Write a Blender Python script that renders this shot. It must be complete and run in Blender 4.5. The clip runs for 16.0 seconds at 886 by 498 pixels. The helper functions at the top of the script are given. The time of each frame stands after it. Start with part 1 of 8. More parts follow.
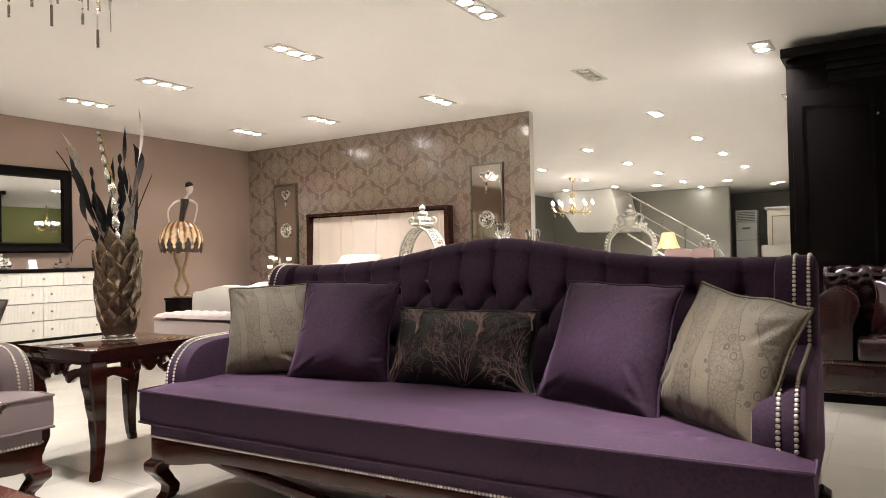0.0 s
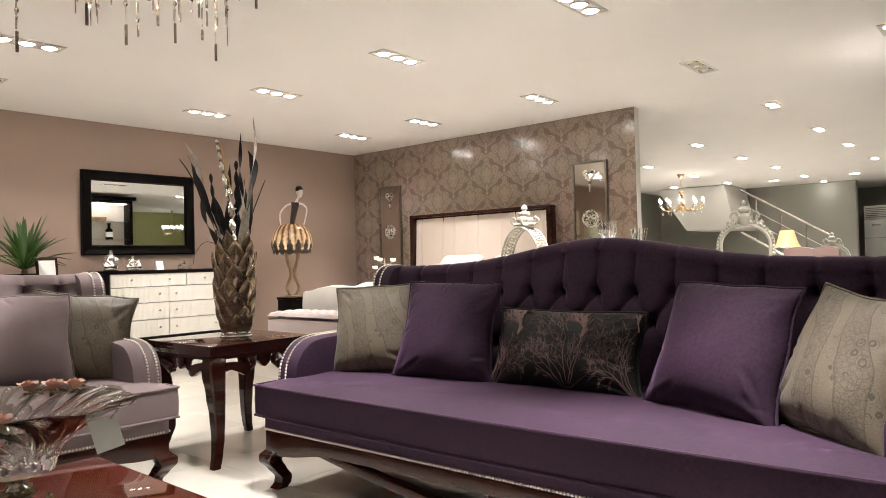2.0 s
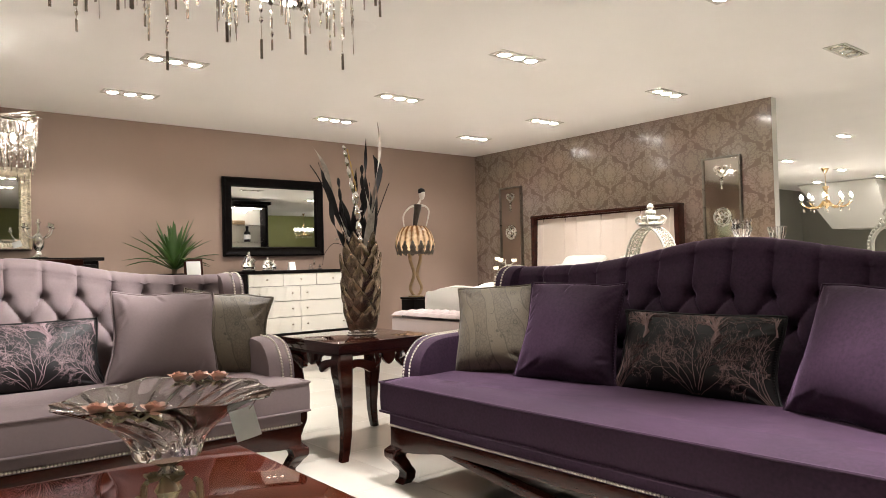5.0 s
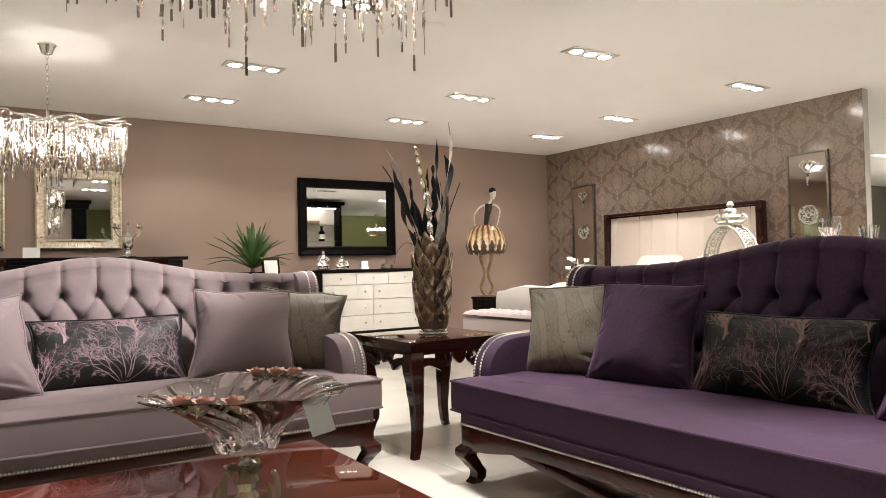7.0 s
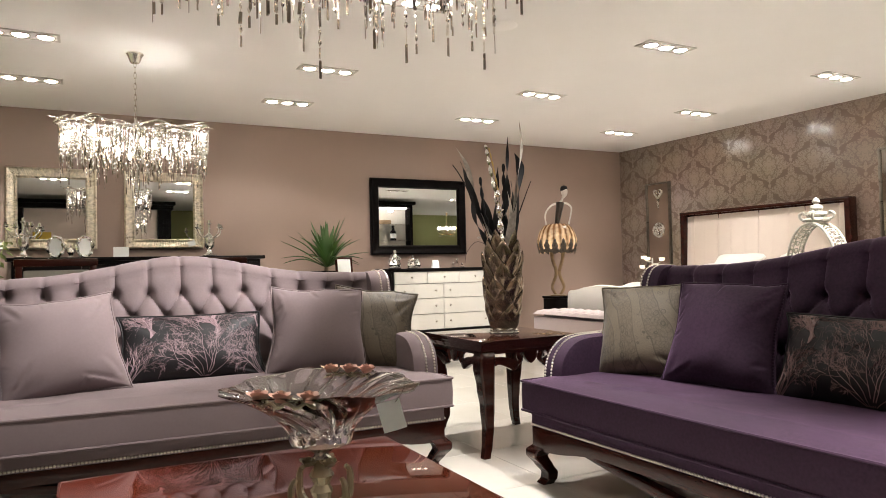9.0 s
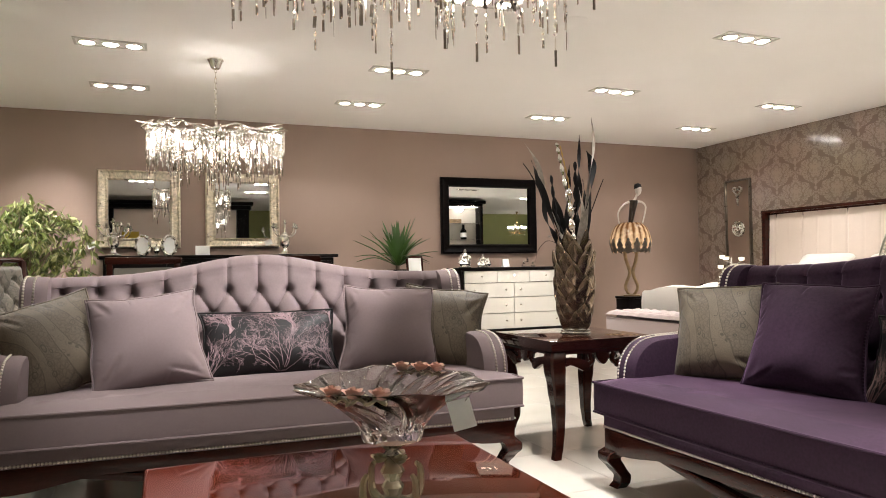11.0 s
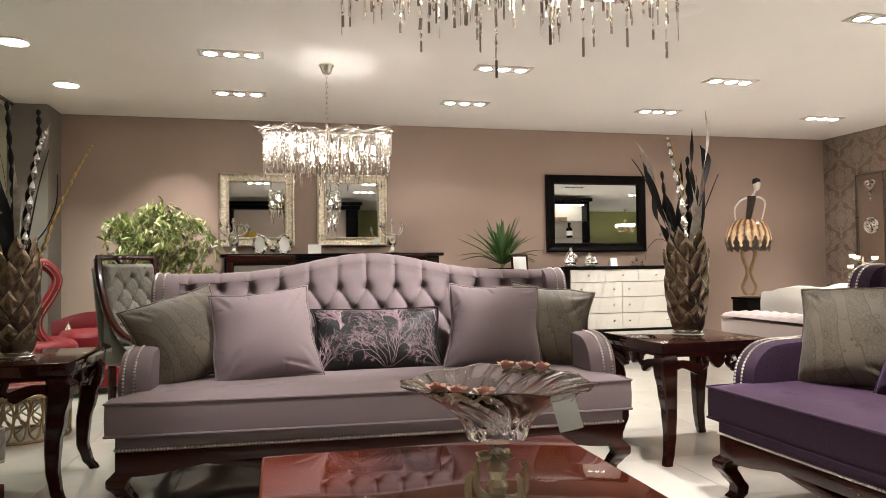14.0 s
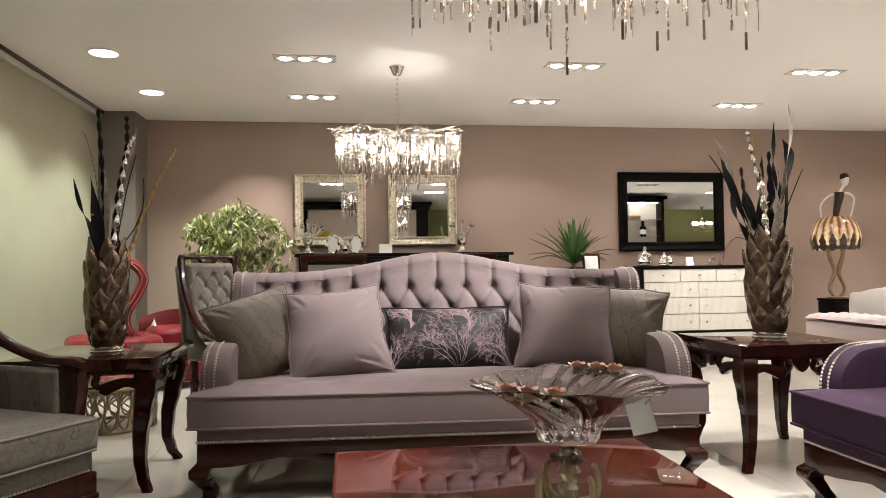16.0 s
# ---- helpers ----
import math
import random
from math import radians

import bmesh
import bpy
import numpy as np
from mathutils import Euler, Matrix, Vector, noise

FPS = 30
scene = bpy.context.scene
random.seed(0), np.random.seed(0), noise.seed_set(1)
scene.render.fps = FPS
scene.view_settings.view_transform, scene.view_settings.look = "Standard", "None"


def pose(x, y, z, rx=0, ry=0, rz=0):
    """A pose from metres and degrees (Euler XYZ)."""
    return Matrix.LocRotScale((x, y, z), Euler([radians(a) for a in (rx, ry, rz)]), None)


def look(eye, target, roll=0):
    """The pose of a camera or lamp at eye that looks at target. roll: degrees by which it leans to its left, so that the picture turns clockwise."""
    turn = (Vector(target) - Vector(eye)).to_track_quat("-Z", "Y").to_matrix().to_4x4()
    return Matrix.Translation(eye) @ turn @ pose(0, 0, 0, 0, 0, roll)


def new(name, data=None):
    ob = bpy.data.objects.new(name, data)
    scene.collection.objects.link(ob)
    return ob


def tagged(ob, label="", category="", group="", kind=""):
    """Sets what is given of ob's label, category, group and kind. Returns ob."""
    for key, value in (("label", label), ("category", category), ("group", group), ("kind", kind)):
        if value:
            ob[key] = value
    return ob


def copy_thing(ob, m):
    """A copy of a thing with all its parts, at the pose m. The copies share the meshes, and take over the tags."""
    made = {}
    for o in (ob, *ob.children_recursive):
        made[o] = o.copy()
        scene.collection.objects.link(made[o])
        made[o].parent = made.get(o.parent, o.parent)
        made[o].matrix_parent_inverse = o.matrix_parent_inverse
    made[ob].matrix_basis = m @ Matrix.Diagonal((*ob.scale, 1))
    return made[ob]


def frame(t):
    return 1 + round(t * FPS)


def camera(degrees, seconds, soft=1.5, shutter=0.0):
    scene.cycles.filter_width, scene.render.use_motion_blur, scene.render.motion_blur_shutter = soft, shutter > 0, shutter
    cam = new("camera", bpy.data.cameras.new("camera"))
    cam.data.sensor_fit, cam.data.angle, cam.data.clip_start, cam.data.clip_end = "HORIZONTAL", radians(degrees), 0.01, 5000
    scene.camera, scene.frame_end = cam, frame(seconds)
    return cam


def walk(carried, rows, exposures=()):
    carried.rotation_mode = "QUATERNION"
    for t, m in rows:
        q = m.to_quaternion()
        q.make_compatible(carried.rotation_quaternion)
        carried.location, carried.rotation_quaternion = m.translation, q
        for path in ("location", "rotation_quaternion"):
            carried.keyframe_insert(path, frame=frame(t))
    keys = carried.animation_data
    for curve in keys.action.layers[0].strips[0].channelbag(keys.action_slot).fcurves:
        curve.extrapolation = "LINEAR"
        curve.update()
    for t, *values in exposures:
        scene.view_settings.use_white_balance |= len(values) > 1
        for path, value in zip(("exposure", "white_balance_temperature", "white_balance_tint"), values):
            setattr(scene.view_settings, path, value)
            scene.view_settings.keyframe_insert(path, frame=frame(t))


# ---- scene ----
# Camera: it stands on one spot and turns slowly to its left.
EYE = 1.0
cam = camera(64.82, 16.0, soft=0.7)
TURNS = [
    (0, 32.38, 0.78, 1.27),
    (0.5, 34.43, 0.83, 1.38),
    (1, 36.53, 0.89, 1.41),
    (1.5, 38.67, 0.94, 1.40),
    (2, 40.75, 1.01, 1.44),
    (2.5, 42.75, 1.09, 1.45),
    (3, 44.59, 1.14, 1.47),
    (3.5, 46.30, 1.19, 1.44),
    (4, 47.77, 1.24, 1.44),
    (6.5, 55.03, 1.39, 1.36),
    (7, 56.47, 1.41, 1.29),
    (7.5, 57.92, 1.41, 1.25),
    (8, 59.37, 1.43, 1.24),
    (8.5, 60.82, 1.44, 1.18),
    (9, 62.25, 1.45, 1.20),
    (11.5, 69.43, 1.50, 0.95),
    (12, 70.85, 1.52, 0.95),
    (12.5, 72.29, 1.49, 0.88),
    (13, 73.71, 1.49, 0.82),
    (13.5, 75.14, 1.50, 0.82),
    (14, 76.59, 1.49, 0.78),
    (14.5, 78.03, 1.52, 0.77),
    (15, 79.46, 1.51, 0.73),
    (15.5, 80.88, 1.52, 0.76),
    (16, 82.32, 1.51, 0.72),
]
EXPOSURES = [(0.0, -0.20), (4.0, -0.22), (8.0, -0.29), (16.0, -0.29)]
walk(cam, [(t, pose(0, 0, EYE, 90 + pitch, roll, yaw)) for t, yaw, pitch, roll in TURNS], EXPOSURES)

# The room's measures
CEIL = 2.673
WALL_X = -8.06      # the taupe wall
DAMASK_Y = 7.30     # the wall with damask paper
DAMASK_END = -3.42
BLIND_Y = -2.56
LAMP_X = (-6.83, -5.58, -3.94, -2.27)
LAMP_Y = (-0.33, 1.88, 4.07, 6.19)
# Two unseen boxes added along the grid; they light the purple and leather sofas.
UNSEEN_LAMPS = [(-0.81, 1.88), (-0.81, 4.07)]
FAR_LAMPS = [(-2.27, 8.39), (-2.27, 10.55), (-3.94, 10.55), (-3.94, 12.6), (-2.27, 12.45), (-5.56, 12.4), (-3.9, 14.5), (-2.27, 14.65),
             (-5.56, 14.7), (-5.56, 16.7), (-3.92, 16.7), (-6.8, 16.6), (-2.28, 18.9), (-0.81, 6.2), (-0.81, 8.4), (-3.9, 18.4)]
FAR_DOWNLIGHTS = [(-4.68, 17.2), (-3.05, 17.2), (-2.1, 18.6)]

# Light: ceiling spots, chandeliers, small lamps and a faint even world light
world = bpy.data.worlds.new("night")
world.use_nodes = True
world.node_tree.nodes["Background"].inputs[0].default_value = (0.9, 0.85, 0.75, 1)
world.node_tree.nodes["Background"].inputs[1].default_value = 0.004
scene.world = world
WARM = (1.0, 0.963, 0.955)


def lamp(kind, name, at, watts, color=WARM, radius=0.04, spread=None, blend=0.5, aim=None):
    data = bpy.data.lights.new(name, kind)
    data.energy, data.color = watts, color
    if kind != "SUN":
        data.shadow_soft_size = radius
    if kind == "SPOT":
        data.spot_size, data.spot_blend = radians(spread), blend
    ob = new(name, data)
    ob.matrix_world = look(at, aim or (at[0], at[1], at[2] - 1))
    return ob


SPOT_W, FAR_W = 820, 250
UNLIT = [(-2.27, 6.19)]
# The swivelling lamps of some boxes point at the furniture near them; all others point down or a little at the wall.
# Each row: where the beam points, its share of the full strength and, where it is not usual, its angle.
AIMS = {(-6.83, -0.33): [(-7.75, -1.05, 1.2, 0.30, 44), (-8.0, -1.1, 1.5, 0.34, 40)],
        (-5.58, 6.19): [(-5.95, 5.45, 0.7, 0.55), (-5.50, 6.9, 0.7, 0.16)],
        # The next two boxes are out of view, placed by the grid.
        (-2.27, -0.33): [(-3.12, 0.25, 0.35, 0.34, 42), (-2.60, -1.30, 0.45, 0.22, 34), (-2.15, -0.06, 0.42, 0.75, 22)],
        (-2.27, 1.88): [(-3.80, 0.52, 1.08, 1.6, 37), (-2.20, 1.56, 0.45, 0.80, 53)],
        (-3.94, 1.88): [(-3.50, 2.20, 0.3, 0.45)],
        (-0.81, 1.88): [(-0.80, 1.56, 0.45, 1.25, 51)],
        (-0.81, 4.07): [(0.25, 5.35, 0.5, 0.18)],
        (-3.94, -0.33): [(-3.94, -0.33, 0, 0.15)],
        (-5.58, -0.33): [(-5.58, -0.33, 0, 0.22)],
        (-5.58, 4.07): [(-6.05, 5.35, 0.75, 0.42)],
        (-6.83, 1.88): [(-7.35, 1.88, 0, 0.62), (-6.88, 1.88, 0, 0.10, 136)],
        (-6.83, 4.07): [(-7.35, 4.07, 0, 0.50), (-6.88, 4.07, 0, 0.08, 136)],
        (-6.83, 6.19): [(-7.35, 6.50, 0, 0.42), (-6.88, 6.19, 0, 0.06, 136)]}
for lx, ly in [(x, y) for x in LAMP_X for y in LAMP_Y] + UNSEEN_LAMPS:
    if (lx, ly) not in UNLIT:
        aims = AIMS.get((lx, ly)) or [(lx, ly + (0.45 if ly > 6 else 0), 0, 0.95 if ly > 6 else 1)]
        for ax, ay, az, share, *wide in aims:
            lamp("SPOT", "spot_lamp", (lx, ly, CEIL - 0.03), SPOT_W * share, spread=wide[0] if wide else 64, blend=0.35 if wide and wide[0] > 100 else 0.85, radius=0.045, aim=(ax, ay, az))
for lx, ly in ((-5.58, -1.84), (-6.78, -1.81)):
    lamp("SPOT", "downlight_lamp", (lx, ly, CEIL - 0.02), 285, spread=115, blend=0.7, radius=0.08, color=(0.89, 1.0, 0.92))
for lx, ly in FAR_LAMPS[:12:2] + FAR_LAMPS[13:14]:
    lamp("SPOT", "spot_lamp", (lx, ly, CEIL - 0.02), FAR_W * 2, spread=130, blend=0.8, radius=0.1)

# ---- materials ----
class Nodes:
    """Short hand for building a node material."""

    def __init__(self, name):
        self.mat = bpy.data.materials.new(name)
        self.mat.use_nodes = True
        self.tree = self.mat.node_tree
        self.bsdf = self.tree.nodes["Principled BSDF"]

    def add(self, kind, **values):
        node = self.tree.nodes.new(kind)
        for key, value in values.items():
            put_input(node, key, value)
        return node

    def link(self, a, b):
        self.tree.links.new(a, b)


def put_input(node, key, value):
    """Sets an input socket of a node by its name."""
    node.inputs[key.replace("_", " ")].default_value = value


def material(name, color, rough=0.5, metal=0.0, vary=0.12, scale=3.0, grain=60.0, bump=0.05, bump_scale=None, coat=0.0, sheen=0.0,
             stretch=(1, 1, 1), second=None, emit=None, emit_strength=0.0, rough_vary=0.08, coords="Object", gloss=0.5, coat_rough=0.06):
    """A surface with two scales of variation in colour, gloss and relief."""
    n = Nodes(name)
    b = n.bsdf
    co = n.add("ShaderNodeTexCoord")
    mp = n.add("ShaderNodeMapping", Scale=stretch)
    n.link(co.outputs[coords], mp.inputs["Vector"])
    big = n.add("ShaderNodeTexNoise", Scale=scale, Detail=4.0)
    fine = n.add("ShaderNodeTexNoise", Scale=grain, Detail=3.0)
    for t in (big, fine):
        n.link(mp.outputs[0], t.inputs["Vector"])
    add = n.add("ShaderNodeMath")
    add.operation = "MULTIPLY_ADD"
    n.link(big.outputs[0], add.inputs[0])
    add.inputs[1].default_value = 0.65
    half = n.add("ShaderNodeMath")
    half.operation = "MULTIPLY"
    n.link(fine.outputs[0], half.inputs[0])
    half.inputs[1].default_value = 0.35
    n.link(half.outputs[0], add.inputs[2])
    ramp = n.add("ShaderNodeValToRGB")
    lo = tuple(c * (1 - vary) for c in color[:3]) + (1,)
    hi = second or tuple(min(1, c * (1 + vary)) for c in color[:3]) + (1,)
    ramp.color_ramp.elements[0].position, ramp.color_ramp.elements[0].color = 0.32, lo
    ramp.color_ramp.elements[1].position, ramp.color_ramp.elements[1].color = 0.68, hi
    n.link(add.outputs[0], ramp.inputs[0])
    n.link(ramp.outputs[0], b.inputs["Base Color"])
    b.inputs["Metallic"].default_value = metal
    mr = n.add("ShaderNodeMapRange")
    mr.inputs["To Min"].default_value, mr.inputs["To Max"].default_value = max(0.02, rough - rough_vary), min(1, rough + rough_vary)
    n.link(big.outputs[0], mr.inputs["Value"])
    n.link(mr.outputs[0], b.inputs["Roughness"])
    if bump:
        bp = n.add("ShaderNodeBump", Strength=min(1.0, bump * 6), Distance=0.003)
        n.link(fine.outputs[0], bp.inputs["Height"])
        n.link(bp.outputs[0], b.inputs["Normal"])
    b.inputs["Specular IOR Level"].default_value = gloss
    b.inputs["Coat Weight"].default_value = coat
    b.inputs["Coat Roughness"].default_value = coat_rough
    if sheen:
        b.inputs["Sheen Weight"].default_value = sheen
        b.inputs["Sheen Roughness"].default_value = 0.4
    if emit:
        b.inputs["Emission Color"].default_value = emit
        b.inputs["Emission Strength"].default_value = emit_strength
    return n.mat


def fabric(name, color, second=None, sheen=0.35, rough=0.85, weave=900.0, tint=None, nap=0.35, blotch=0.035):
    """Woven cloth: fine crossing threads and soft uneven colour."""
    n = Nodes(name)
    b = n.bsdf
    co = n.add("ShaderNodeTexCoord")
    big = n.add("ShaderNodeTexNoise", Scale=2.5, Detail=5.0, Roughness=0.6)
    mid = n.add("ShaderNodeTexNoise", Scale=90.0, Detail=2.0)
    th = n.add("ShaderNodeTexNoise", Scale=weave, Detail=1.0)
    for t in (big, mid, th):
        n.link(co.outputs["Object"], t.inputs["Vector"])
    mix = n.add("ShaderNodeMix")
    mix.data_type = "RGBA"
    mix.inputs[6].default_value = tuple(c * (1 - blotch) for c in color[:3]) + (1,)
    mix.inputs[7].default_value = second or tuple(min(1, c * (1 + blotch)) for c in color[:3]) + (1,)
    s = n.add("ShaderNodeMath")
    s.operation = "ADD"
    n.link(big.outputs[0], s.inputs[0])
    n.link(mid.outputs[0], s.inputs[1])
    m = n.add("ShaderNodeMapRange")
    m.inputs["From Min"].default_value, m.inputs["From Max"].default_value = 0.75, 1.25
    n.link(s.outputs[0], m.inputs["Value"])
    n.link(m.outputs[0], mix.inputs[0])
    n.link(mix.outputs[2], b.inputs["Base Color"])
    bp = n.add("ShaderNodeBump", Strength=0.25, Distance=0.001)
    n.link(th.outputs[0], bp.inputs["Height"])
    n.link(bp.outputs[0], b.inputs["Normal"])
    b.inputs["Roughness"].default_value = rough
    stroke = n.add("ShaderNodeTexNoise", Scale=4.5, Detail=3.0, Roughness=0.65, Distortion=1.0)
    n.link(co.outputs["Object"], stroke.inputs["Vector"])
    brushed = n.add("ShaderNodeMapRange")
    brushed.inputs["From Min"].default_value, brushed.inputs["From Max"].default_value = 0.3, 0.7
    brushed.inputs["To Min"].default_value, brushed.inputs["To Max"].default_value = sheen * 0.72, sheen * 1.3
    n.link(stroke.outputs[0], brushed.inputs["Value"])
    n.link(brushed.outputs[0], b.inputs["Sheen Weight"])
    b.inputs["Sheen Roughness"].default_value = nap
    b.inputs["Sheen Tint"].default_value = tint or tuple(min(1, c * 1.2 + 0.25) for c in color[:3]) + (1,)
    b.inputs["Specular IOR Level"].default_value = 0.25
    return n.mat


def glow(name, color, strength):
    n = Nodes(name)
    n.bsdf.inputs["Base Color"].default_value = color
    n.bsdf.inputs["Emission Color"].default_value = color
    n.bsdf.inputs["Emission Strength"].default_value = strength
    return n.mat


def glass(name, tint=(1, 1, 1, 1), rough=0.02, ior=1.5):
    n = Nodes(name)
    n.bsdf.inputs["Base Color"].default_value = tint
    n.bsdf.inputs["Transmission Weight"].default_value = 1.0
    n.bsdf.inputs["Roughness"].default_value = rough
    n.bsdf.inputs["IOR"].default_value = ior
    return n.mat


def mirror(name, tint=(0.86, 0.87, 0.86, 1), rough=0.015):
    n = Nodes(name)
    n.bsdf.inputs["Base Color"].default_value = tint
    n.bsdf.inputs["Metallic"].default_value = 1.0
    n.bsdf.inputs["Roughness"].default_value = rough
    return n.mat


M_CEIL = material("ceiling_paint", (0.87, 0.845, 0.805, 1), 0.85, vary=0.02, scale=1.5, grain=200, bump=0.01)
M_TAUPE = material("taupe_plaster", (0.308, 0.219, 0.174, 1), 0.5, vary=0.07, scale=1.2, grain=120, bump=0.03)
# The pillar takes the wall's plaster at roughly half its colour value.
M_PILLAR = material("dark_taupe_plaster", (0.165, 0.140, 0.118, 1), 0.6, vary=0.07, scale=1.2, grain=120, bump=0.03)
M_WHITEWALL = material("pale_paint", (0.55, 0.53, 0.47, 1), 0.7, vary=0.04, scale=1.5, grain=150, bump=0.02)
M_GREYWALL = material("grey_green_paint", (0.27, 0.262, 0.228, 1), 0.7, vary=0.05, scale=1.2, grain=150, bump=0.02)
M_BLIND = material("roller_blind_cloth", (0.62, 0.585, 0.435, 1), 0.8, vary=0.04, scale=2, grain=400, bump=0.03)
M_WOOD = material("dark_mahogany_lacquer", (0.030, 0.0072, 0.0044, 1), 0.2, vary=0.35, scale=3, grain=40, bump=0.0, coat=0.14, stretch=(1, 8, 8), gloss=0.25)
M_TABLETOP = material("red_mahogany_lacquer", (0.098, 0.0175, 0.0075, 1), 0.035, metal=0.30, vary=0.1, scale=1.5, grain=14, bump=0.0, coat=0.12, stretch=(1, 9, 1), rough_vary=0.02, gloss=0.3, coat_rough=0.015)
M_ENDTOP = material("dark_red_lacquer", (0.026, 0.0065, 0.0042, 1), 0.12, vary=0.3, scale=2, grain=30, bump=0.0, coat=0.8, stretch=(1, 9, 1), rough_vary=0.03, gloss=0.3, coat_rough=0.02)
M_BLACKWOOD = material("black_stained_wood", (0.0045, 0.0032, 0.0029, 1), 0.42, vary=0.3, scale=3, grain=60, bump=0.01, coat=0.0, stretch=(6, 6, 1), gloss=0.06)
M_IVORY = material("ivory_lacquer", (0.57, 0.54, 0.475, 1), 0.35, vary=0.03, scale=3, grain=150, bump=0.01, coat=0.2)
M_PURPLE = fabric("purple_velvet", (0.028, 0.0112, 0.0265, 1), sheen=0.42, rough=0.8, tint=(0.70, 0.44, 0.76, 1), nap=0.28, blotch=0.28)
M_LILAC = fabric("lilac_grey_velvet", (0.168, 0.129, 0.130, 1), sheen=0.22, tint=(0.70, 0.60, 0.66, 1), nap=0.3)
M_CREAM = fabric("cream_cloth", (0.66, 0.56, 0.485, 1), sheen=0.1)
M_WHITE_CLOTH = fabric("white_linen", (0.72, 0.68, 0.62, 1), sheen=0.1)
M_PINK = fabric("pale_pink_satin", (0.40, 0.33, 0.315, 1), rough=0.38)
M_RED = fabric("red_velvet", (0.16, 0.005, 0.009, 1), rough=0.6)
M_GREYCLOTH = fabric("grey_velvet", (0.17, 0.155, 0.13, 1))
M_STEEL = material("nickel", (0.75, 0.72, 0.66, 1), 0.22, metal=1.0, vary=0.08, bump=0.0)
M_STUD = material("nickel_nail_heads", (0.66, 0.61, 0.53, 1), 0.36, metal=1.0, vary=0.1, bump=0.0)
M_SILVER = material("silver_cast", (0.78, 0.76, 0.72, 1), 0.25, metal=1.0, vary=0.15, scale=12, bump=0.03)
M_GOLD = material("champagne_gilt", (0.74, 0.66, 0.53, 1), 0.30, metal=1.0, vary=0.3, scale=30, grain=62, bump=0.16)
M_BRASS = material("polished_brass", (0.74, 0.56, 0.32, 1), 0.25, metal=1.0, vary=0.1, scale=14, bump=0.0)
M_LEATHER = material("oxblood_leather", (0.020, 0.0048, 0.0045, 1), 0.26, vary=0.4, scale=6, grain=160, bump=0.05, coat=0.35)
M_MIRROR = mirror("mirror_silver")
M_GLASS = glass("clear_crystal", (1, 1, 1, 1), 0.0, 1.52)
M_BULB = glow("lit_bulb", (1.0, 0.90, 0.76, 1), 40.0)
M_SPOTBULB = glow("lit_halogen_dome", (1.0, 0.95, 0.87, 1), 110.0)
M_OFFBULB = material("unlit_halogen", (0.55, 0.54, 0.50, 1), 0.15, metal=0.6, vary=0.1, bump=0.0)


# ---- mesh helpers ----
def flush(name, bm, mat, smooth=True, angle=35):
    """A mesh object from a bmesh, with one material or a list of them."""
    me = bpy.data.meshes.new(name)
    bm.normal_update()
    if smooth:
        for f in bm.faces:
            f.smooth = True
        for e in bm.edges:
            if len(e.link_faces) == 2 and e.calc_face_angle(0) > radians(angle):
                e.smooth = False
    bm.to_mesh(me)
    bm.free()
    for m in (mat if isinstance(mat, (list, tuple)) else [mat]):
        me.materials.append(m)
    return new(name, me)


def part(name, bm, mat, parent, label="", smooth=True, at=None):
    ob = flush(name, bm, mat, smooth)
    ob.parent = parent
    if at is not None:
        ob.matrix_basis = at
    return tagged(ob, label) if label else ob


def again(ob, parent, at):
    """One more object on the same mesh: an alike part at another place."""
    o = new(ob.name.split(".")[0], ob.data)
    o.parent = parent
    o.matrix_basis = at
    return o


def thing(name, at, label, category, group="", kind=""):
    """An empty at the foot of a thing, which carries its parts."""
    ob = new(name)
    ob.empty_display_size = 0.1
    ob.matrix_basis = at
    return tagged(ob, label, category, group, kind)


def box(bm, x0, x1, y0, y1, z0, z1, bevel=0.0, seg=2):
    b2 = bmesh.new() if bevel else bm
    vs = [b2.verts.new((x, y, z)) for z in (z0, z1) for y in (y0, y1) for x in (x0, x1)]
    for q in ((0, 2, 3, 1), (4, 5, 7, 6), (0, 1, 5, 4), (2, 6, 7, 3), (0, 4, 6, 2), (1, 3, 7, 5)):
        b2.faces.new([vs[i] for i in q])
    if bevel:
        bmesh.ops.bevel(b2, geom=b2.edges[:], offset=bevel, segments=seg, affect="EDGES", profile=0.6)
        merge(bm, b2)
    return bm


def merge(bm, other):
    me = bpy.data.meshes.new("scratch")
    other.to_mesh(me)
    other.free()
    bm.from_mesh(me)
    bpy.data.meshes.remove(me)


def sheet(bm, f, nu, nv, wrap_u=False, wrap_v=False):
    """A grid of faces through f(u, v), u and v from 0 to 1."""
    ru, rv = (nu if wrap_u else nu + 1), (nv if wrap_v else nv + 1)
    vs = [[bm.verts.new(f(i / nu, j / nv)) for j in range(rv)] for i in range(ru)]
    for i in range(nu):
        for j in range(nv):
            q = [vs[i][j], vs[(i + 1) % ru][j], vs[(i + 1) % ru][(j + 1) % rv], vs[i][(j + 1) % rv]]
            if len(set(q)) == 4:
                bm.faces.new(q)
    return vs


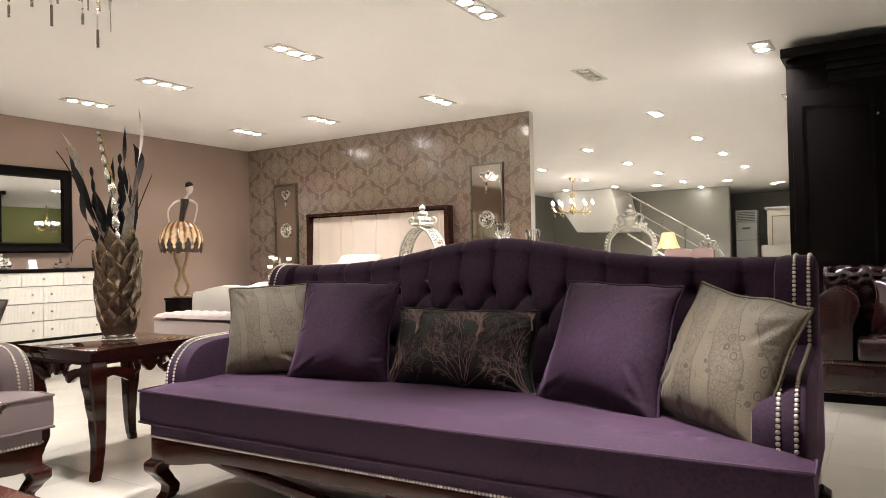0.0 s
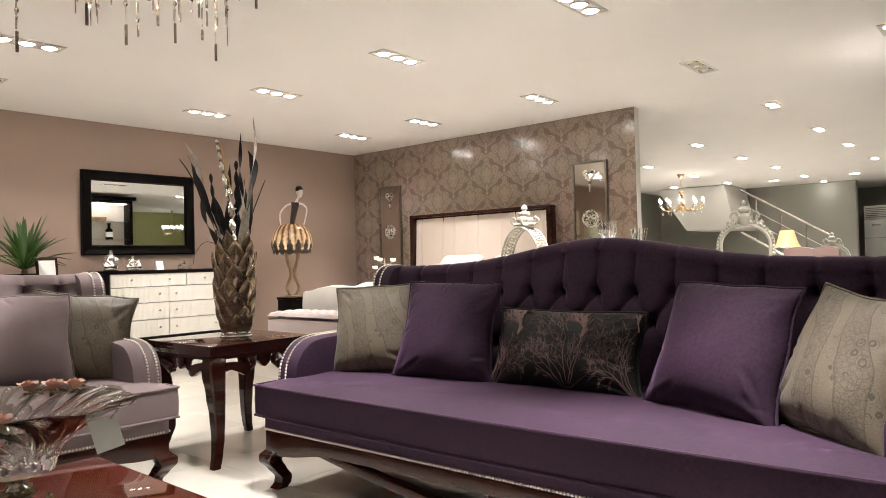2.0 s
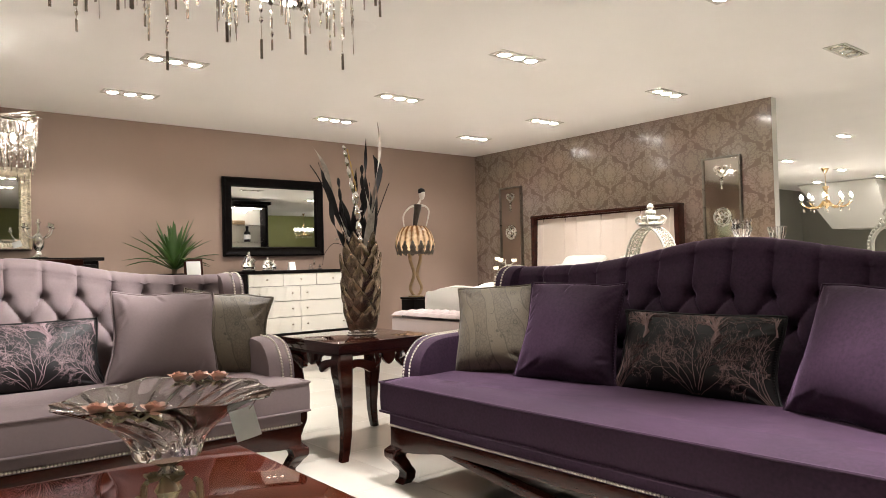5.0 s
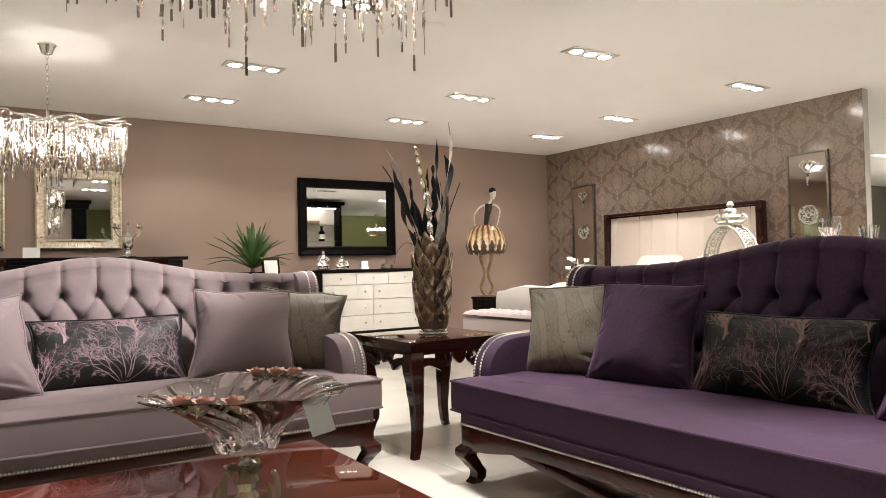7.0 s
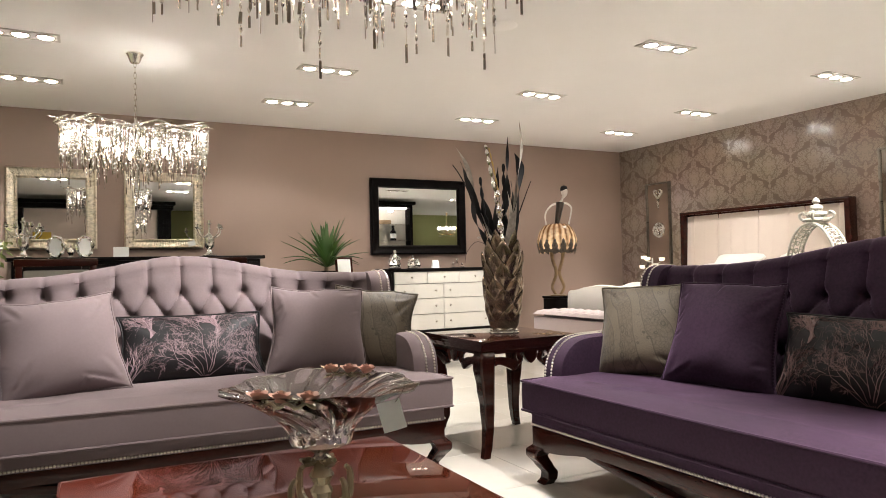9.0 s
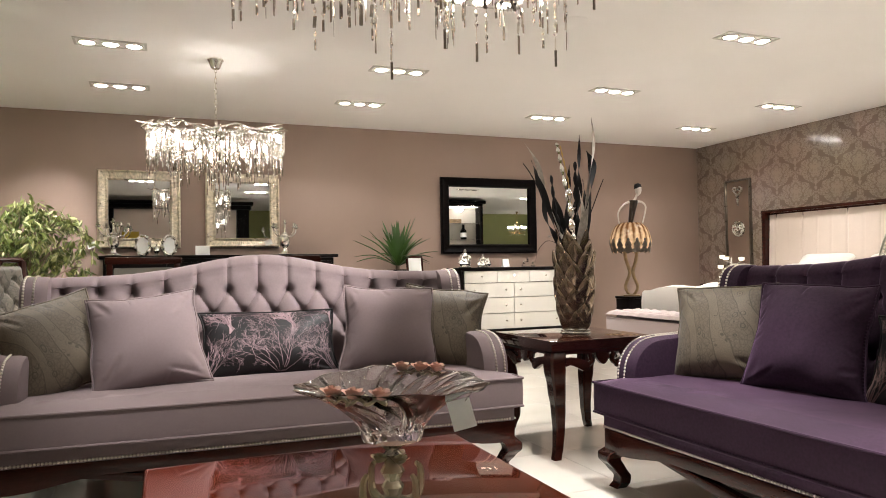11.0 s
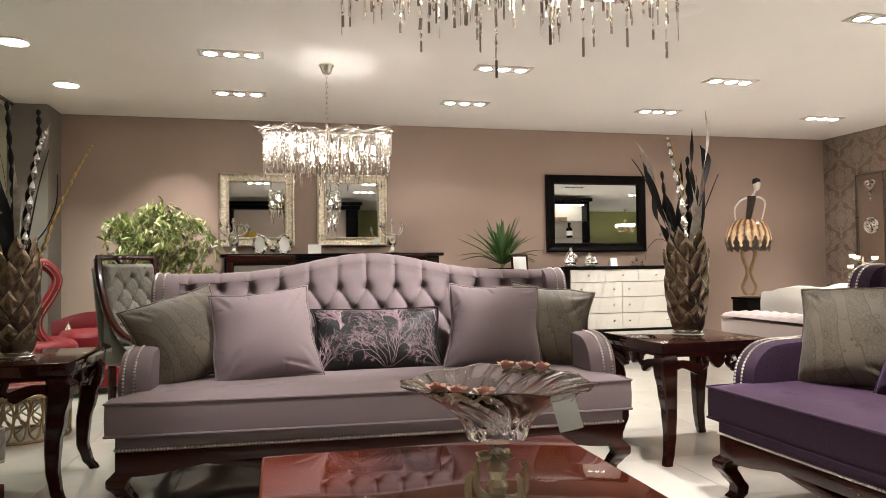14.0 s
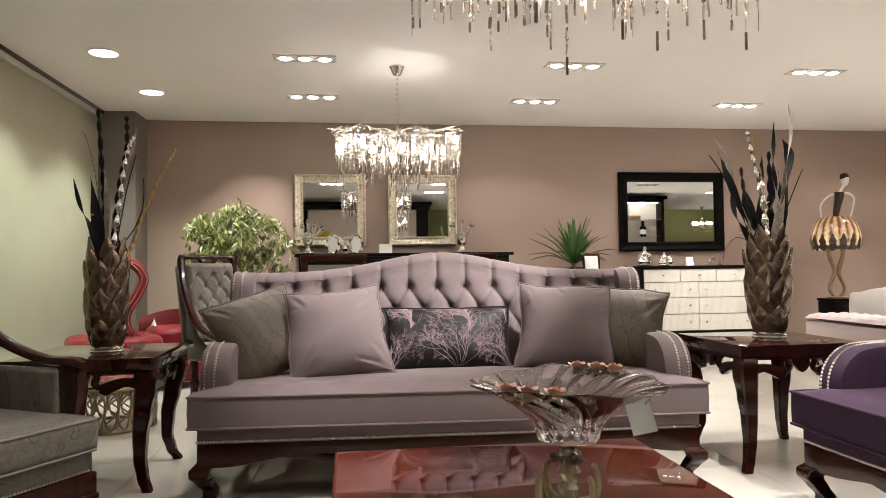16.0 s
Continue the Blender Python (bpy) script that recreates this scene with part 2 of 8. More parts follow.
def lathe(bm, profile, n=24, at=(0, 0, 0), waves=0, wave=0.0):
    """A turned body from (radius, height) pairs, closed at both ends."""
    rings = []
    for r, z in profile:
        rings.append([bm.verts.new((at[0] + r * (1 + wave * math.cos(waves * 2 * math.pi * i / n)) * math.cos(2 * math.pi * i / n),
                                    at[1] + r * (1 + wave * math.cos(waves * 2 * math.pi * i / n)) * math.sin(2 * math.pi * i / n), at[2] + z)) for i in range(n)])
    for a, b in zip(rings, rings[1:]):
        for i in range(n):
            bm.faces.new((a[i], a[(i + 1) % n], b[(i + 1) % n], b[i]))
    bm.faces.new(rings[0][::-1])
    bm.faces.new(rings[-1])
    return bm


def tube(bm, points, radius, n=8, closed=False, flat=1.0):
    """A round bar along points; radius is one number or one for each point."""
    pts = [Vector(p) for p in points]
    rad = radius if isinstance(radius, (list, tuple)) else [radius] * len(pts)
    rings, up = [], Vector((0, 0, 1))
    side = None
    for i, p in enumerate(pts):
        if closed:
            d = pts[(i + 1) % len(pts)] - pts[i - 1]
        else:
            d = pts[min(i + 1, len(pts) - 1)] - pts[max(i - 1, 0)]
        d.normalize()
        if side is None:
            side = d.cross(up) if abs(d.z) < 0.95 else d.cross(Vector((1, 0, 0)))
        side = (side - d * side.dot(d)).normalized()
        other = d.cross(side)
        rings.append([bm.verts.new(p + (side * math.cos(2 * math.pi * k / n) + other * flat * math.sin(2 * math.pi * k / n)) * rad[i]) for k in range(n)])
    m = len(rings)
    for i in range(m if closed else m - 1):
        a, b = rings[i], rings[(i + 1) % m]
        for k in range(n):
            bm.faces.new((a[k], a[(k + 1) % n], b[(k + 1) % n], b[k]))
    if not closed:
        bm.faces.new(rings[0][::-1])
        bm.faces.new(rings[-1])
    return bm


def slab(bm, outline, depth, m=None, bevel=0.0):
    """A flat outline in x and z, given thickness along y (centred), then placed by m."""
    b2 = bmesh.new()
    lo = [b2.verts.new((x, -depth / 2, z)) for x, z in outline]
    hi = [b2.verts.new((x, depth / 2, z)) for x, z in outline]
    b2.faces.new(lo)
    b2.faces.new(hi[::-1])
    for i in range(len(lo)):
        j = (i + 1) % len(lo)
        b2.faces.new((lo[j], lo[i], hi[i], hi[j]))
    bmesh.ops.recalc_face_normals(b2, faces=b2.faces[:])
    if bevel:
        es = [e for e in b2.edges if len(e.link_faces) == 2 and e.calc_face_angle(0) > radians(50)]
        bmesh.ops.bevel(b2, geom=es, offset=bevel, segments=2, affect="EDGES", profile=0.6)
    if m is not None:
        bmesh.ops.transform(b2, matrix=m, verts=b2.verts[:])
    merge(bm, b2)
    return bm


def smooth_line(points, steps=6):
    """A rounded line through points (Catmull-Rom)."""
    pts = [Vector(p) for p in points]
    out = []
    for i in range(len(pts) - 1):
        a, b, c, d = pts[max(i - 1, 0)], pts[i], pts[i + 1], pts[min(i + 2, len(pts) - 1)]
        for k in range(steps):
            t = k / steps
            out.append(0.5 * (2 * b + (c - a) * t + (2 * a - 5 * b + 4 * c - d) * t * t + (3 * b - a - 3 * c + d) * t ** 3))
    out.append(pts[-1])
    return out


def along(points, step):
    """Points at even steps along a line."""
    pts = [Vector(p) for p in points]
    out, left = [pts[0].copy()], step
    for a, b in zip(pts, pts[1:]):
        l = (b - a).length
        pos = left
        while pos <= l:
            out.append(a.lerp(b, pos / l))
            pos += step
        left = pos - l
    return out


def studs(bm, points, r=0.006, normal=(0, -1, 0)):
    """Domed nail heads at points, facing normal."""
    rot = Vector(normal).to_track_quat("Z", "Y").to_matrix()
    for p in points:
        base = [bm.verts.new(Vector(p) + rot @ Vector((r * math.cos(k * math.pi / 3), r * math.sin(k * math.pi / 3), 0))) for k in range(6)]
        mid = [bm.verts.new(Vector(p) + rot @ Vector((0.6 * r * math.cos(k * math.pi / 3), 0.6 * r * math.sin(k * math.pi / 3), r * 0.6))) for k in range(6)]
        tip = bm.verts.new(Vector(p) + rot @ Vector((0, 0, r * 0.8)))
        for k in range(6):
            bm.faces.new((base[k], base[(k + 1) % 6], mid[(k + 1) % 6], mid[k]))
            bm.faces.new((mid[k], mid[(k + 1) % 6], tip))


def smoothstep(a, b, x):
    t = min(1, max(0, (x - a) / (b - a)))
    return t * t * (3 - 2 * t)


# ---- the room ----
def damask_material():
    """Wallpaper with a tone-on-tone damask figure: satin ornament on a matt ground."""
    n = Nodes("damask_wallpaper")
    b = n.bsdf
    co = n.add("ShaderNodeTexCoord")
    sep = n.add("ShaderNodeSeparateXYZ")
    n.link(co.outputs["Object"], sep.inputs[0])

    def math_node(op, a, c=None, d=None):
        m = n.add("ShaderNodeMath")
        m.operation = op
        for i, v in enumerate((a, c, d)):
            if v is None:
                continue
            if isinstance(v, (int, float)):
                m.inputs[i].default_value = v
            else:
                n.link(v, m.inputs[i])
        return m.outputs[0]

    W, H = 0.57, 0.545
    shapes = []
    for shift in (0.0, 0.5):
        u = math_node("SUBTRACT", math_node("FRACT", math_node("ADD", math_node("DIVIDE", math_node("ADD", sep.outputs[0], 5.5), W), shift + 40.5)), 0.5)
        v = math_node("SUBTRACT", math_node("FRACT", math_node("ADD", math_node("DIVIDE", math_node("SUBTRACT", sep.outputs[2], 2.11), H), shift + 40.5)), 0.5)
        u = math_node("ABSOLUTE", u)
        vec = n.add("ShaderNodeCombineXYZ")
        n.link(u, vec.inputs[0])
        n.link(v, vec.inputs[1])
        sway = n.add("ShaderNodeTexNoise", Scale=7.0, Detail=2.0)
        n.link(vec.outputs[0], sway.inputs["Vector"])
        # ogee outline of the half-drop lattice, with deep rounded lobes
        lean = math_node("ADD", v, math_node("MULTIPLY", math_node("SINE", math_node("MULTIPLY", v, 2 * math.pi)), 0.035))
        ogee = math_node("MULTIPLY_ADD", math_node("COSINE", math_node("MULTIPLY", lean, 2 * math.pi)), 0.230, 0.205)
        lobes = math_node("MULTIPLY", math_node("ABSOLUTE", math_node("COSINE", math_node("MULTIPLY_ADD", v, 15.7, 0.35))), 0.085)
        outer = math_node("LESS_THAN", u, math_node("ADD", math_node("ADD", ogee, lobes), math_node("MULTIPLY_ADD", sway.outputs[0], 0.20, -0.135)))
        # lobed medallion set off by a thin line
        a = math_node("ARCTAN2", u, v)
        r = math_node("SQRT", math_node("ADD", math_node("MULTIPLY", u, u), math_node("MULTIPLY", math_node("MULTIPLY", v, v), 0.62)))
        lobe = math_node("MULTIPLY", math_node("ABSOLUTE", math_node("COSINE", math_node("MULTIPLY", a, 3.5))), 0.045)
        gap = math_node("ABSOLUTE", math_node("SUBTRACT", r, math_node("ADD", 0.135, lobe)))
        ring = math_node("LESS_THAN", gap, math_node("MULTIPLY", sway.outputs[0], 0.030))
        inside = math_node("LESS_THAN", r, 0.15)
        # mirrored scroll gaps in the border, small veins in the medallion
        petal = n.add("ShaderNodeTexNoise", Scale=13.0, Detail=1.0, Distortion=2.2)
        n.link(vec.outputs[0], petal.inputs["Vector"])
        hole = math_node("GREATER_THAN", petal.outputs[0], 0.575)
        veins = n.add("ShaderNodeTexNoise", Scale=26.0, Detail=1.0, Distortion=1.5)
        n.link(vec.outputs[0], veins.inputs["Vector"])
        vein = math_node("MULTIPLY", math_node("GREATER_THAN", veins.outputs[0], 0.56), 0.45)
        cut = math_node("MULTIPLY", math_node("MULTIPLY", hole, math_node("SUBTRACT", 1.0, inside)), 0.85)
        cut = math_node("MAXIMUM", math_node("MAXIMUM", cut, math_node("MULTIPLY", ring, 0.7)), vein)
        shapes.append(math_node("MULTIPLY", outer, math_node("SUBTRACT", 1.0, cut)))
    mask = math_node("MAXIMUM", shapes[0], shapes[1])
    big = n.add("ShaderNodeTexNoise", Scale=1.3, Detail=4.0)
    n.link(co.outputs["Object"], big.inputs["Vector"])
    mix = n.add("ShaderNodeMix")
    mix.data_type = "RGBA"
    n.link(mask, mix.inputs[0])
    mix.inputs[6].default_value = (0.190, 0.138, 0.103, 1)
    mix.inputs[7].default_value = (0.315, 0.244, 0.192, 1)
    tone = n.add("ShaderNodeMix")
    tone.data_type, tone.blend_type = "RGBA", "MULTIPLY"
    tone.inputs[0].default_value = 0.25
    n.link(mix.outputs[2], tone.inputs[6])
    n.link(big.outputs[1], tone.inputs[7])
    n.link(tone.outputs[2], b.inputs["Base Color"])
    rough = n.add("ShaderNodeMapRange")
    rough.inputs["To Min"].default_value, rough.inputs["To Max"].default_value = 0.20, 0.13
    n.link(mask, rough.inputs["Value"])
    n.link(rough.outputs[0], b.inputs["Roughness"])
    bp = n.add("ShaderNodeBump", Strength=0.06, Distance=0.001)
    n.link(mask, bp.inputs["Height"])
    n.link(bp.outputs[0], b.inputs["Normal"])
    return n.mat


def floor_material():
    """Cream polished porcelain: faint clouding, small differences between tiles, a high gloss."""
    n = Nodes("polished_cream_porcelain")
    b = n.bsdf
    co = n.add("ShaderNodeTexCoord")
    info = n.add("ShaderNodeObjectInfo")
    big = n.add("ShaderNodeTexNoise", Scale=1.6, Detail=6.0, Roughness=0.6)
    n.link(co.outputs["Object"], big.inputs["Vector"])
    ramp = n.add("ShaderNodeValToRGB")
    ramp.color_ramp.elements[0].position, ramp.color_ramp.elements[0].color = 0.3, (0.46, 0.425, 0.37, 1)
    ramp.color_ramp.elements[1].position, ramp.color_ramp.elements[1].color = 0.7, (0.53, 0.495, 0.435, 1)
    n.link(big.outputs[0], ramp.inputs[0])
    hue = n.add("ShaderNodeHueSaturation")
    m = n.add("ShaderNodeMapRange")
    m.inputs["To Min"].default_value, m.inputs["To Max"].default_value = 0.96, 1.03
    n.link(info.outputs["Random"], m.inputs["Value"])
    n.link(m.outputs[0], hue.inputs["Value"])
    n.link(ramp.outputs[0], hue.inputs["Color"])
    n.link(hue.outputs[0], b.inputs["Base Color"])
    b.inputs["Roughness"].default_value = 0.025
    b.inputs["Specular IOR Level"].default_value = 0.9
    wave = n.add("ShaderNodeTexNoise", Scale=5.0, Detail=1.0)
    n.link(co.outputs["Object"], wave.inputs["Vector"])
    bp = n.add("ShaderNodeBump", Strength=0.008, Distance=0.01)
    n.link(wave.outputs[0], bp.inputs["Height"])
    n.link(bp.outputs[0], b.inputs["Normal"])
    return n.mat


M_OLIVE = material("olive_paint", (0.26, 0.27, 0.10, 1), 0.6, vary=0.05, scale=1.5, bump=0.01)
M_DAMASK = damask_material()
M_TILE = floor_material()
M_GROUT = material("pale_grout", (0.42, 0.39, 0.34, 1), 0.6, vary=0.05, bump=0.0)
X_MAX, Y_MAX = 4.0, 21.4


def setting(name, bm, mat, label, category):
    return tagged(flush(name, bm, mat, smooth=False), label, category, kind="structure")


bm = bmesh.new()
box(bm, WALL_X - 0.3, X_MAX + 0.2, BLIND_Y - 0.4, Y_MAX + 0.2, -0.2, -0.004)
floor = setting("floor", bm, M_GROUT, "polished cream porcelain tile floor with thin joints", "floor")
bm = bmesh.new()
box(bm, WALL_X - 0.3, X_MAX + 0.2, BLIND_Y - 0.4, Y_MAX + 0.2, CEIL, CEIL + 0.2)
setting("ceiling", bm, M_CEIL, "flat white painted ceiling with recessed spots", "ceiling")
bm = bmesh.new()
box(bm, WALL_X - 0.2, WALL_X, BLIND_Y - 0.3, DAMASK_Y + 0.11, 0, CEIL)
setting("wall_west", bm, M_TAUPE, "plain taupe painted wall with soft sheen", "wall")
bm = bmesh.new()
box(bm, WALL_X, DAMASK_END, DAMASK_Y, DAMASK_Y + 0.003, 0, CEIL)
setting("wall_paper", bm, M_DAMASK, "taupe damask wallpaper with a satin ornament", "wallpaper")
bm = bmesh.new()
box(bm, WALL_X, DAMASK_END, DAMASK_Y + 0.003, DAMASK_Y + 0.11, 0, CEIL)
setting("wall_north", bm, M_WHITEWALL, "thin partition wall with a pale painted end", "wall")
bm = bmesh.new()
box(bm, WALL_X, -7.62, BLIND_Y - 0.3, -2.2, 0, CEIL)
setting("wall_pillar", bm, M_PILLAR, "plaster corner pillar, darker than the taupe wall", "pillar")
bm = bmesh.new()
box(bm, -7.62, X_MAX, BLIND_Y - 0.3, BLIND_Y - 0.08, 0, CEIL)
setting("wall_south", bm, M_WHITEWALL, "pale painted wall behind the blind", "wall")
bm = bmesh.new()
box(bm, X_MAX, X_MAX + 0.2, BLIND_Y - 0.3, Y_MAX + 0.2, 0, CEIL)
setting("wall_east", bm, M_OLIVE, "olive green painted wall", "wall")
bm = bmesh.new()
box(bm, WALL_X - 0.2, X_MAX, Y_MAX, Y_MAX + 0.2, 0, CEIL)
setting("wall_far", bm, M_GREYWALL, "grey-green painted far wall of the showroom", "wall")
bm = bmesh.new()
box(bm, WALL_X - 0.2, WALL_X, DAMASK_Y + 0.11, Y_MAX, 0, CEIL)
setting("wall_west_far", bm, M_GREYWALL, "grey-green painted side wall", "wall")


# The roller blind before the window wall
blind = thing("roller_blind", pose(-6.0, BLIND_Y, CEIL), "pale green-cream roller blind drawn down, with a dark top rail", "blind")
bm = bmesh.new()
sheet(bm, lambda u, v: (-1.6 + 5.2 * u, 0.012 * math.sin(u * 9) * v, -0.06 - v * (CEIL - 0.08)), 40, 4)
bmesh.ops.solidify(bm, geom=bm.faces[:], thickness=0.002)
part("cloth", bm, M_BLIND, blind)
part("rail", box(bmesh.new(), -1.6, 3.6, -0.035, 0.035, -0.075, -0.002, 0.006), M_WHITEWALL, blind, "pale cassette rail")
part("rail_cover", box(bmesh.new(), -1.6, 3.6, 0.037, 0.06, -0.035, -0.002, 0.004), M_WOOD, blind, "dark brown strip along the rail")


# Recessed lamp boxes
def lamp_box(n_lamps, lit=True):
    """A flush steel frame with reflectors and lit bulbs, at the origin, facing down; long along y."""
    half = 0.085 + 0.08 * (n_lamps - 1)
    ob = thing("recessed_spot", pose(0, 0, CEIL), "recessed brushed-steel box with %s lit spot lamps in the ceiling" % ("three" if n_lamps == 3 else "two") if lit else "recessed brushed-steel box with three unlit spot lamps in the ceiling", "ceiling light", "ceiling spots")
    bm = bmesh.new()
    w = 0.085
    for x0, x1, y0, y1 in ((-w, w, -half, -half + 0.018), (-w, w, half - 0.018, half), (-w, -w + 0.018, -half + 0.018, half - 0.018), (w - 0.018, w, -half + 0.018, half - 0.018)):
        box(bm, x0, x1, y0, y1, -0.008, -0.0005)
    part("frame", bm, M_IVORY, ob)
    # In lit boxes the white backing stands in for the lamps' glare.
    part("backing", box(bmesh.new(), -w + 0.018, w - 0.018, -half + 0.018, half - 0.018, -0.003, -0.001), M_CEIL if lit else M_STEEL, ob)
    for i in range(n_lamps):
        y = (i - (n_lamps - 1) / 2) * 0.155
        rim = bmesh.new()
        tube(rim, [(0.057 * math.cos(a * math.pi / 8), y + 0.057 * math.sin(a * math.pi / 8), -0.008) for a in range(16)], 0.006, 6, closed=True)
        ring = part("ring", rim, M_STEEL, ob)
        part("bulb", lathe(bmesh.new(), [(0.006, -0.022), (0.032, -0.018), (0.050, -0.010), (0.052, -0.004)], 16, (0, y, 0)), M_SPOTBULB if lit else M_OFFBULB, ring)
    return ob


three = lamp_box(3)
placed = [(x, y) for x in LAMP_X for y in LAMP_Y if (x, y) not in UNLIT] + UNSEEN_LAMPS
three.matrix_basis = pose(*placed[0], CEIL)
for x, y in placed[1:]:
    copy_thing(three, pose(x, y, CEIL))
dim = lamp_box(3, False)
dim.matrix_basis = pose(*UNLIT[0], CEIL)
two = lamp_box(2)
two.matrix_basis = pose(*FAR_LAMPS[0], CEIL)
for x, y in FAR_LAMPS[1:]:
    copy_thing(two, pose(x, y, CEIL))


def downlight(x, y):
    ob = thing("downlight", pose(x, y, CEIL), "round white ceiling downlight, lit", "ceiling light", "round downlights")
    bm = bmesh.new()
    tube(bm, [(0.105 * math.cos(a * math.pi / 12), 0.105 * math.sin(a * math.pi / 12), -0.004) for a in range(24)], 0.008, 6, closed=True)
    part("ring", bm, M_CEIL, ob)
    part("diffuser", lathe(bmesh.new(), [(0.098, -0.006), (0.098, -0.001)], 24), M_BULB, ob)
    return ob


for x, y in [(-5.58, -1.84), (-6.78, -1.81)] + FAR_DOWNLIGHTS:
    downlight(x, y)
speaker = thing("ceiling_speaker", pose(-4.07, 2.64, CEIL), "round white ceiling loudspeaker grille", "speaker")
part("grille", lathe(bmesh.new(), [(0.10, -0.006), (0.115, -0.001)], 28), M_CEIL, speaker)


# ---- sofas ----
def paisley_material(name, dark, light, size=1.0):
    """Jacquard with flowing bands, thin sunk lines, coiled ornaments and a stippled ground."""
    n = Nodes(name)
    b = n.bsdf
    co = n.add("ShaderNodeTexCoord")
    mp = n.add("ShaderNodeMapping", Rotation=(0.0, 0.35, 0.0), Scale=(size, size, size))
    n.link(co.outputs["Object"], mp.inputs["Vector"])

    def calc(op, a, c, clamp=False):
        m = n.add("ShaderNodeMath")
        m.operation, m.use_clamp = op, clamp
        for i, v in enumerate((a, c)):
            if isinstance(v, (int, float)):
                m.inputs[i].default_value = v
            else:
                n.link(v, m.inputs[i])
        return m.outputs[0]

    bend = n.add("ShaderNodeTexNoise", Scale=5.0, Detail=1.0)
    n.link(mp.outputs[0], bend.inputs["Vector"])
    warp = n.add("ShaderNodeMix")
    warp.data_type = "VECTOR"
    warp.inputs[0].default_value = 0.10
    n.link(mp.outputs[0], warp.inputs[4])
    n.link(bend.outputs["Color"], warp.inputs[5])
    flow = n.add("ShaderNodeTexWave", Scale=2.6, Distortion=5.0, Detail=0.5, Detail_Scale=1.4)
    n.link(warp.outputs[1], flow.inputs["Vector"])
    band = calc("GREATER_THAN", flow.outputs["Fac"], 0.62)
    edge = calc("LESS_THAN", calc("ABSOLUTE", calc("SUBTRACT", flow.outputs["Fac"], 0.62), 0.0), 0.05)
    coils = n.add("ShaderNodeTexVoronoi", Scale=27.0)
    n.link(warp.outputs[1], coils.inputs["Vector"])
    turn = calc("GREATER_THAN", calc("SINE", calc("MULTIPLY", coils.outputs["Distance"], 27.0), 0.0), 0.35)
    near = calc("LESS_THAN", coils.outputs["Distance"], 0.5)
    where = n.add("ShaderNodeTexNoise", Scale=6.0, Detail=1.0)
    n.link(co.outputs["Object"], where.inputs["Vector"])
    coil = calc("MULTIPLY", calc("MULTIPLY", turn, near), calc("GREATER_THAN", where.outputs[0], 0.5))
    dots = n.add("ShaderNodeTexNoise", Scale=260.0, Detail=2.0, Roughness=0.7)
    n.link(co.outputs["Object"], dots.inputs["Vector"])
    scrolls = n.add("ShaderNodeTexVoronoi", Scale=60.0)
    scrolls.feature = "DISTANCE_TO_EDGE"
    n.link(warp.outputs[1], scrolls.inputs["Vector"])
    fine = calc("MULTIPLY", calc("LESS_THAN", scrolls.outputs["Distance"], 0.09), calc("SUBTRACT", 1.0, band))
    lines = calc("MAXIMUM", calc("MULTIPLY", edge, 0.55), calc("MAXIMUM", calc("MULTIPLY", coil, 0.75), calc("MULTIPLY", fine, 0.32)))
    tone = calc("SUBTRACT", calc("ADD", calc("MULTIPLY", dots.outputs[0], 0.7), calc("MULTIPLY", band, 0.07)), calc("MULTIPLY", lines, 0.50), True)
    ramp = n.add("ShaderNodeValToRGB")
    ramp.color_ramp.elements[0].position, ramp.color_ramp.elements[0].color = 0.0, dark
    ramp.color_ramp.elements[1].position, ramp.color_ramp.elements[1].color = 0.8, light
    n.link(tone, ramp.inputs[0])
    n.link(ramp.outputs[0], b.inputs["Base Color"])
    bp = n.add("ShaderNodeBump", Strength=0.5, Distance=0.002)
    n.link(tone, bp.inputs["Height"])
    n.link(bp.outputs[0], b.inputs["Normal"])
    b.inputs["Roughness"].default_value = 0.62
    b.inputs["Sheen Weight"].default_value = 0.1
    return n.mat


M_PAISLEY = paisley_material("grey_paisley_jacquard", (0.046, 0.0350, 0.0215, 1), (0.173, 0.134, 0.088, 1))
M_PAISLEY_CHAIR = paisley_material("pale_grey_paisley_jacquard", (0.070, 0.061, 0.046, 1), (0.205, 0.183, 0.145, 1), 0.6)
M_BLACKSILK = fabric("black_silk", (0.008, 0.0066, 0.0072, 1), rough=0.5, sheen=0.06)
M_PRINT = fabric("mauve_print", (0.25, 0.175, 0.185, 1), rough=0.6)
M_PRINT_DARK = fabric("dusky_rose_print", (0.19, 0.12, 0.115, 1), rough=0.6)


def seg_distance(px, pz, ax, az, bx, bz):
    dx, dz = bx - ax, bz - az
    t = min(1, max(0, ((px - ax) * dx + (pz - az) * dz) / (dx * dx + dz * dz)))
    return math.hypot(px - ax - t * dx, pz - az - t * dz)


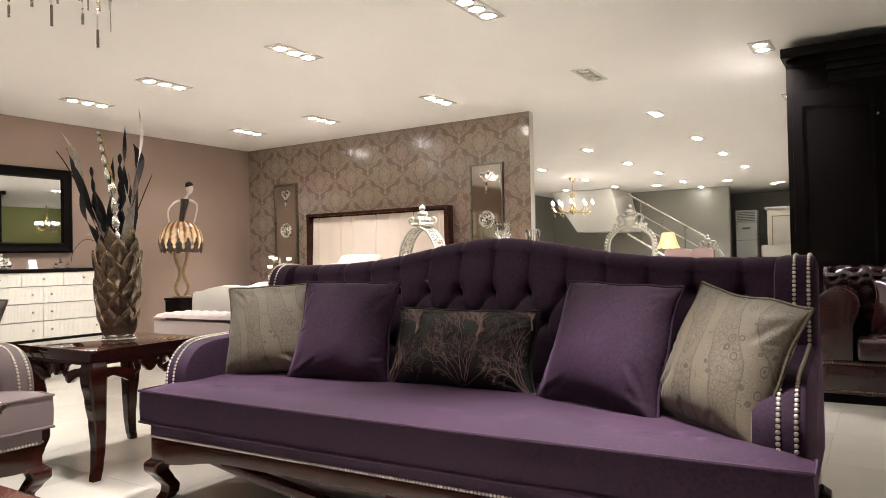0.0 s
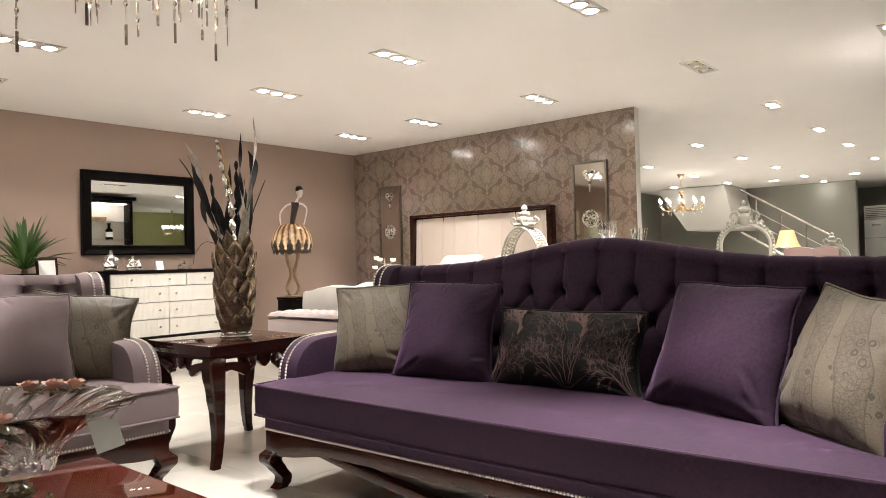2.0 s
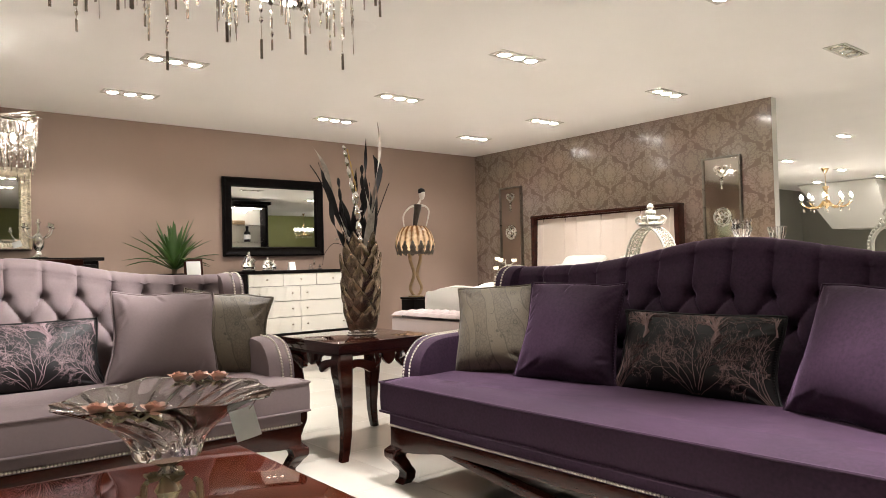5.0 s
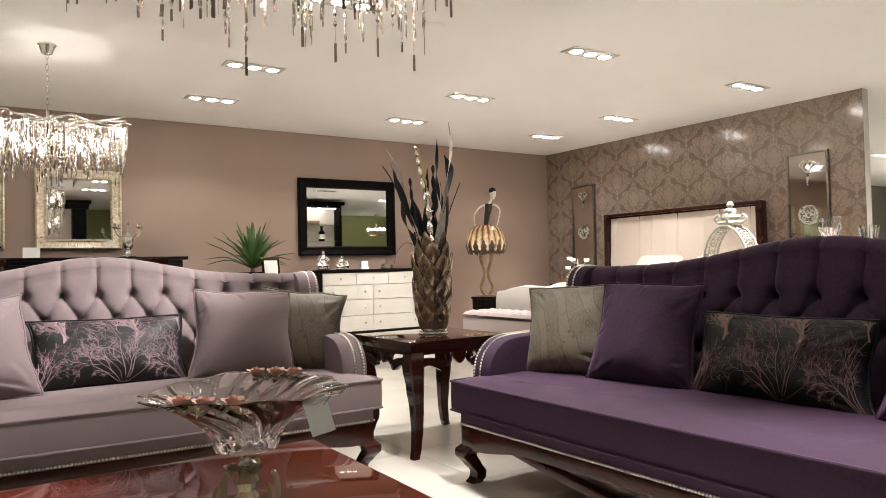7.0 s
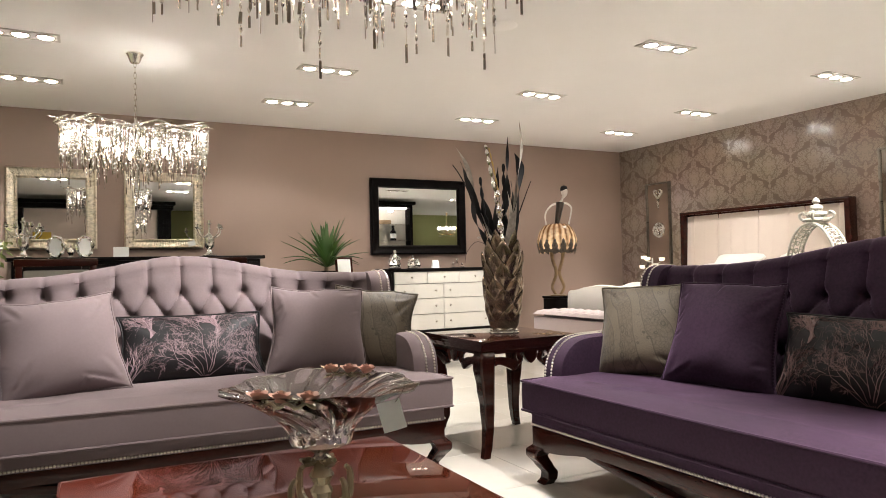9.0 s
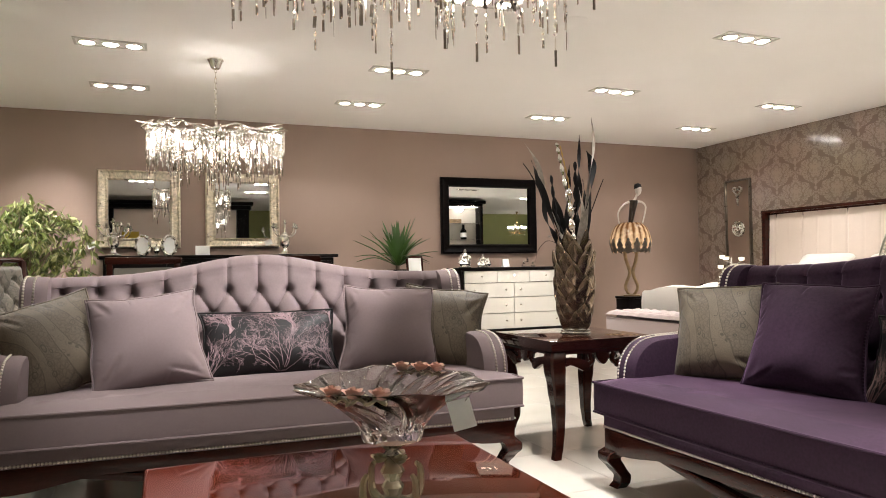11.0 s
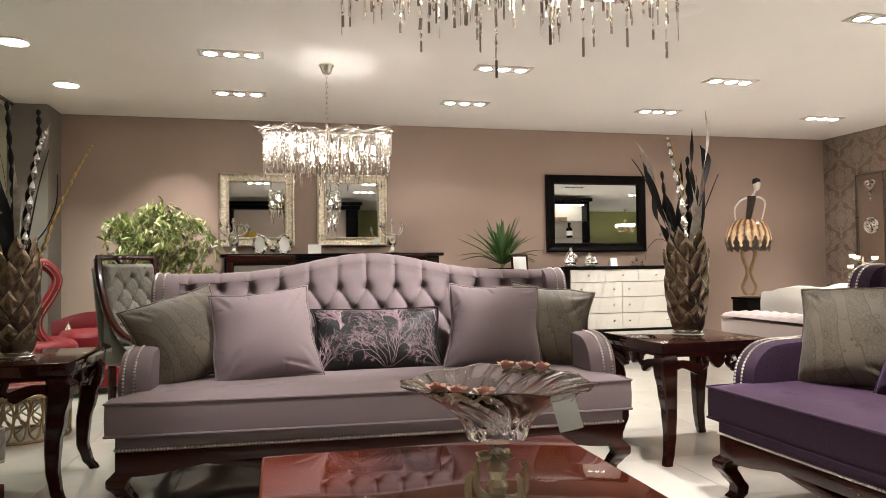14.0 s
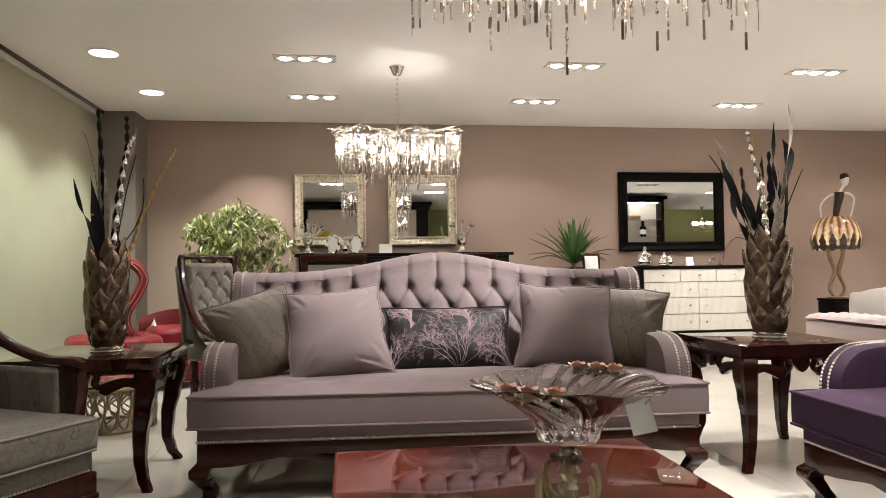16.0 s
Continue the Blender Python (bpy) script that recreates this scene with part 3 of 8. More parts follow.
def tuft_depth(x, z, top, pitch, shift, row1, rise, rows, limit):
    """How far the deep-buttoned back sinks at x, z."""
    best_line, best_button = 9, 9
    k0 = math.floor((x - shift) / pitch)
    for r in range(rows):
        zz = row1 - r * rise
        off = shift + (0.5 * pitch if r % 2 else 0)
        for k in range(k0 - 1, k0 + 3):
            bx = off + k * pitch
            if abs(bx) > limit - (0.30 * limit if r else 0):
                continue
            best_button = min(best_button, math.hypot(x - bx, z - zz))
            if r == 0:
                best_line = min(best_line, seg_distance(x, z, bx, zz, bx, top + 0.05) + 0.004)
            if r + 1 < rows and abs(bx) < limit * 0.75:
                for s in (-0.5, 0.5):
                    best_line = min(best_line, seg_distance(x, z, bx, zz, bx + s * pitch, zz - rise))
    return 0.020 * math.exp(-((best_line / 0.0145) ** 1.25)) + 0.052 * math.exp(-((best_button / 0.024) ** 1.3))


def cabriole(height):
    """A square leg with a bold knee that swells outwards (towards -x, -y), a drawn-in ankle and a block foot."""
    bm = bmesh.new()
    rows = [(1.0, 0.004, 0.046), (0.86, -0.016, 0.044), (0.70, -0.020, 0.038), (0.50, -0.004, 0.032), (0.30, 0.012, 0.029), (0.14, 0.010, 0.029), (0.0, 0.0, 0.030)]
    rings = []
    for k in range(25):
        f = 1 - k / 24
        i = max(j for j in range(len(rows)) if rows[j][0] >= f - 1e-9)
        j = min(i + 1, len(rows) - 1)
        t = 0 if i == j else (rows[i][0] - f) / (rows[i][0] - rows[j][0])
        t = t * t * (3 - 2 * t) * 0.5 + t * 0.5
        off = rows[i][1] + (rows[j][1] - rows[i][1]) * t
        r = rows[i][2] + (rows[j][2] - rows[i][2]) * t
        c = r * 0.86
        ring = [(-r, -c), (-c, -r), (c, -r), (r, -c), (r, c), (c, r), (-c, r), (-r, c)]
        rings.append([bm.verts.new((off * 1.25 + x, off * 1.25 + y, f * height)) for x, y in ring])
    for a, b in zip(rings, rings[1:]):
        for i in range(8):
            bm.faces.new((a[i], b[i], b[(i + 1) % 8], a[(i + 1) % 8]))
    bm.faces.new(rings[0])
    bm.faces.new(rings[-1][::-1])
    bmesh.ops.recalc_face_normals(bm, faces=bm.faces[:])
    return bm


def sofa(at, L, cloth, label, pitch, shift, row1):
    """A camel-backed sofa; x along its length, front towards -y, origin on the floor at the middle of the front edge."""
    ob = thing("sofa", at, label, "sofa", "show sofas")
    H = L / 2
    SEAT, LOW, BAND = 0.462, 0.328, 0.258
    ARM_IN = H - 0.155

    # seat cushion, T-shaped, crowned
    def half(y):
        return H - (H - ARM_IN - 0.004) * (1 if y > 0.125 else 0)
    ys = [0.0, 0.03, 0.08, 0.1249, 0.1251, 0.2, 0.3, 0.4, 0.5, 0.65, 0.80]

    def top(u, v):
        i = v * (len(ys) - 1)
        a = int(min(i, len(ys) - 2))
        y = ys[a] + (ys[a + 1] - ys[a]) * (i - a)
        x = (2 * u - 1) * half(y)
        bow = -0.02 * (1 - (x / H) ** 2) * (1 - y / 0.80)
        edge = min(1, (H - abs(x)) / 0.12) * min(1, y / 0.12)
        return (x, y + bow, SEAT + 0.032 * edge ** 0.6 + 0.004 * noise.noise((x * 4, y * 5, L)))
    bm = bmesh.new()
    sheet(bm, top, 56, 10)
    def rim(u):
        """The cushion's outline, from back left round the front to back right."""
        pts = [(-half(0.6), 0.80), (-half(0.6), 0.126), (-H, 0.124), (-H, 0.0)]
        pts += [(-H + 2 * H * k / 30, -0.02 * (1 - (2 * k / 30 - 1) ** 2)) for k in range(1, 30)]
        return pts + [(H, 0.0), (H, 0.124), (half(0.6), 0.126), (half(0.6), 0.80)]
    line = rim(0)
    hi = [bm.verts.new((x, y, SEAT)) for x, y in line]
    mid = [bm.verts.new((x * 1.003, y - 0.006 * (abs(x) < H - 0.01), (SEAT + LOW) / 2)) for x, y in line]
    lo = [bm.verts.new((x, y, LOW)) for x, y in line]
    for a, b in ((hi, mid), (mid, lo)):
        for i in range(len(line) - 1):
            bm.faces.new((a[i], b[i], b[i + 1], a[i + 1]))
    bm.faces.new(lo)
    cushion = part("seat_cushion", bm, cloth, ob)
    for z in (SEAT + 0.002, LOW + 0.004):
        bm = bmesh.new()
        tube(bm, [(x * 1.001, y - 0.002, z) for x, y in line[1:-1]], 0.0062, 7)
        part("piping", bm, cloth, cushion)

    part("seat_band", box(bmesh.new(), -H + 0.03, H - 0.03, 0.025, 0.93, BAND, LOW, 0.012), cloth, ob)
    bm = bmesh.new()
    studs(bm, [(-H + 0.035 + 0.0135 * i, 0.024, BAND + 0.012) for i in range(int((L - 0.07) / 0.0135))], 0.0064)
    tagged(part("nail_trim", bm, M_STUD, ob, "row of small bright nail heads along the seat"), kind="stuff")
    for s in (-1, 1):
        bm = bmesh.new()
        studs(bm, [(s * (H - 0.029), 0.03 + 0.0135 * i, BAND + 0.012) for i in range(66)], 0.0058, (s, 0, 0))
        tagged(part("nail_trim", bm, M_STUD, ob), kind="stuff")

    # wooden frame: rail with an arched lower edge, hanging swags, legs
    n = 40
    bm = bmesh.new()
    arch = [(-H + 0.03 + (L - 0.06) * i / n) for i in range(n + 1)]
    def low_edge(x):
        e = (H - 0.03 - abs(x))
        return 0.158 + 0.045 * smoothstep(0.10, 0.45, e)
    slab(bm, [(x, BAND) for x in arch] + [(x, low_edge(x)) for x in reversed(arch)], 0.05, pose(0, 0.055, 0), 0.004)
    box(bm, -H + 0.03, -H + 0.07, 0.08, 0.91, 0.165, BAND, 0.004)
    box(bm, H - 0.07, H - 0.03, 0.08, 0.91, 0.165, BAND, 0.004)
    box(bm, -H + 0.03, H - 0.03, 0.87, 0.91, 0.165, BAND, 0.004)
    part("frame_rail", bm, M_WOOD, ob, "polished dark mahogany rail")
    for s in (-1, 1):
        pts = smooth_line([(s * (H - 0.38), 0.212, 0), (s * (H - 0.55), 0.186, 0), (s * (H - 0.85), 0.145, 0), (s * 0.16, 0.108, 0), (0, 0.102, 0)], 6)
        up = [(p.x, p.y + 0.012 + 0.012 * i / len(pts)) for i, p in enumerate(pts)]
        dn = [(p.x, p.y - 0.016 - 0.010 * i / len(pts)) for i, p in enumerate(pts)]
        part("swag", slab(bmesh.new(), up + dn[::-1], 0.045, pose(0, 0.055, 0), 0.004), M_WOOD, ob)
    leg = part("leg", cabriole(0.175), M_WOOD, ob, at=pose(-H + 0.062, 0.074, 0))
    again(leg, ob, pose(H - 0.062, 0.074, 0, 0, 0, 90))
    again(leg, ob, pose(-H + 0.062, 0.87, 0, 0, 0, -90))
    again(leg, ob, pose(H - 0.062, 0.87, 0, 0, 0, 180))
    part("leg", box(bmesh.new(), -0.025, 0.025, 0.04, 0.085, 0, 0.2, 0.006), M_WOOD, ob)

    # arms and wings: outlines seen from the side, given width
    arm_line = [(p.x, p.y) for p in smooth_line([(0.135, 0.30, 0), (0.112, 0.42, 0), (0.108, 0.50, 0), (0.128, 0.575, 0), (0.185, 0.635, 0), (0.27, 0.660, 0), (0.46, 0.668, 0), (0.73, 0.69, 0)], 5)]
    arm_out = arm_line + [(0.93, 0.69), (0.93, 0.28), (0.135, 0.28)]
    wing_line = [(p.x, p.y) for p in smooth_line([(0.690, 0.60, 0), (0.705, 0.74, 0), (0.720, 0.86, 0), (0.742, 0.935, 0), (0.785, 0.975, 0), (0.85, 0.985, 0), (0.93, 0.975, 0)], 5)]
    wing_out = wing_line + [(0.97, 0.60)]
    side = Matrix.Rotation(radians(90), 4, "Z")
    for s in (-1, 1):
        xc = s * (H - 0.085)
        arm = part("arm", slab(bmesh.new(), arm_out, 0.14, pose(xc, 0, 0) @ side, 0.03), cloth, ob)
        wing = part("wing", slab(bmesh.new(), wing_out, 0.13, pose(xc, 0, 0) @ side, 0.03), cloth, ob)
        for owner, path, skip in ((arm, arm_line, 7), (wing, wing_line, 0)):
            for off in (0.012, 0.055):
                bm = bmesh.new()
                x = s * (H - 0.030 - off)
                pts = along([Vector((x, y, z)) for y, z in path[skip:]], 0.0150)
                for i, p in enumerate(pts):
                    q = pts[min(i + 1, len(pts) - 1)] - pts[max(0, i - 1)]
                    nrm = Vector((0, -q.z, q.y)).normalized()
                    studs(bm, [p + nrm * 0.002], 0.0068, nrm)
                tagged(part("nail_trim", bm, M_STUD, owner, "row of bright round nail heads"), kind="stuff")

    # deep-buttoned back with a raised middle
    bw = ARM_IN + 0.03
    def back_top(x):
        return 0.975 + 0.105 * math.exp(-((x / (0.36 * H)) ** 2) * 0.9)
    def back(u, v):
        x = (2 * u - 1) * bw
        t = back_top(x)
        if v < 0.66:
            w = v / 0.66
            z = 0.40 + (t - 0.45) * w
            belly = 0.03 * math.sin(math.pi * min(1, w * 1.05))
            y = 0.710 + 0.16 * (z - 0.40) - belly
            y += tuft_depth(x, z, t, pitch, shift, row1, 0.118, 3, bw - 0.05)
            return (x, y, z)
        y0 = 0.710 + 0.16 * (t - 0.45)
        if v < 0.85:
            a = (v - 0.66) / 0.19 * math.pi
            groove = 0.010 * math.exp(-((((x - shift + pitch / 2) % pitch) - pitch / 2) / 0.012) ** 2) * (1 - a / math.pi)
            r = 0.062 - groove
            return (x, y0 + 0.062 - r * math.cos(a), t - 0.05 + 0.055 * math.sin(a) - groove * 0.6)
        w = (v - 0.85) / 0.15
        return (x, y0 + 0.124 - 0.02 * w, t - 0.05 - w * (t - 0.30))
    bm = bmesh.new()
    sheet(bm, back, int(2 * bw / 0.0075), 120)
    backrest = part("backrest", bm, cloth, ob)
    bm = bmesh.new()
    lathe(bm, [(0.001, -0.006), (0.010, -0.005), (0.012, 0), (0.009, 0.005), (0.001, 0.007)], 10)
    first = None
    for r in range(3):
        off = shift + (pitch / 2 if r % 2 else 0)
        z = row1 - r * 0.118
        lim = (bw - 0.05) * (0.7 if r else 1)
        for k in range(-9, 10):
            x = off + pitch * k
            if abs(x) > lim:
                continue
            w = (z - 0.40) / (back_top(x) - 0.45)
            y = 0.710 + 0.16 * (z - 0.40) - 0.03 * math.sin(math.pi * min(1, w * 1.05)) + 0.068
            m = pose(x, y, z, 90, 0, 0)
            if first is None:
                first = part("button", bm, cloth, backrest, at=m)
            else:
                again(first, backrest, m)
    return ob


PURPLE_AT = pose(-1.435, 1.855, 0, 0, 0, 1.3)
LILAC_AT = pose(-3.02, 0.46, 0, 0, 0, 87.5)
sofa(PURPLE_AT, 2.55, M_PURPLE, "dark purple velvet camelback sofa with buttoned back and mahogany legs", 0.166, 0.023, 0.850)
sofa(LILAC_AT, 2.28, M_LILAC, "lilac-grey velvet camelback sofa with buttoned back and mahogany legs", 0.155, -0.015, 0.893)


def cushion_folds(seed):
    """Soft pulls in a cushion's cover: each runs inwards from the seam. (u, v, direction, reach, half width, depth)"""
    rnd = random.Random(seed * 7 + 1)
    folds = []
    for cu, cv in ((-1, -1), (1, -1), (1, 1), (-1, 1)):
        for _ in range(2):
            a = math.atan2(-cv, -cu) + rnd.uniform(-0.55, 0.55)
            folds.append((cu * 0.97, cv * 0.97, a, rnd.uniform(0.3, 0.8), rnd.uniform(0.05, 0.10), rnd.uniform(0.10, 0.20)))
    for _ in range(9):
        side, p = rnd.randrange(4), rnd.uniform(-0.8, 0.8)
        cu, cv, a = ((p, -1, 1.57), (1, p, 3.14), (p, 1, -1.57), (-1, p, 0.0))[side]
        folds.append((cu, cv, a + rnd.uniform(-0.7, 0.7), rnd.uniform(0.15, 0.40), rnd.uniform(0.03, 0.055), rnd.uniform(0.06, 0.13)))
    return folds


FOLDS = {}


def cushion_point(u, v, w, h, t, seed):
    """A point on a cushion's front (t > 0) or back; u, v from -1 to 1."""
    if seed not in FOLDS:
        FOLDS[seed] = cushion_folds(seed)
    x = w / 2 * u * (1 - 0.085 * (1 - v * v) * abs(u)) * (1 - 0.035 * v)
    z = h / 2 * v * (1 - 0.085 * (1 - u * u) * abs(v))
    x += 0.030 * w * noise.noise((v * 1.4, u * 0.8, seed * 1.7))
    z += 0.030 * h * noise.noise((u * 1.5, v * 0.8, seed * 2.3 + 9)) - 0.020 * h * max(0, v) * u * u
    puff = (max(0, 1 - u ** 4) * max(0, 1 - v ** 4)) ** 0.62 * (0.72 + 0.28 * (1 - u * u) * (1 - v * v)) * (1 - 0.13 * v)
    crease = 0.09 * noise.noise((u * 1.5 + seed, v * 1.5 - u * 0.6, seed))
    for fu, fv, a, reach, wide, deep in FOLDS[seed]:
        du, dv = u - fu, v - fv
        s, d = (du * math.cos(a) + dv * math.sin(a)) / reach, du * -math.sin(a) + dv * math.cos(a)
        if -0.05 < s < 1:
            d += 0.16 * s * s * math.sin(fu * 9 + fv * 5)
            k = math.sin(math.pi * min(1, max(0, 0.12 + 0.88 * s))) if s > 0 else 0.37
            crease += deep * k * (math.exp(-((d - wide * 0.9) / wide) ** 2) * 0.7 - math.exp(-(d / wide) ** 2))
    return (x, -t / 2 * puff * (1 + crease), z)


def pillow(base, yaw, lean, roll, w, h, t, cloth, label, seed, piping=None, prints=None, group="sofa cushions"):
    """A scatter cushion whose lower edge rests at base."""
    m = base @ pose(0, 0, 0, 0, 0, yaw) @ pose(0, 0, 0, -lean, 0, 0) @ pose(0, 0, h / 2 * 0.94, 0, roll, 0)
    ob = thing("cushion", m, label, "cushion", group)
    bm = bmesh.new()
    sheet(bm, lambda a, b: cushion_point(2 * a - 1, 2 * b - 1, w, h, t, seed), 72, 72)
    sheet(bm, lambda a, b: cushion_point(1 - 2 * a, 2 * b - 1, w, h, -t, seed), 36, 36)
    bmesh.ops.remove_doubles(bm, verts=bm.verts[:], dist=0.0004)
    cover = part("cover", bm, cloth, ob)
    edge = [(-1 + 2 * k / 48, -1) for k in range(48)] + [(1, -1 + 2 * k / 48) for k in range(48)] + [(1 - 2 * k / 48, 1) for k in range(48)] + [(-1, 1 - 2 * k / 48) for k in range(48)]
    bm = bmesh.new()
    tube(bm, [Vector(cushion_point(u, v, w * 1.008, h * 1.008, t, seed)) for u, v in edge], 0.0052, 6, closed=True)
    part("piping", bm, piping or cloth, ob)
    if prints:
        rnd = random.Random(seed)
        bm = bmesh.new()

        def grow(u, v, ang, length, width, depth):
            steps, pts = 6, []
            for k in range(steps + 1):
                if abs(u) > 0.97 or abs(v) > 0.97:
                    break
                pts.append(Vector(cushion_point(u, v, w, h, t, seed)) + Vector((0, -0.0008, 0)))
                ang += rnd.uniform(-0.16, 0.16)
                u += math.cos(ang) * length / steps * (h / w)
                v += math.sin(ang) * length / steps
                if depth and k and rnd.random() < 0.60:
                    grow(u, v, ang + rnd.choice((-1, 1)) * rnd.uniform(0.3, 0.85), length * rnd.uniform(0.38, 0.66), width * 0.72, depth - 1)
            if len(pts) > 1:
                tube(bm, pts, [width * (1 - 0.55 * k / len(pts)) for k in range(len(pts))], 3, flat=0.6)
        # bare bushes that fan out from the lower seam
        for u0, spread, tall in ((-0.88, 0.5, 0.9), (0.12, 0.85, 1.25), (0.95, 0.6, 1.1)):
            for k in range(7):
                f = k / 3 - 1
                grow(u0 + 0.05 * f, -0.95, 1.57 - f * spread + (0.2 if u0 > 0.5 else 0), tall * (1 - 0.25 * abs(f)) * rnd.uniform(0.75, 1.0), 0.0025, 4)
        # thin sprays along the upper seam
        for u0, a in ((-0.55, 0.1), (-0.1, 2.9), (0.5, 0.15), (0.9, 3.0)):
            for _ in range(3):
                grow(u0, 0.80 + rnd.uniform(-0.08, 0.1), a + rnd.uniform(-0.2, 0.2), 0.9, 0.0011, 2)
        # pale trunks turned upside down: thick at the foot, forked upwards
        for u0, v0, a in ((-0.62, 0.22, 2.05), (0.30, 0.30, 2.0), (0.97, 0.5, 2.2)):
            for k in range(6):
                grow(u0 + 0.012 * k, v0 + 0.03 * k, a - 0.5 + 0.17 * k, 0.62, 0.0062, 2)
            for k in range(5):
                grow(u0 - 0.06, v0 + 0.35, a - 0.8 + 0.4 * k, 0.45, 0.0022, 3)
        part("branch_print", bm, prints, cover, "mauve bare-branch print")
    return ob


def on_seat(at, x, y):
    return at @ pose(x, y, 0.488, 0, 0, 0)


for at, cloth, word, prn, rows in (
        (PURPLE_AT, M_PURPLE, "purple velvet", M_PRINT_DARK, ((-0.935, 0.42, 22, 16, -3), (-0.555, 0.44, 10, 20, 1), (0.0, 0.50, 0, 19, 0), (0.605, 0.38, -18, 22, 3), (0.985, 0.25, -38, 22, 8))),
        (LILAC_AT, M_LILAC, "lilac-grey velvet", M_PRINT, ((-0.875, 0.36, 26, 22, -16), (-0.525, 0.33, 8, 24, -5), (0.02, 0.50, 0, 19, 0), (0.60, 0.38, -8, 22, 3), (0.87, 0.42, -24, 18, 8)))):
    for i, (x, y, yaw, lean, roll) in enumerate(rows):
        if i in (0, 4):
            pillow(on_seat(at, x, y), yaw, lean, roll, 0.46, 0.44, 0.17, M_PAISLEY, "grey-green paisley jacquard cushion leaning on a sofa arm", 3 + i)
        elif i == 2:
            pillow(on_seat(at, x, y), yaw, lean, roll, 0.68, 0.335, 0.15, M_BLACKSILK, "black oblong cushion printed with bare mauve branches", 21, prints=prn)
        else:
            pillow(on_seat(at, x, y), yaw, lean, roll, 0.485, 0.465, 0.19, cloth, "plump square %s cushion with piping" % word, 9 + i + len(word))


# ---- tables ----
def table_leg(height, bend=1.7):
    """A square leg, thick at the knee, curved inwards and out at the toe; it stands in the corner at x, y < 0."""
    bm = bmesh.new()
    rows = [(1.0, 0.0, 0.041), (0.93, -0.008, 0.047), (0.85, -0.008, 0.046), (0.65, 0.004, 0.038), (0.45, 0.014, 0.031), (0.25, 0.016, 0.026), (0.10, 0.006, 0.023), (0.0, -0.010, 0.021)]
    zs = [r[0] for r in rows]
    rings = []
    for k in range(29):
        f = 1 - k / 28
        i = max(j for j in range(len(rows)) if zs[j] >= f - 1e-9)
        j = min(i + 1, len(rows) - 1)
        t = 0 if i == j else (zs[i] - f) / (zs[i] - zs[j])
        t = t * t * (3 - 2 * t)
        off = (rows[i][1] + (rows[j][1] - rows[i][1]) * t) * bend
        r = rows[i][2] + (rows[j][2] - rows[i][2]) * t
        c = r * 0.78
        ring = [(-r, -c), (-c, -r), (c, -r), (r, -c), (r, c), (c, r), (-c, r), (-r, c)]
        rings.append([bm.verts.new((off + x, off + y, f * height)) for x, y in ring])
    for a, b in zip(rings, rings[1:]):
        for i in range(8):
            bm.faces.new((a[i], b[i], b[(i + 1) % 8], a[(i + 1) % 8]))
    bm.faces.new(rings[0])
    bm.faces.new(rings[-1][::-1])
    bmesh.ops.recalc_face_normals(bm, faces=bm.faces[:])
    return bm


def end_table(at, label):
    """A square lacquered side table with a pierced scrolled apron; origin on the floor at its middle."""
    ob = thing("end_table", at, label, "side table", "end tables")
    S, T = 0.325, 0.61
    part("tabletop", box(bmesh.new(), -S, S, -S, S, T - 0.055, T, 0.004), M_ENDTOP, ob, "glossy red-brown lacquered top")
    c = S - 0.055
    first = None
    for k in range(4):
        m = pose(0, 0, 0, 0, 0, 90 * k) @ pose(-c, -c, 0)
        if first is None:
            first = part("leg", table_leg(T - 0.055), M_WOOD, ob, at=m)
        else:
            again(first, ob, m)
    # apron: upper strip with a long slot over a scrolled lower strip
    apron = None
    for k in range(4):
        m = pose(0, 0, 0, 0, 0, 90 * k) @ pose(0, -S + 0.03, T - 0.055)
        if apron is None:
            bm = bmesh.new()
            slab(bm, [(-c, 0.001), (c, 0.001), (c, -0.018), (-c, -0.018)], 0.028)
            for s in (-1, 1):
                up = smooth_line([(s * 0.275, -0.040, 0), (s * 0.18, -0.038, 0), (s * 0.12, -0.052, 0), (s * 0.085, -0.066, 0)], 5)
                dn = smooth_line([(s * 0.085, -0.100, 0), (s * 0.115, -0.112, 0), (s * 0.15, -0.095, 0), (s * 0.20, -0.076, 0), (s * 0.235, -0.085, 0), (s * 0.275, -0.105, 0)], 5)
                slab(bm, [(p.x, p.y) for p in up] + [(p.x, p.y) for p in dn], 0.028, None, 0.003)
                # curl that holds the scroll to the top strip
                curl = smooth_line([(s * 0.085, -0.083, 0), (s * 0.062, -0.060, 0), (s * 0.072, -0.030, 0), (s * 0.062, -0.012, 0)], 6)
                tube(bm, [(p.x, 0, p.y) for p in curl], [0.017 - 0.005 * abs(1 - 2 * i / (len(curl) - 1)) for i in range(len(curl))], 8)
                slab(bm, [(s * 0.275, -0.018), (s * 0.235, -0.018), (s * 0.235, -0.042), (s * 0.275, -0.042)], 0.028)
            drop = smooth_line([(-0.042, -0.018, 0), (-0.035, -0.055, 0), (0.0, -0.082, 0), (0.035, -0.055, 0), (0.042, -0.018, 0)], 6)
            slab(bm, [(p.x, p.y) for p in drop], 0.026, None, 0.003)
            apron = part("apron", bm, M_WOOD, ob, "pierced scrolled apron", at=m)
        else:
            again(apron, ob, m)
    return ob


ET_A = (-3.425, 2.165)
ET_B = (-3.63, -1.20)
end_table(pose(*ET_A, 0), "dark mahogany end table with pierced scroll apron and curved legs")
end_table(pose(*ET_B, 0), "dark mahogany end table beside the lilac sofa")

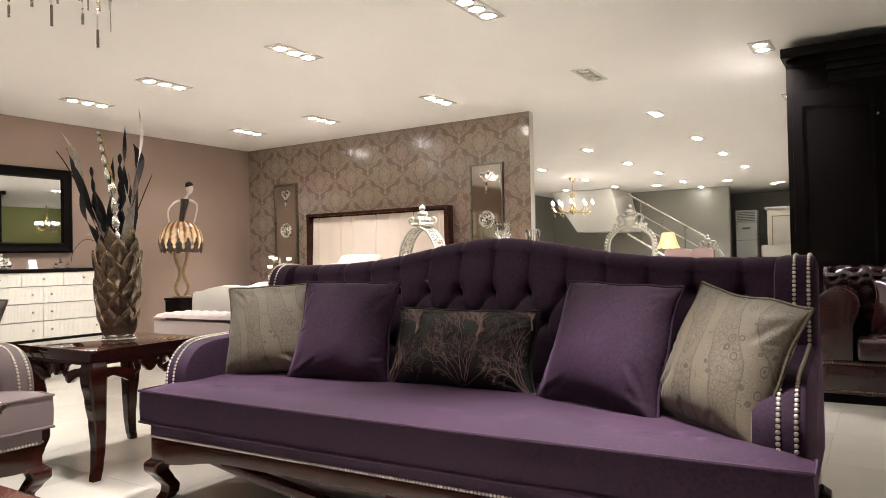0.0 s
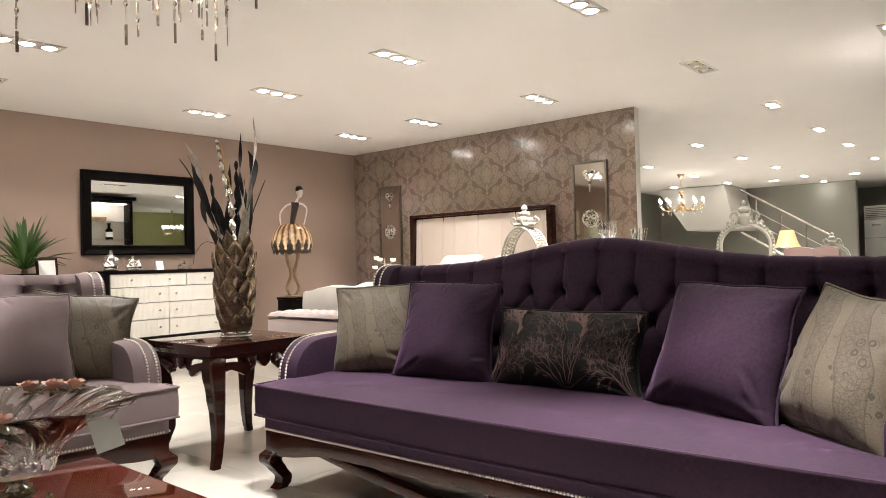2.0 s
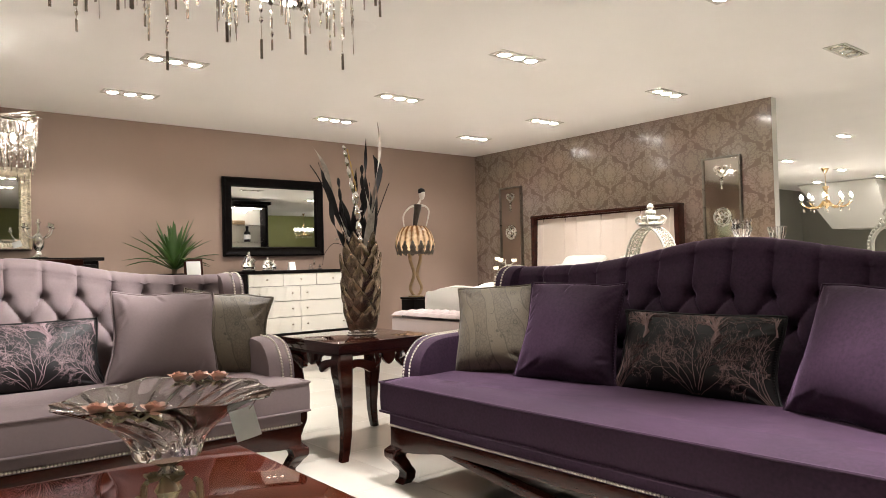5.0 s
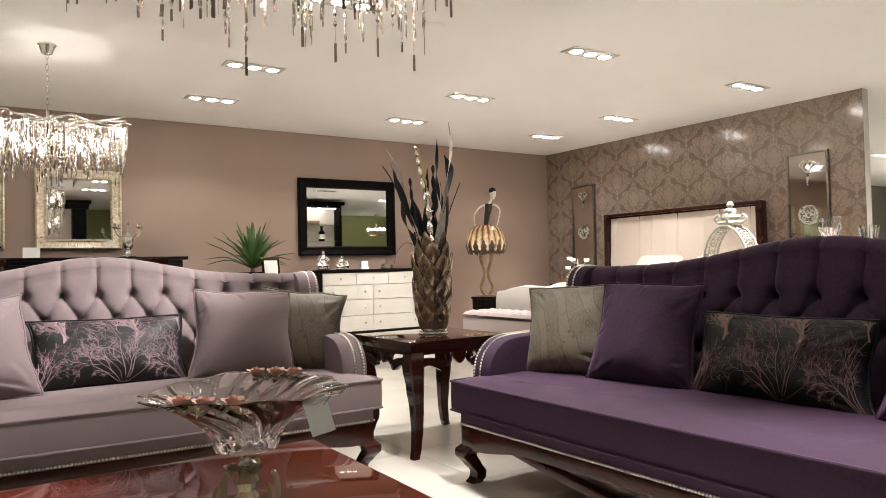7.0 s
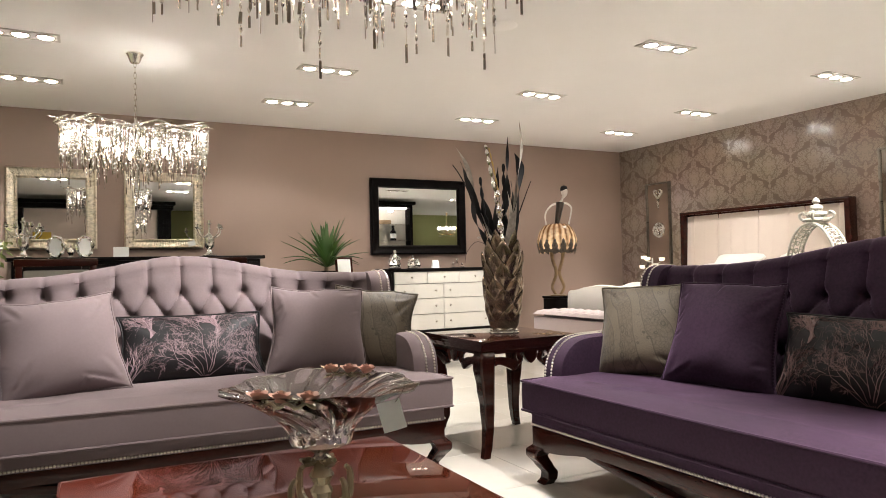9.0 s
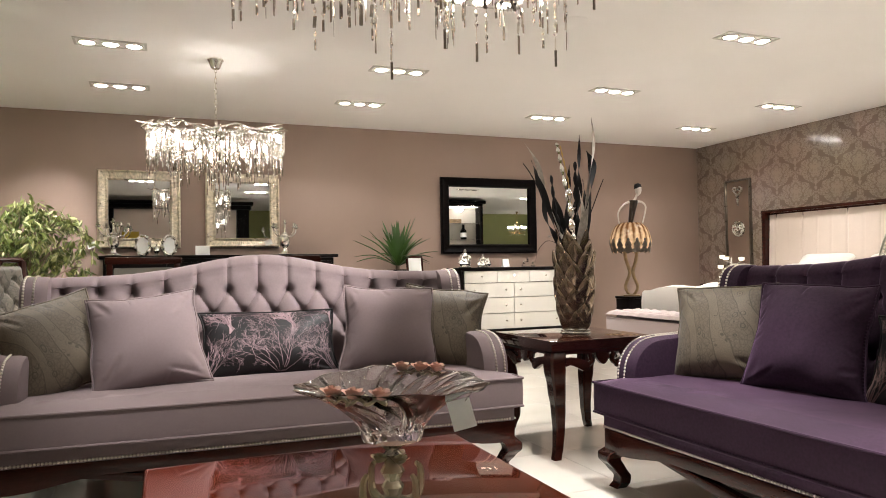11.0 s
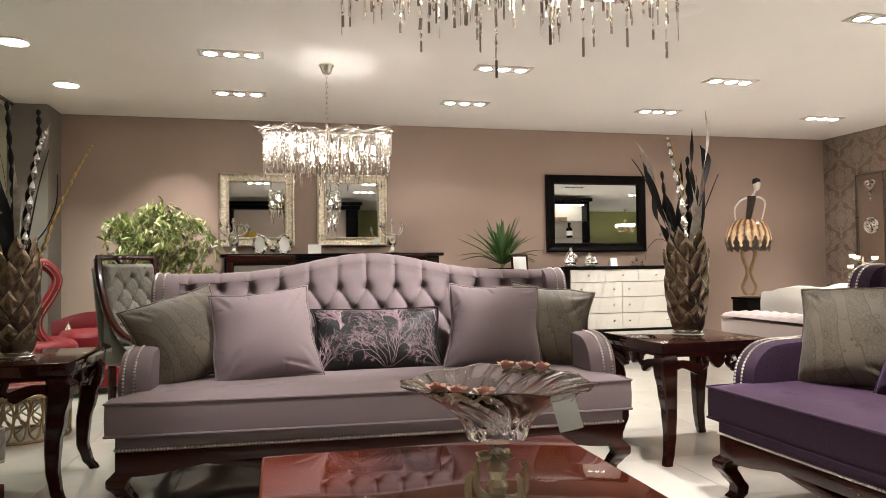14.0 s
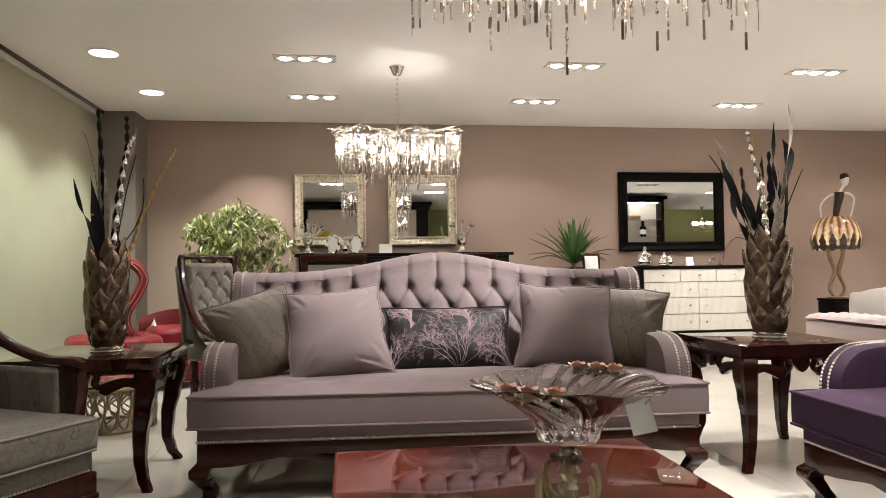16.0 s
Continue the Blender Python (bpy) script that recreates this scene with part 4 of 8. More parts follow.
coffee = thing("coffee_table", pose(-1.76, 0.45, 0), "low square coffee table with a glossy red mahogany top", "coffee table")
part("tabletop", box(bmesh.new(), -0.50, 0.50, -0.50, 0.50, 0.375, 0.42, 0.012, 3), M_TABLETOP, coffee, "mirror-glossy red mahogany top")
part("apron", box(bmesh.new(), -0.44, 0.44, -0.44, 0.44, 0.29, 0.374, 0.006), M_WOOD, coffee)
first = None
for k in range(4):
    m = pose(0, 0, 0, 0, 0, 90 * k) @ pose(-0.42, -0.42, 0)
    if first is None:
        first = part("leg", table_leg(0.30), M_WOOD, coffee, at=m)
    else:
        again(first, coffee, m)


# ---- crystal bowl on the coffee table ----
def petal_rose(bm, at, r, rnd):
    """A small rose: curled petals that overlap and spring from one heart."""
    mine = bmesh.new()
    for k in range(9):
        a = k * 2.4 + rnd.uniform(-0.2, 0.2)
        rr = r * (0.16 + 0.080 * k)
        tilt = 0.20 + 0.085 * k
        c, s = math.cos(a), math.sin(a)

        def f(u, v, c=c, s=s, rr=rr, tilt=tilt):
            if v == 0:
                return at
            ang = (u - 0.5) * 1.9
            lift = v * r * (1.15 - 0.3 * tilt)
            spread = rr * (0.45 + tilt * v * v * 1.1)
            x = spread * math.cos(ang)
            y = rr * math.sin(ang) * (0.75 + 0.5 * v)
            return (at[0] + c * x - s * y, at[1] + s * x + c * y, at[2] + lift - 0.35 * r * abs(u - 0.5) * v - 0.12 * r * v * v * tilt)
        sheet(mine, f, 5, 5)
    bmesh.ops.remove_doubles(mine, verts=mine.verts[:], dist=0.00002)
    merge(bm, mine)


M_ROSE = material("peach_porcelain", (0.74, 0.46, 0.38, 1), 0.4, vary=0.12, scale=30, bump=0.0)
M_LEAFSTONE = material("mossy_metal_leaf", (0.46, 0.42, 0.29, 1), 0.35, metal=0.25, vary=0.35, scale=40, bump=0.03)
M_TAG = material("grey_card", (0.84, 0.88, 0.86, 1), 0.6, vary=0.04, bump=0.0)
M_CRYSTAL_GREEN = glass("smoky_green_crystal", (0.80, 0.80, 0.58, 1), 0.05)
M_CRYSTAL_GREEN.node_tree.nodes["Principled BSDF"].inputs["Transmission Weight"].default_value = 0.7

bowl = thing("crystal_bowl", pose(-1.622, 0.515, 0.42), "clear cut-crystal footed bowl trimmed with peach porcelain roses", "bowl")
R0 = 0.230


def bowl_wall(u, v, thick):
    a = 2 * math.pi * u
    tw = a + 0.75 * v
    prof = 0.076 + (R0 - 0.076) * (v ** 1.55)
    flute = abs(math.cos(10 * tw + (0.7 if thick else 0))) ** 0.7 - 0.6
    prof *= 1 + (0.085 if not thick else 0.075) * flute * smoothstep(0, 0.12, v) * (1 - 0.62 * v)
    lip = 1 + 0.012 * smoothstep(0.80, 1, v) * math.cos(10 * tw) + 0.015 * smoothstep(0.7, 1, v) * max(0, math.cos(2 * (a - 0.95)))
    r = prof * lip - thick
    z = 0.182 + 0.123 * v ** 0.85 + 0.003 * math.cos(10 * tw) * smoothstep(0.7, 1, v) + 0.008 * smoothstep(0.75, 1, v) * math.cos(2 * a + 0.9)
    return (r * math.cos(a), r * math.sin(a), z + (0.016 * (1 - v) if thick else 0))


bm = bmesh.new()
outer = sheet(bm, lambda u, v: bowl_wall(u, v, 0), 240, 40, wrap_u=True)
inner = sheet(bm, lambda u, v: bowl_wall(u, v, 0.006 + 0.006 * (1 - v)), 240, 40, wrap_u=True)
for i in range(240):
    j = (i + 1) % 240
    bm.faces.new((outer[i][40], outer[j][40], inner[j][40], inner[i][40]))
foot = [bm.verts.new((0.072 * math.cos(2 * math.pi * i / 240), 0.072 * math.sin(2 * math.pi * i / 240), 0.168)) for i in range(240)]
for i in range(240):
    j = (i + 1) % 240
    bm.faces.new((foot[i], foot[j], outer[j][0], outer[i][0]))
bm.faces.new(foot[::-1])
bm.faces.new([inner[i][0] for i in range(240)][::-1])
bmesh.ops.recalc_face_normals(bm, faces=bm.faces[:])
part("bowl", bm, M_GLASS, bowl, "clear swirl-cut crystal bowl")
bm = bmesh.new()
lathe(bm, [(0.060, 0.0), (0.064, 0.008), (0.034, 0.018), (0.020, 0.036), (0.028, 0.055), (0.018, 0.070), (0.030, 0.092), (0.020, 0.110), (0.014, 0.128)], 20)
part("stem", bm, M_CRYSTAL_GREEN, bowl, "faceted smoky crystal stem")
for k in range(4):
    a = k * math.pi / 2 + 0.35
    bm = bmesh.new()
    pts = smooth_line([(0.02 * math.cos(a), 0.02 * math.sin(a), 0.015), (0.055 * math.cos(a), 0.055 * math.sin(a), 0.010), (0.085 * math.cos(a), 0.085 * math.sin(a), 0.030), (0.086 * math.cos(a), 0.086 * math.sin(a), 0.080), (0.074 * math.cos(a), 0.074 * math.sin(a), 0.096)], 5)
    tube(bm, pts, [0.014 - 0.008 * i / len(pts) for i in range(len(pts))], 7)
    part("scroll", bm, M_CRYSTAL_GREEN, bowl)
part("collar", lathe(bmesh.new(), [(0.012, 0.126), (0.022, 0.132), (0.014, 0.142), (0.030, 0.152), (0.034, 0.160), (0.050, 0.167)], 24, waves=12, wave=0.05), M_SILVER, bowl, "silver beaded collar")
rnd = random.Random(5)
bm = bmesh.new()
for k in range(3):
    a = k * 2.1 + 0.3
    petal_rose(bm, (0.030 * math.cos(a), 0.030 * math.sin(a), 0.112), 0.024, rnd)
part("leaf_ring", bm, M_LEAFSTONE, bowl, "mossy metal roses round the stem")
roses = []
for arc in ((2.13, 2.76), (5.20, 5.93)):
    garland = bmesh.new()
    for k in range(46):
        a = arc[0] + (arc[1] - arc[0]) * rnd.random()
        r = R0 - 0.024 + rnd.uniform(-0.016, 0.020)
        z = 0.293 + rnd.uniform(-0.004, 0.014)
        p = Vector((r * math.cos(a), r * math.sin(a), z))
        w = rnd.uniform(0.006, 0.012)
        d = Vector((rnd.uniform(-1, 1), rnd.uniform(-1, 1), rnd.uniform(-0.3, 0.7))).normalized()
        s = d.cross(Vector((0, 0, 1))).normalized()
        q = [garland.verts.new(p + v) for v in (-d * w, s * w * 0.5 + Vector((0, 0, 0.002)), d * w, -s * w * 0.5 + Vector((0, 0, 0.002)))]
        garland.faces.new(q)
    tube(garland, [((R0 - 0.022) * math.cos(arc[0] + (arc[1] - arc[0]) * k / 14), (R0 - 0.022) * math.sin(arc[0] + (arc[1] - arc[0]) * k / 14), 0.295 + 0.006 * math.sin(k * 1.7)) for k in range(15)], 0.004, 5)
    tagged(part("garland", garland, M_LEAFSTONE, bowl, "garland of small mossy leaves on the rim"), kind="stuff")
    roses += [(arc[0] + f * (arc[1] - arc[0])) for f in (0.12, 0.5, 0.9)]
for a in roses:
    bm = bmesh.new()
    petal_rose(bm, ((R0 - 0.022) * math.cos(a), (R0 - 0.024) * math.sin(a), 0.300), 0.027, rnd)
    part("rose", bm, M_ROSE, bowl, "peach porcelain rose")
bm = bmesh.new()
def tag_point(u, v):
    across, up = 0.054 * (u - 0.5), 0.070 * (0.5 - v)
    c, s = math.cos(0.26), math.sin(0.26)
    a, h = c * across - s * up, s * across + c * up
    return (0.134 + 0.396 * a, 0.126 + 0.918 * a + 0.004 * math.sin(3 * u), 0.240 + h)


sheet(bm, tag_point, 3, 4)
bmesh.ops.solidify(bm, geom=bm.faces[:], thickness=0.0008)
part("price_tag", bm, M_TAG, bowl, "plain pale grey card tag on a thread")
bm = bmesh.new()
tube(bm, [(0.137, 0.134, 0.270), (0.142, 0.145, 0.285), (0.14, 0.155, 0.300)], 0.0008, 4)
part("thread", bm, M_WOOD, bowl)


# ---- artichoke vases with dry stems ----
M_SCALE = material("antique_silver_leaf", (0.31, 0.235, 0.17, 1), 0.22, metal=0.9, vary=0.55, scale=9, grain=140, bump=0.03)
M_DARKLEAF = material("black_dyed_leaf", (0.010, 0.009, 0.009, 1), 0.6, vary=0.3, scale=10, bump=0.05, gloss=0.2)
M_SILVERLEAF = material("silvered_leaf", (0.37, 0.325, 0.28, 1), 0.34, metal=0.3, vary=0.5, scale=14, bump=0.05)
M_GOLDBEAD = material("gold_seed_stem", (0.40, 0.26, 0.09, 1), 0.4, metal=0.4, vary=0.3, scale=20, bump=0.05)
M_CLEARFOIL = material("silver_foil_twist", (0.80, 0.79, 0.76, 1), 0.12, metal=1.0, vary=0.1, scale=30, bump=0.0)


def vase_radius(z):
    """Body radius over the height 0 to 0.52."""
    pts = [(0.0, 0.064), (0.07, 0.072), (0.20, 0.088), (0.32, 0.086), (0.44, 0.068), (0.52, 0.048)]
    for (z0, r0), (z1, r1) in zip(pts, pts[1:]):
        if z <= z1:
            t = (z - z0) / (z1 - z0)
            return r0 + (r1 - r0) * t * t * (3 - 2 * t)
    return pts[-1][1]


def ribbon(bm, pts, widths, twist=0.0, phase=0.0):
    """A flat leaf along points that turns about its own line."""
    ps = [Vector(p) for p in pts]
    rows = []
    for i, p in enumerate(ps):
        d = (ps[min(i + 1, len(ps) - 1)] - ps[max(i - 1, 0)]).normalized()
        side = d.cross(Vector((0.3, 0.9, 0.1))).normalized()
        other = d.cross(side)
        a = phase + twist * i / (len(ps) - 1)
        s = side * math.cos(a) + other * math.sin(a)
        w = widths[i] / 2
        rows.append((bm.verts.new(p - s * w), bm.verts.new(p + other * w * 0.12), bm.verts.new(p + s * w)))
    for a, b in zip(rows, rows[1:]):
        for k in range(2):
            bm.faces.new((a[k], a[k + 1], b[k + 1], b[k]))


def artichoke_vase(at, stems, label, seed, tall=1.09):
    ob = thing("vase", at, label, "vase", "artichoke vases")
    rnd = random.Random(seed)
    part("foot", lathe(bmesh.new(), [(0.085, 0.0), (0.088, 0.006), (0.080, 0.011), (0.083, 0.018), (0.074, 0.024), (0.072, 0.03)], 36), M_SILVER, ob, "stepped silver foot ring")
    bm = bmesh.new()
    lathe(bm, [(vase_radius(0.52 * k / 14) * 0.9, 0.028 + 0.52 * k / 14) for k in range(15)], 28)
    # Black core, so that the gaps between the leaves look shaded.
    part("body", bm, M_DARKLEAF, ob)

    def leaf_mesh(w, h, curl):
        bm = bmesh.new()

        def f(u, v, off):
            width = w * math.sin(math.pi * (0.13 + 0.87 * v ** 0.88)) ** 0.85
            x = (u - 0.5) * width
            bulge = 0.020 * (1 - (2 * u - 1) ** 2) * math.sin(math.pi * min(1, 0.15 + 0.85 * v)) ** 0.7 + curl * v * v * v
            ridge = 0.002 * math.exp(-((2 * u - 1) / 0.14) ** 2)
            return (x, -bulge - ridge - off, h * v - 0.012 * (1 - v) * (2 * u - 1) ** 2)
        a = sheet(bm, lambda u, v: f(u, v, 0.004), 6, 8)
        b = sheet(bm, lambda u, v: f(u, v, 0.0), 6, 8)
        for i in range(6):
            bm.faces.new((a[i][0], b[i][0], b[i + 1][0], a[i + 1][0]))
            bm.faces.new((a[i][8], a[i + 1][8], b[i + 1][8], b[i][8]))
        for j in range(8):
            bm.faces.new((a[0][j], a[0][j + 1], b[0][j + 1], b[0][j]))
            bm.faces.new((a[6][j], b[6][j], b[6][j + 1], a[6][j + 1]))
        return bm
    sizes = [leaf_mesh(0.084, 0.112, 0.002), leaf_mesh(0.102, 0.142, 0.002), leaf_mesh(0.104, 0.156, 0.004), leaf_mesh(0.084, 0.165, 0.010)]
    firsts = [None] * 4
    rows = [(0.0, 6, 0), (0.045, 6, 0), (0.100, 6, 1), (0.165, 6, 1), (0.230, 6, 2), (0.295, 6, 2), (0.355, 6, 2), (0.405, 5, 3)]
    for r, (z, n, kind) in enumerate(rows):
        for k in range(n):
            a = 360 / n * (k + 0.5 * (r % 2)) + rnd.uniform(-4, 4)
            slope = math.degrees(math.atan2(vase_radius(z + 0.08) - vase_radius(z), 0.08))
            m = pose(0, 0, 0, 0, 0, a) @ pose(0, -vase_radius(z) * 0.93, 0.028 + z, slope + rnd.uniform(8, 13) + (7 if r > 4 else 0), 0, rnd.uniform(-4, 4))
            if firsts[kind] is None:
                firsts[kind] = part("leaf", sizes[kind], M_SCALE, ob, at=m)
            else:
                again(firsts[kind], ob, m)
    for kind, path, w, extra in stems:
        path = [(a, b, 0.30 + (c - 0.30) * tall) for a, b, c in path]
        pts = smooth_line([(0, 0, 0.36)] + list(path), 8)
        n = len(pts)
        bm = bmesh.new()
        if kind in ("dark", "silver"):
            ribbon(bm, pts, [w * (1.0 if kind == "dark" else 0.72) * (0.45 + 0.60 * math.sin(math.pi * (0.10 + 0.74 * i / n))) * (1 - 0.88 * smoothstep(0.70, 1.0, i / (n - 1))) for i in range(n)], extra * 2.1, 0.4)
            part("dry_leaf", bm, M_DARKLEAF if kind == "dark" else M_SILVERLEAF, ob, "long twisted %s leaf" % ("black" if kind == "dark" else "silver-grey"))
        elif kind in ("twist", "foil", "gold"):
            fine = smooth_line([(0, 0, 0.36)] + list(path), 64)
            turns = extra
            q = len(fine)
            tube(bm, fine, [w * 0.5 * (0.25 + 0.75 * abs(math.sin(math.pi * turns * i / q))) * (1 - 0.45 * i / q) for i in range(q)], 6, flat=0.6)
            part("spiral_stem", bm, {"twist": M_DARKLEAF, "foil": M_CLEARFOIL, "gold": M_GOLDBEAD}[kind], ob, {"twist": "black spiral stem", "foil": "silver foil spiral", "gold": "gold beaded stem"}[kind])
        else:
            tube(bm, pts, [w * (1 - 0.5 * i / n) for i in range(n)], 5)
            part("twig", bm, M_DARKLEAF, ob)
    for p in ((-0.10, -0.10, 0.55), (0.08, -0.05, 0.70)):
        bm = bmesh.new()
        petal_rose(bm, p, 0.014, rnd)
        part("blossom", bm, M_SILVERLEAF, ob, "small pale dried blossom")
    return ob


# Stems: seen from the middle of the room, s runs to the right and d away.
def stems_for(ax, rows):
    """Turns (side, away, height) into the vase's own directions; ax is the right-hand direction in degrees."""
    c, s = math.cos(radians(ax)), math.sin(radians(ax))
    return [(k, [(c * a - s * b, s * a + c * b, z) for a, b, z in path], w, e) for k, path, w, e in rows]


VASE_A = (-3.435, 2.20)
VASE_B = (-3.61, -1.175)
artichoke_vase(pose(*VASE_A, 0.61), stems_for(57.3, [
    ("silver", [(-0.05, 0, 0.50), (-0.15, 0.02, 0.75), (-0.20, 0.02, 0.93), (-0.27, 0.0, 1.04)], 0.040, 2.8),
    ("dark", [(-0.04, 0.03, 0.48), (-0.09, 0.03, 0.66), (-0.12, 0.0, 0.80)], 0.060, 3.0),
    ("dark", [(-0.08, -0.02, 0.50), (-0.15, -0.03, 0.62), (-0.17, 0, 0.76)], 0.05, 2.0),
    ("dark", [(0.02, 0.02, 0.55), (0.035, 0.02, 0.80), (0.045, 0.0, 1.07)], 0.045, 5.5),
    ("dark", [(0.05, 0.0, 0.50), (0.10, 0.0, 0.74), (0.115, 0.02, 0.90), (0.085, 0.03, 0.985)], 0.062, 2.2),
    ("silver", [(0.06, -0.02, 0.55), (0.09, -0.02, 0.80), (0.125, 0.0, 1.0), (0.115, 0.02, 1.16)], 0.040, 2.0),
    ("silver", [(0.03, -0.05, 0.52), (0.055, -0.06, 0.66), (0.03, -0.06, 0.80)], 0.036, 1.2),
    ("foil", [(0.0, -0.03, 0.50), (-0.015, -0.04, 0.66), (-0.06, -0.03, 0.90), (-0.085, -0.02, 1.03)], 0.042, 13),
    ("foil", [(0.0, -0.06, 0.48), (-0.01, -0.07, 0.62), (-0.02, -0.07, 0.78)], 0.05, 6),
    ("gold", [(0.0, 0.04, 0.55), (-0.02, 0.04, 0.80), (-0.065, 0.03, 1.02)], 0.022, 16),
    ("twist", [(0.01, 0.03, 0.52), (0.015, 0.03, 0.72), (0.018, 0.02, 0.93)], 0.045, 9),
    ("twist", [(-0.05, 0.02, 0.50), (-0.10, 0.02, 0.68), (-0.12, 0.0, 0.86)], 0.05, 8),
    ("dark", [(-0.02, 0.05, 0.50), (-0.03, 0.06, 0.72), (-0.015, 0.06, 0.92)], 0.050, 4.0),
    ("dark", [(0.06, 0.04, 0.50), (0.075, 0.05, 0.66), (0.06, 0.06, 0.84)], 0.055, 3.0),
    ("dark", [(-0.07, 0.0, 0.48), (-0.13, 0.0, 0.66), (-0.20, 0.02, 0.86), (-0.235, 0.02, 0.95)], 0.040, 3.0),
    ("twig", [(-0.10, 0.02, 0.60), (-0.22, 0.0, 0.84), (-0.28, 0.0, 0.93)], 0.005, 0),
    ("twig", [(0.06, 0.02, 0.55), (0.14, 0.0, 0.75), (0.175, 0.0, 0.83)], 0.004, 0),
    ("twig", [(-0.05, -0.04, 0.46), (-0.14, -0.08, 0.51), (-0.20, -0.08, 0.46), (-0.215, -0.08, 0.40)], 0.002, 0)]),
    "antique silver artichoke vase with black and silver dried leaves", 3)
artichoke_vase(pose(*VASE_B, 0.61) @ Matrix.Diagonal((0.88, 0.88, 0.94, 1)), stems_for(108.0, [
    ("dark", [(-0.03, 0, 0.50), (-0.07, 0.0, 0.66), (-0.13, 0, 0.80), (-0.165, 0, 0.96)], 0.050, 2.4),
    ("dark", [(-0.02, 0.02, 0.50), (-0.05, 0.02, 0.74), (-0.085, 0.0, 1.0)], 0.066, 1.6),
    ("silver", [(0.0, 0.0, 0.55), (0.0, 0.0, 0.80), (-0.01, 0.0, 1.02)], 0.045, 1.0),
    ("silver", [(0.03, 0.03, 0.55), (0.06, 0.03, 0.90), (0.12, 0.02, 1.14), (0.16, 0.0, 1.28)], 0.060, 3.0),
    ("twist", [(0.0, 0.05, 0.55), (-0.02, 0.05, 0.95), (-0.045, 0.04, 1.38)], 0.045, 14),
    ("twist", [(0.03, 0.0, 0.55), (0.06, 0.0, 0.90), (0.10, 0.0, 1.15), (0.10, 0.0, 1.34)], 0.046, 14),
    ("foil", [(0.02, -0.04, 0.45), (0.06, -0.04, 0.80), (0.10, -0.03, 1.10), (0.14, -0.02, 1.22)], 0.046, 15),
    ("gold", [(0.10, -0.02, 0.50), (0.18, -0.02, 0.75), (0.28, 0.0, 1.0), (0.36, 0.0, 1.16)], 0.052, 20),
    ("twig", [(0.05, 0.02, 0.60), (0.10, 0.02, 0.90), (0.15, 0.0, 1.12)], 0.005, 0),
    ("twig", [(0.06, 0.02, 0.55), (0.14, 0.02, 0.68), (0.185, 0.0, 0.82), (0.19, 0, 0.98)], 0.005, 0),
    ("twig", [(-0.02, 0.02, 0.60), (-0.06, 0.02, 1.0), (-0.11, 0.0, 1.22), (-0.13, 0, 1.22)], 0.0015, 0)]),
    "antique silver artichoke vase with spiral stems and gold beads", 8, 0.90)


# ---- dresser group on the taupe wall ----
def dresser():
    ob = thing("dresser", pose(WALL_X + 0.23, 4.0, 0), "ivory chest of drawers in a dark wood case", "dresser")
    # front faces +x: local y is along the wall
    D = 0.225
    bm = bmesh.new()
    box(bm, -D, D, -0.70, -0.66, 0.17, 0.95, 0.004)
    box(bm, -D, D, 0.67, 0.70, 0.17, 0.95, 0.004)
    box(bm, -D, D, -0.66, 0.67, 0.17, 0.235, 0.004)
    box(bm, -D, -D + 0.02, -0.66, 0.67, 0.235, 0.95)
    part("case", bm, M_BLACKWOOD, ob, "dark wood case")
    part("top", box(bmesh.new(), -D, D + 0.012, -0.72, 0.72, 0.951, 0.985, 0.005), M_BLACKWOOD, ob, "dark polished top")
    part("plinth", box(bmesh.new(), -D + 0.03, D - 0.04, -0.64, 0.64, 0.0, 0.17, 0.006), M_BLACKWOOD, ob)
    rows = [(0.80, 0.945, (-0.655, -0.215, 0.225, 0.665)), (0.62, 0.795, (-0.655, 0.005, 0.665)), (0.43, 0.615, (-0.655, 0.005, 0.665)), (0.24, 0.425, (-0.655, 0.005, 0.665))]
    for z0, z1, ys in rows:
        for y0, y1 in zip(ys, ys[1:]):
            bm = bmesh.new()
            n = int((y1 - y0 - 0.006) / 0.014)
            line = [(D - 0.20, y0 + 0.003)]
            for k in range(n):
                s0 = y0 + 0.003 + (y1 - y0 - 0.006) * k / n
                s1 = y0 + 0.003 + (y1 - y0 - 0.006) * (k + 1) / n
                line += [(D, s0), (D, s0 * 0.85 + s1 * 0.15), (D + 0.0018, s0 * 0.75 + s1 * 0.25), (D + 0.0018, s0 * 0.25 + s1 * 0.75), (D, s0 * 0.15 + s1 * 0.85)]
            line += [(D, y1 - 0.003), (D - 0.20, y1 - 0.003)]
            lo = [bm.verts.new((x, y, z0 + 0.0015)) for x, y in line]
            hi = [bm.verts.new((x, y, z1 - 0.0015)) for x, y in line]
            for k in range(len(line) - 1):
                bm.faces.new((lo[k], lo[k + 1], hi[k + 1], hi[k]))
            bm.faces.new(hi)
            bm.faces.new(lo[::-1])
            drawer = part("drawer", bm, M_IVORY, ob, "ivory fluted drawer front", smooth=False)
            knobs = [(y0 + y1) / 2] if len(ys) == 4 else [(y0 * 0.88 + y1 * 0.12) if y0 > -0.1 else (y0 * 0.18 + y1 * 0.82), (y0 * 0.12 + y1 * 0.88) if y0 > -0.1 else y0 * 0.82 + y1 * 0.18]
            for ky in knobs:
                k = bmesh.new()
                lathe(k, [(0.004, 0.0), (0.005, 0.014), (0.011, 0.018), (0.012, 0.024), (0.006, 0.029)], 12)
                part("knob", k, M_STEEL, drawer, "small nickel knob", at=pose(D + 0.003, ky, (z0 + z1) / 2 + 0.005, 0, 90, 0))
    return ob


dresser()
TOP = 0.985


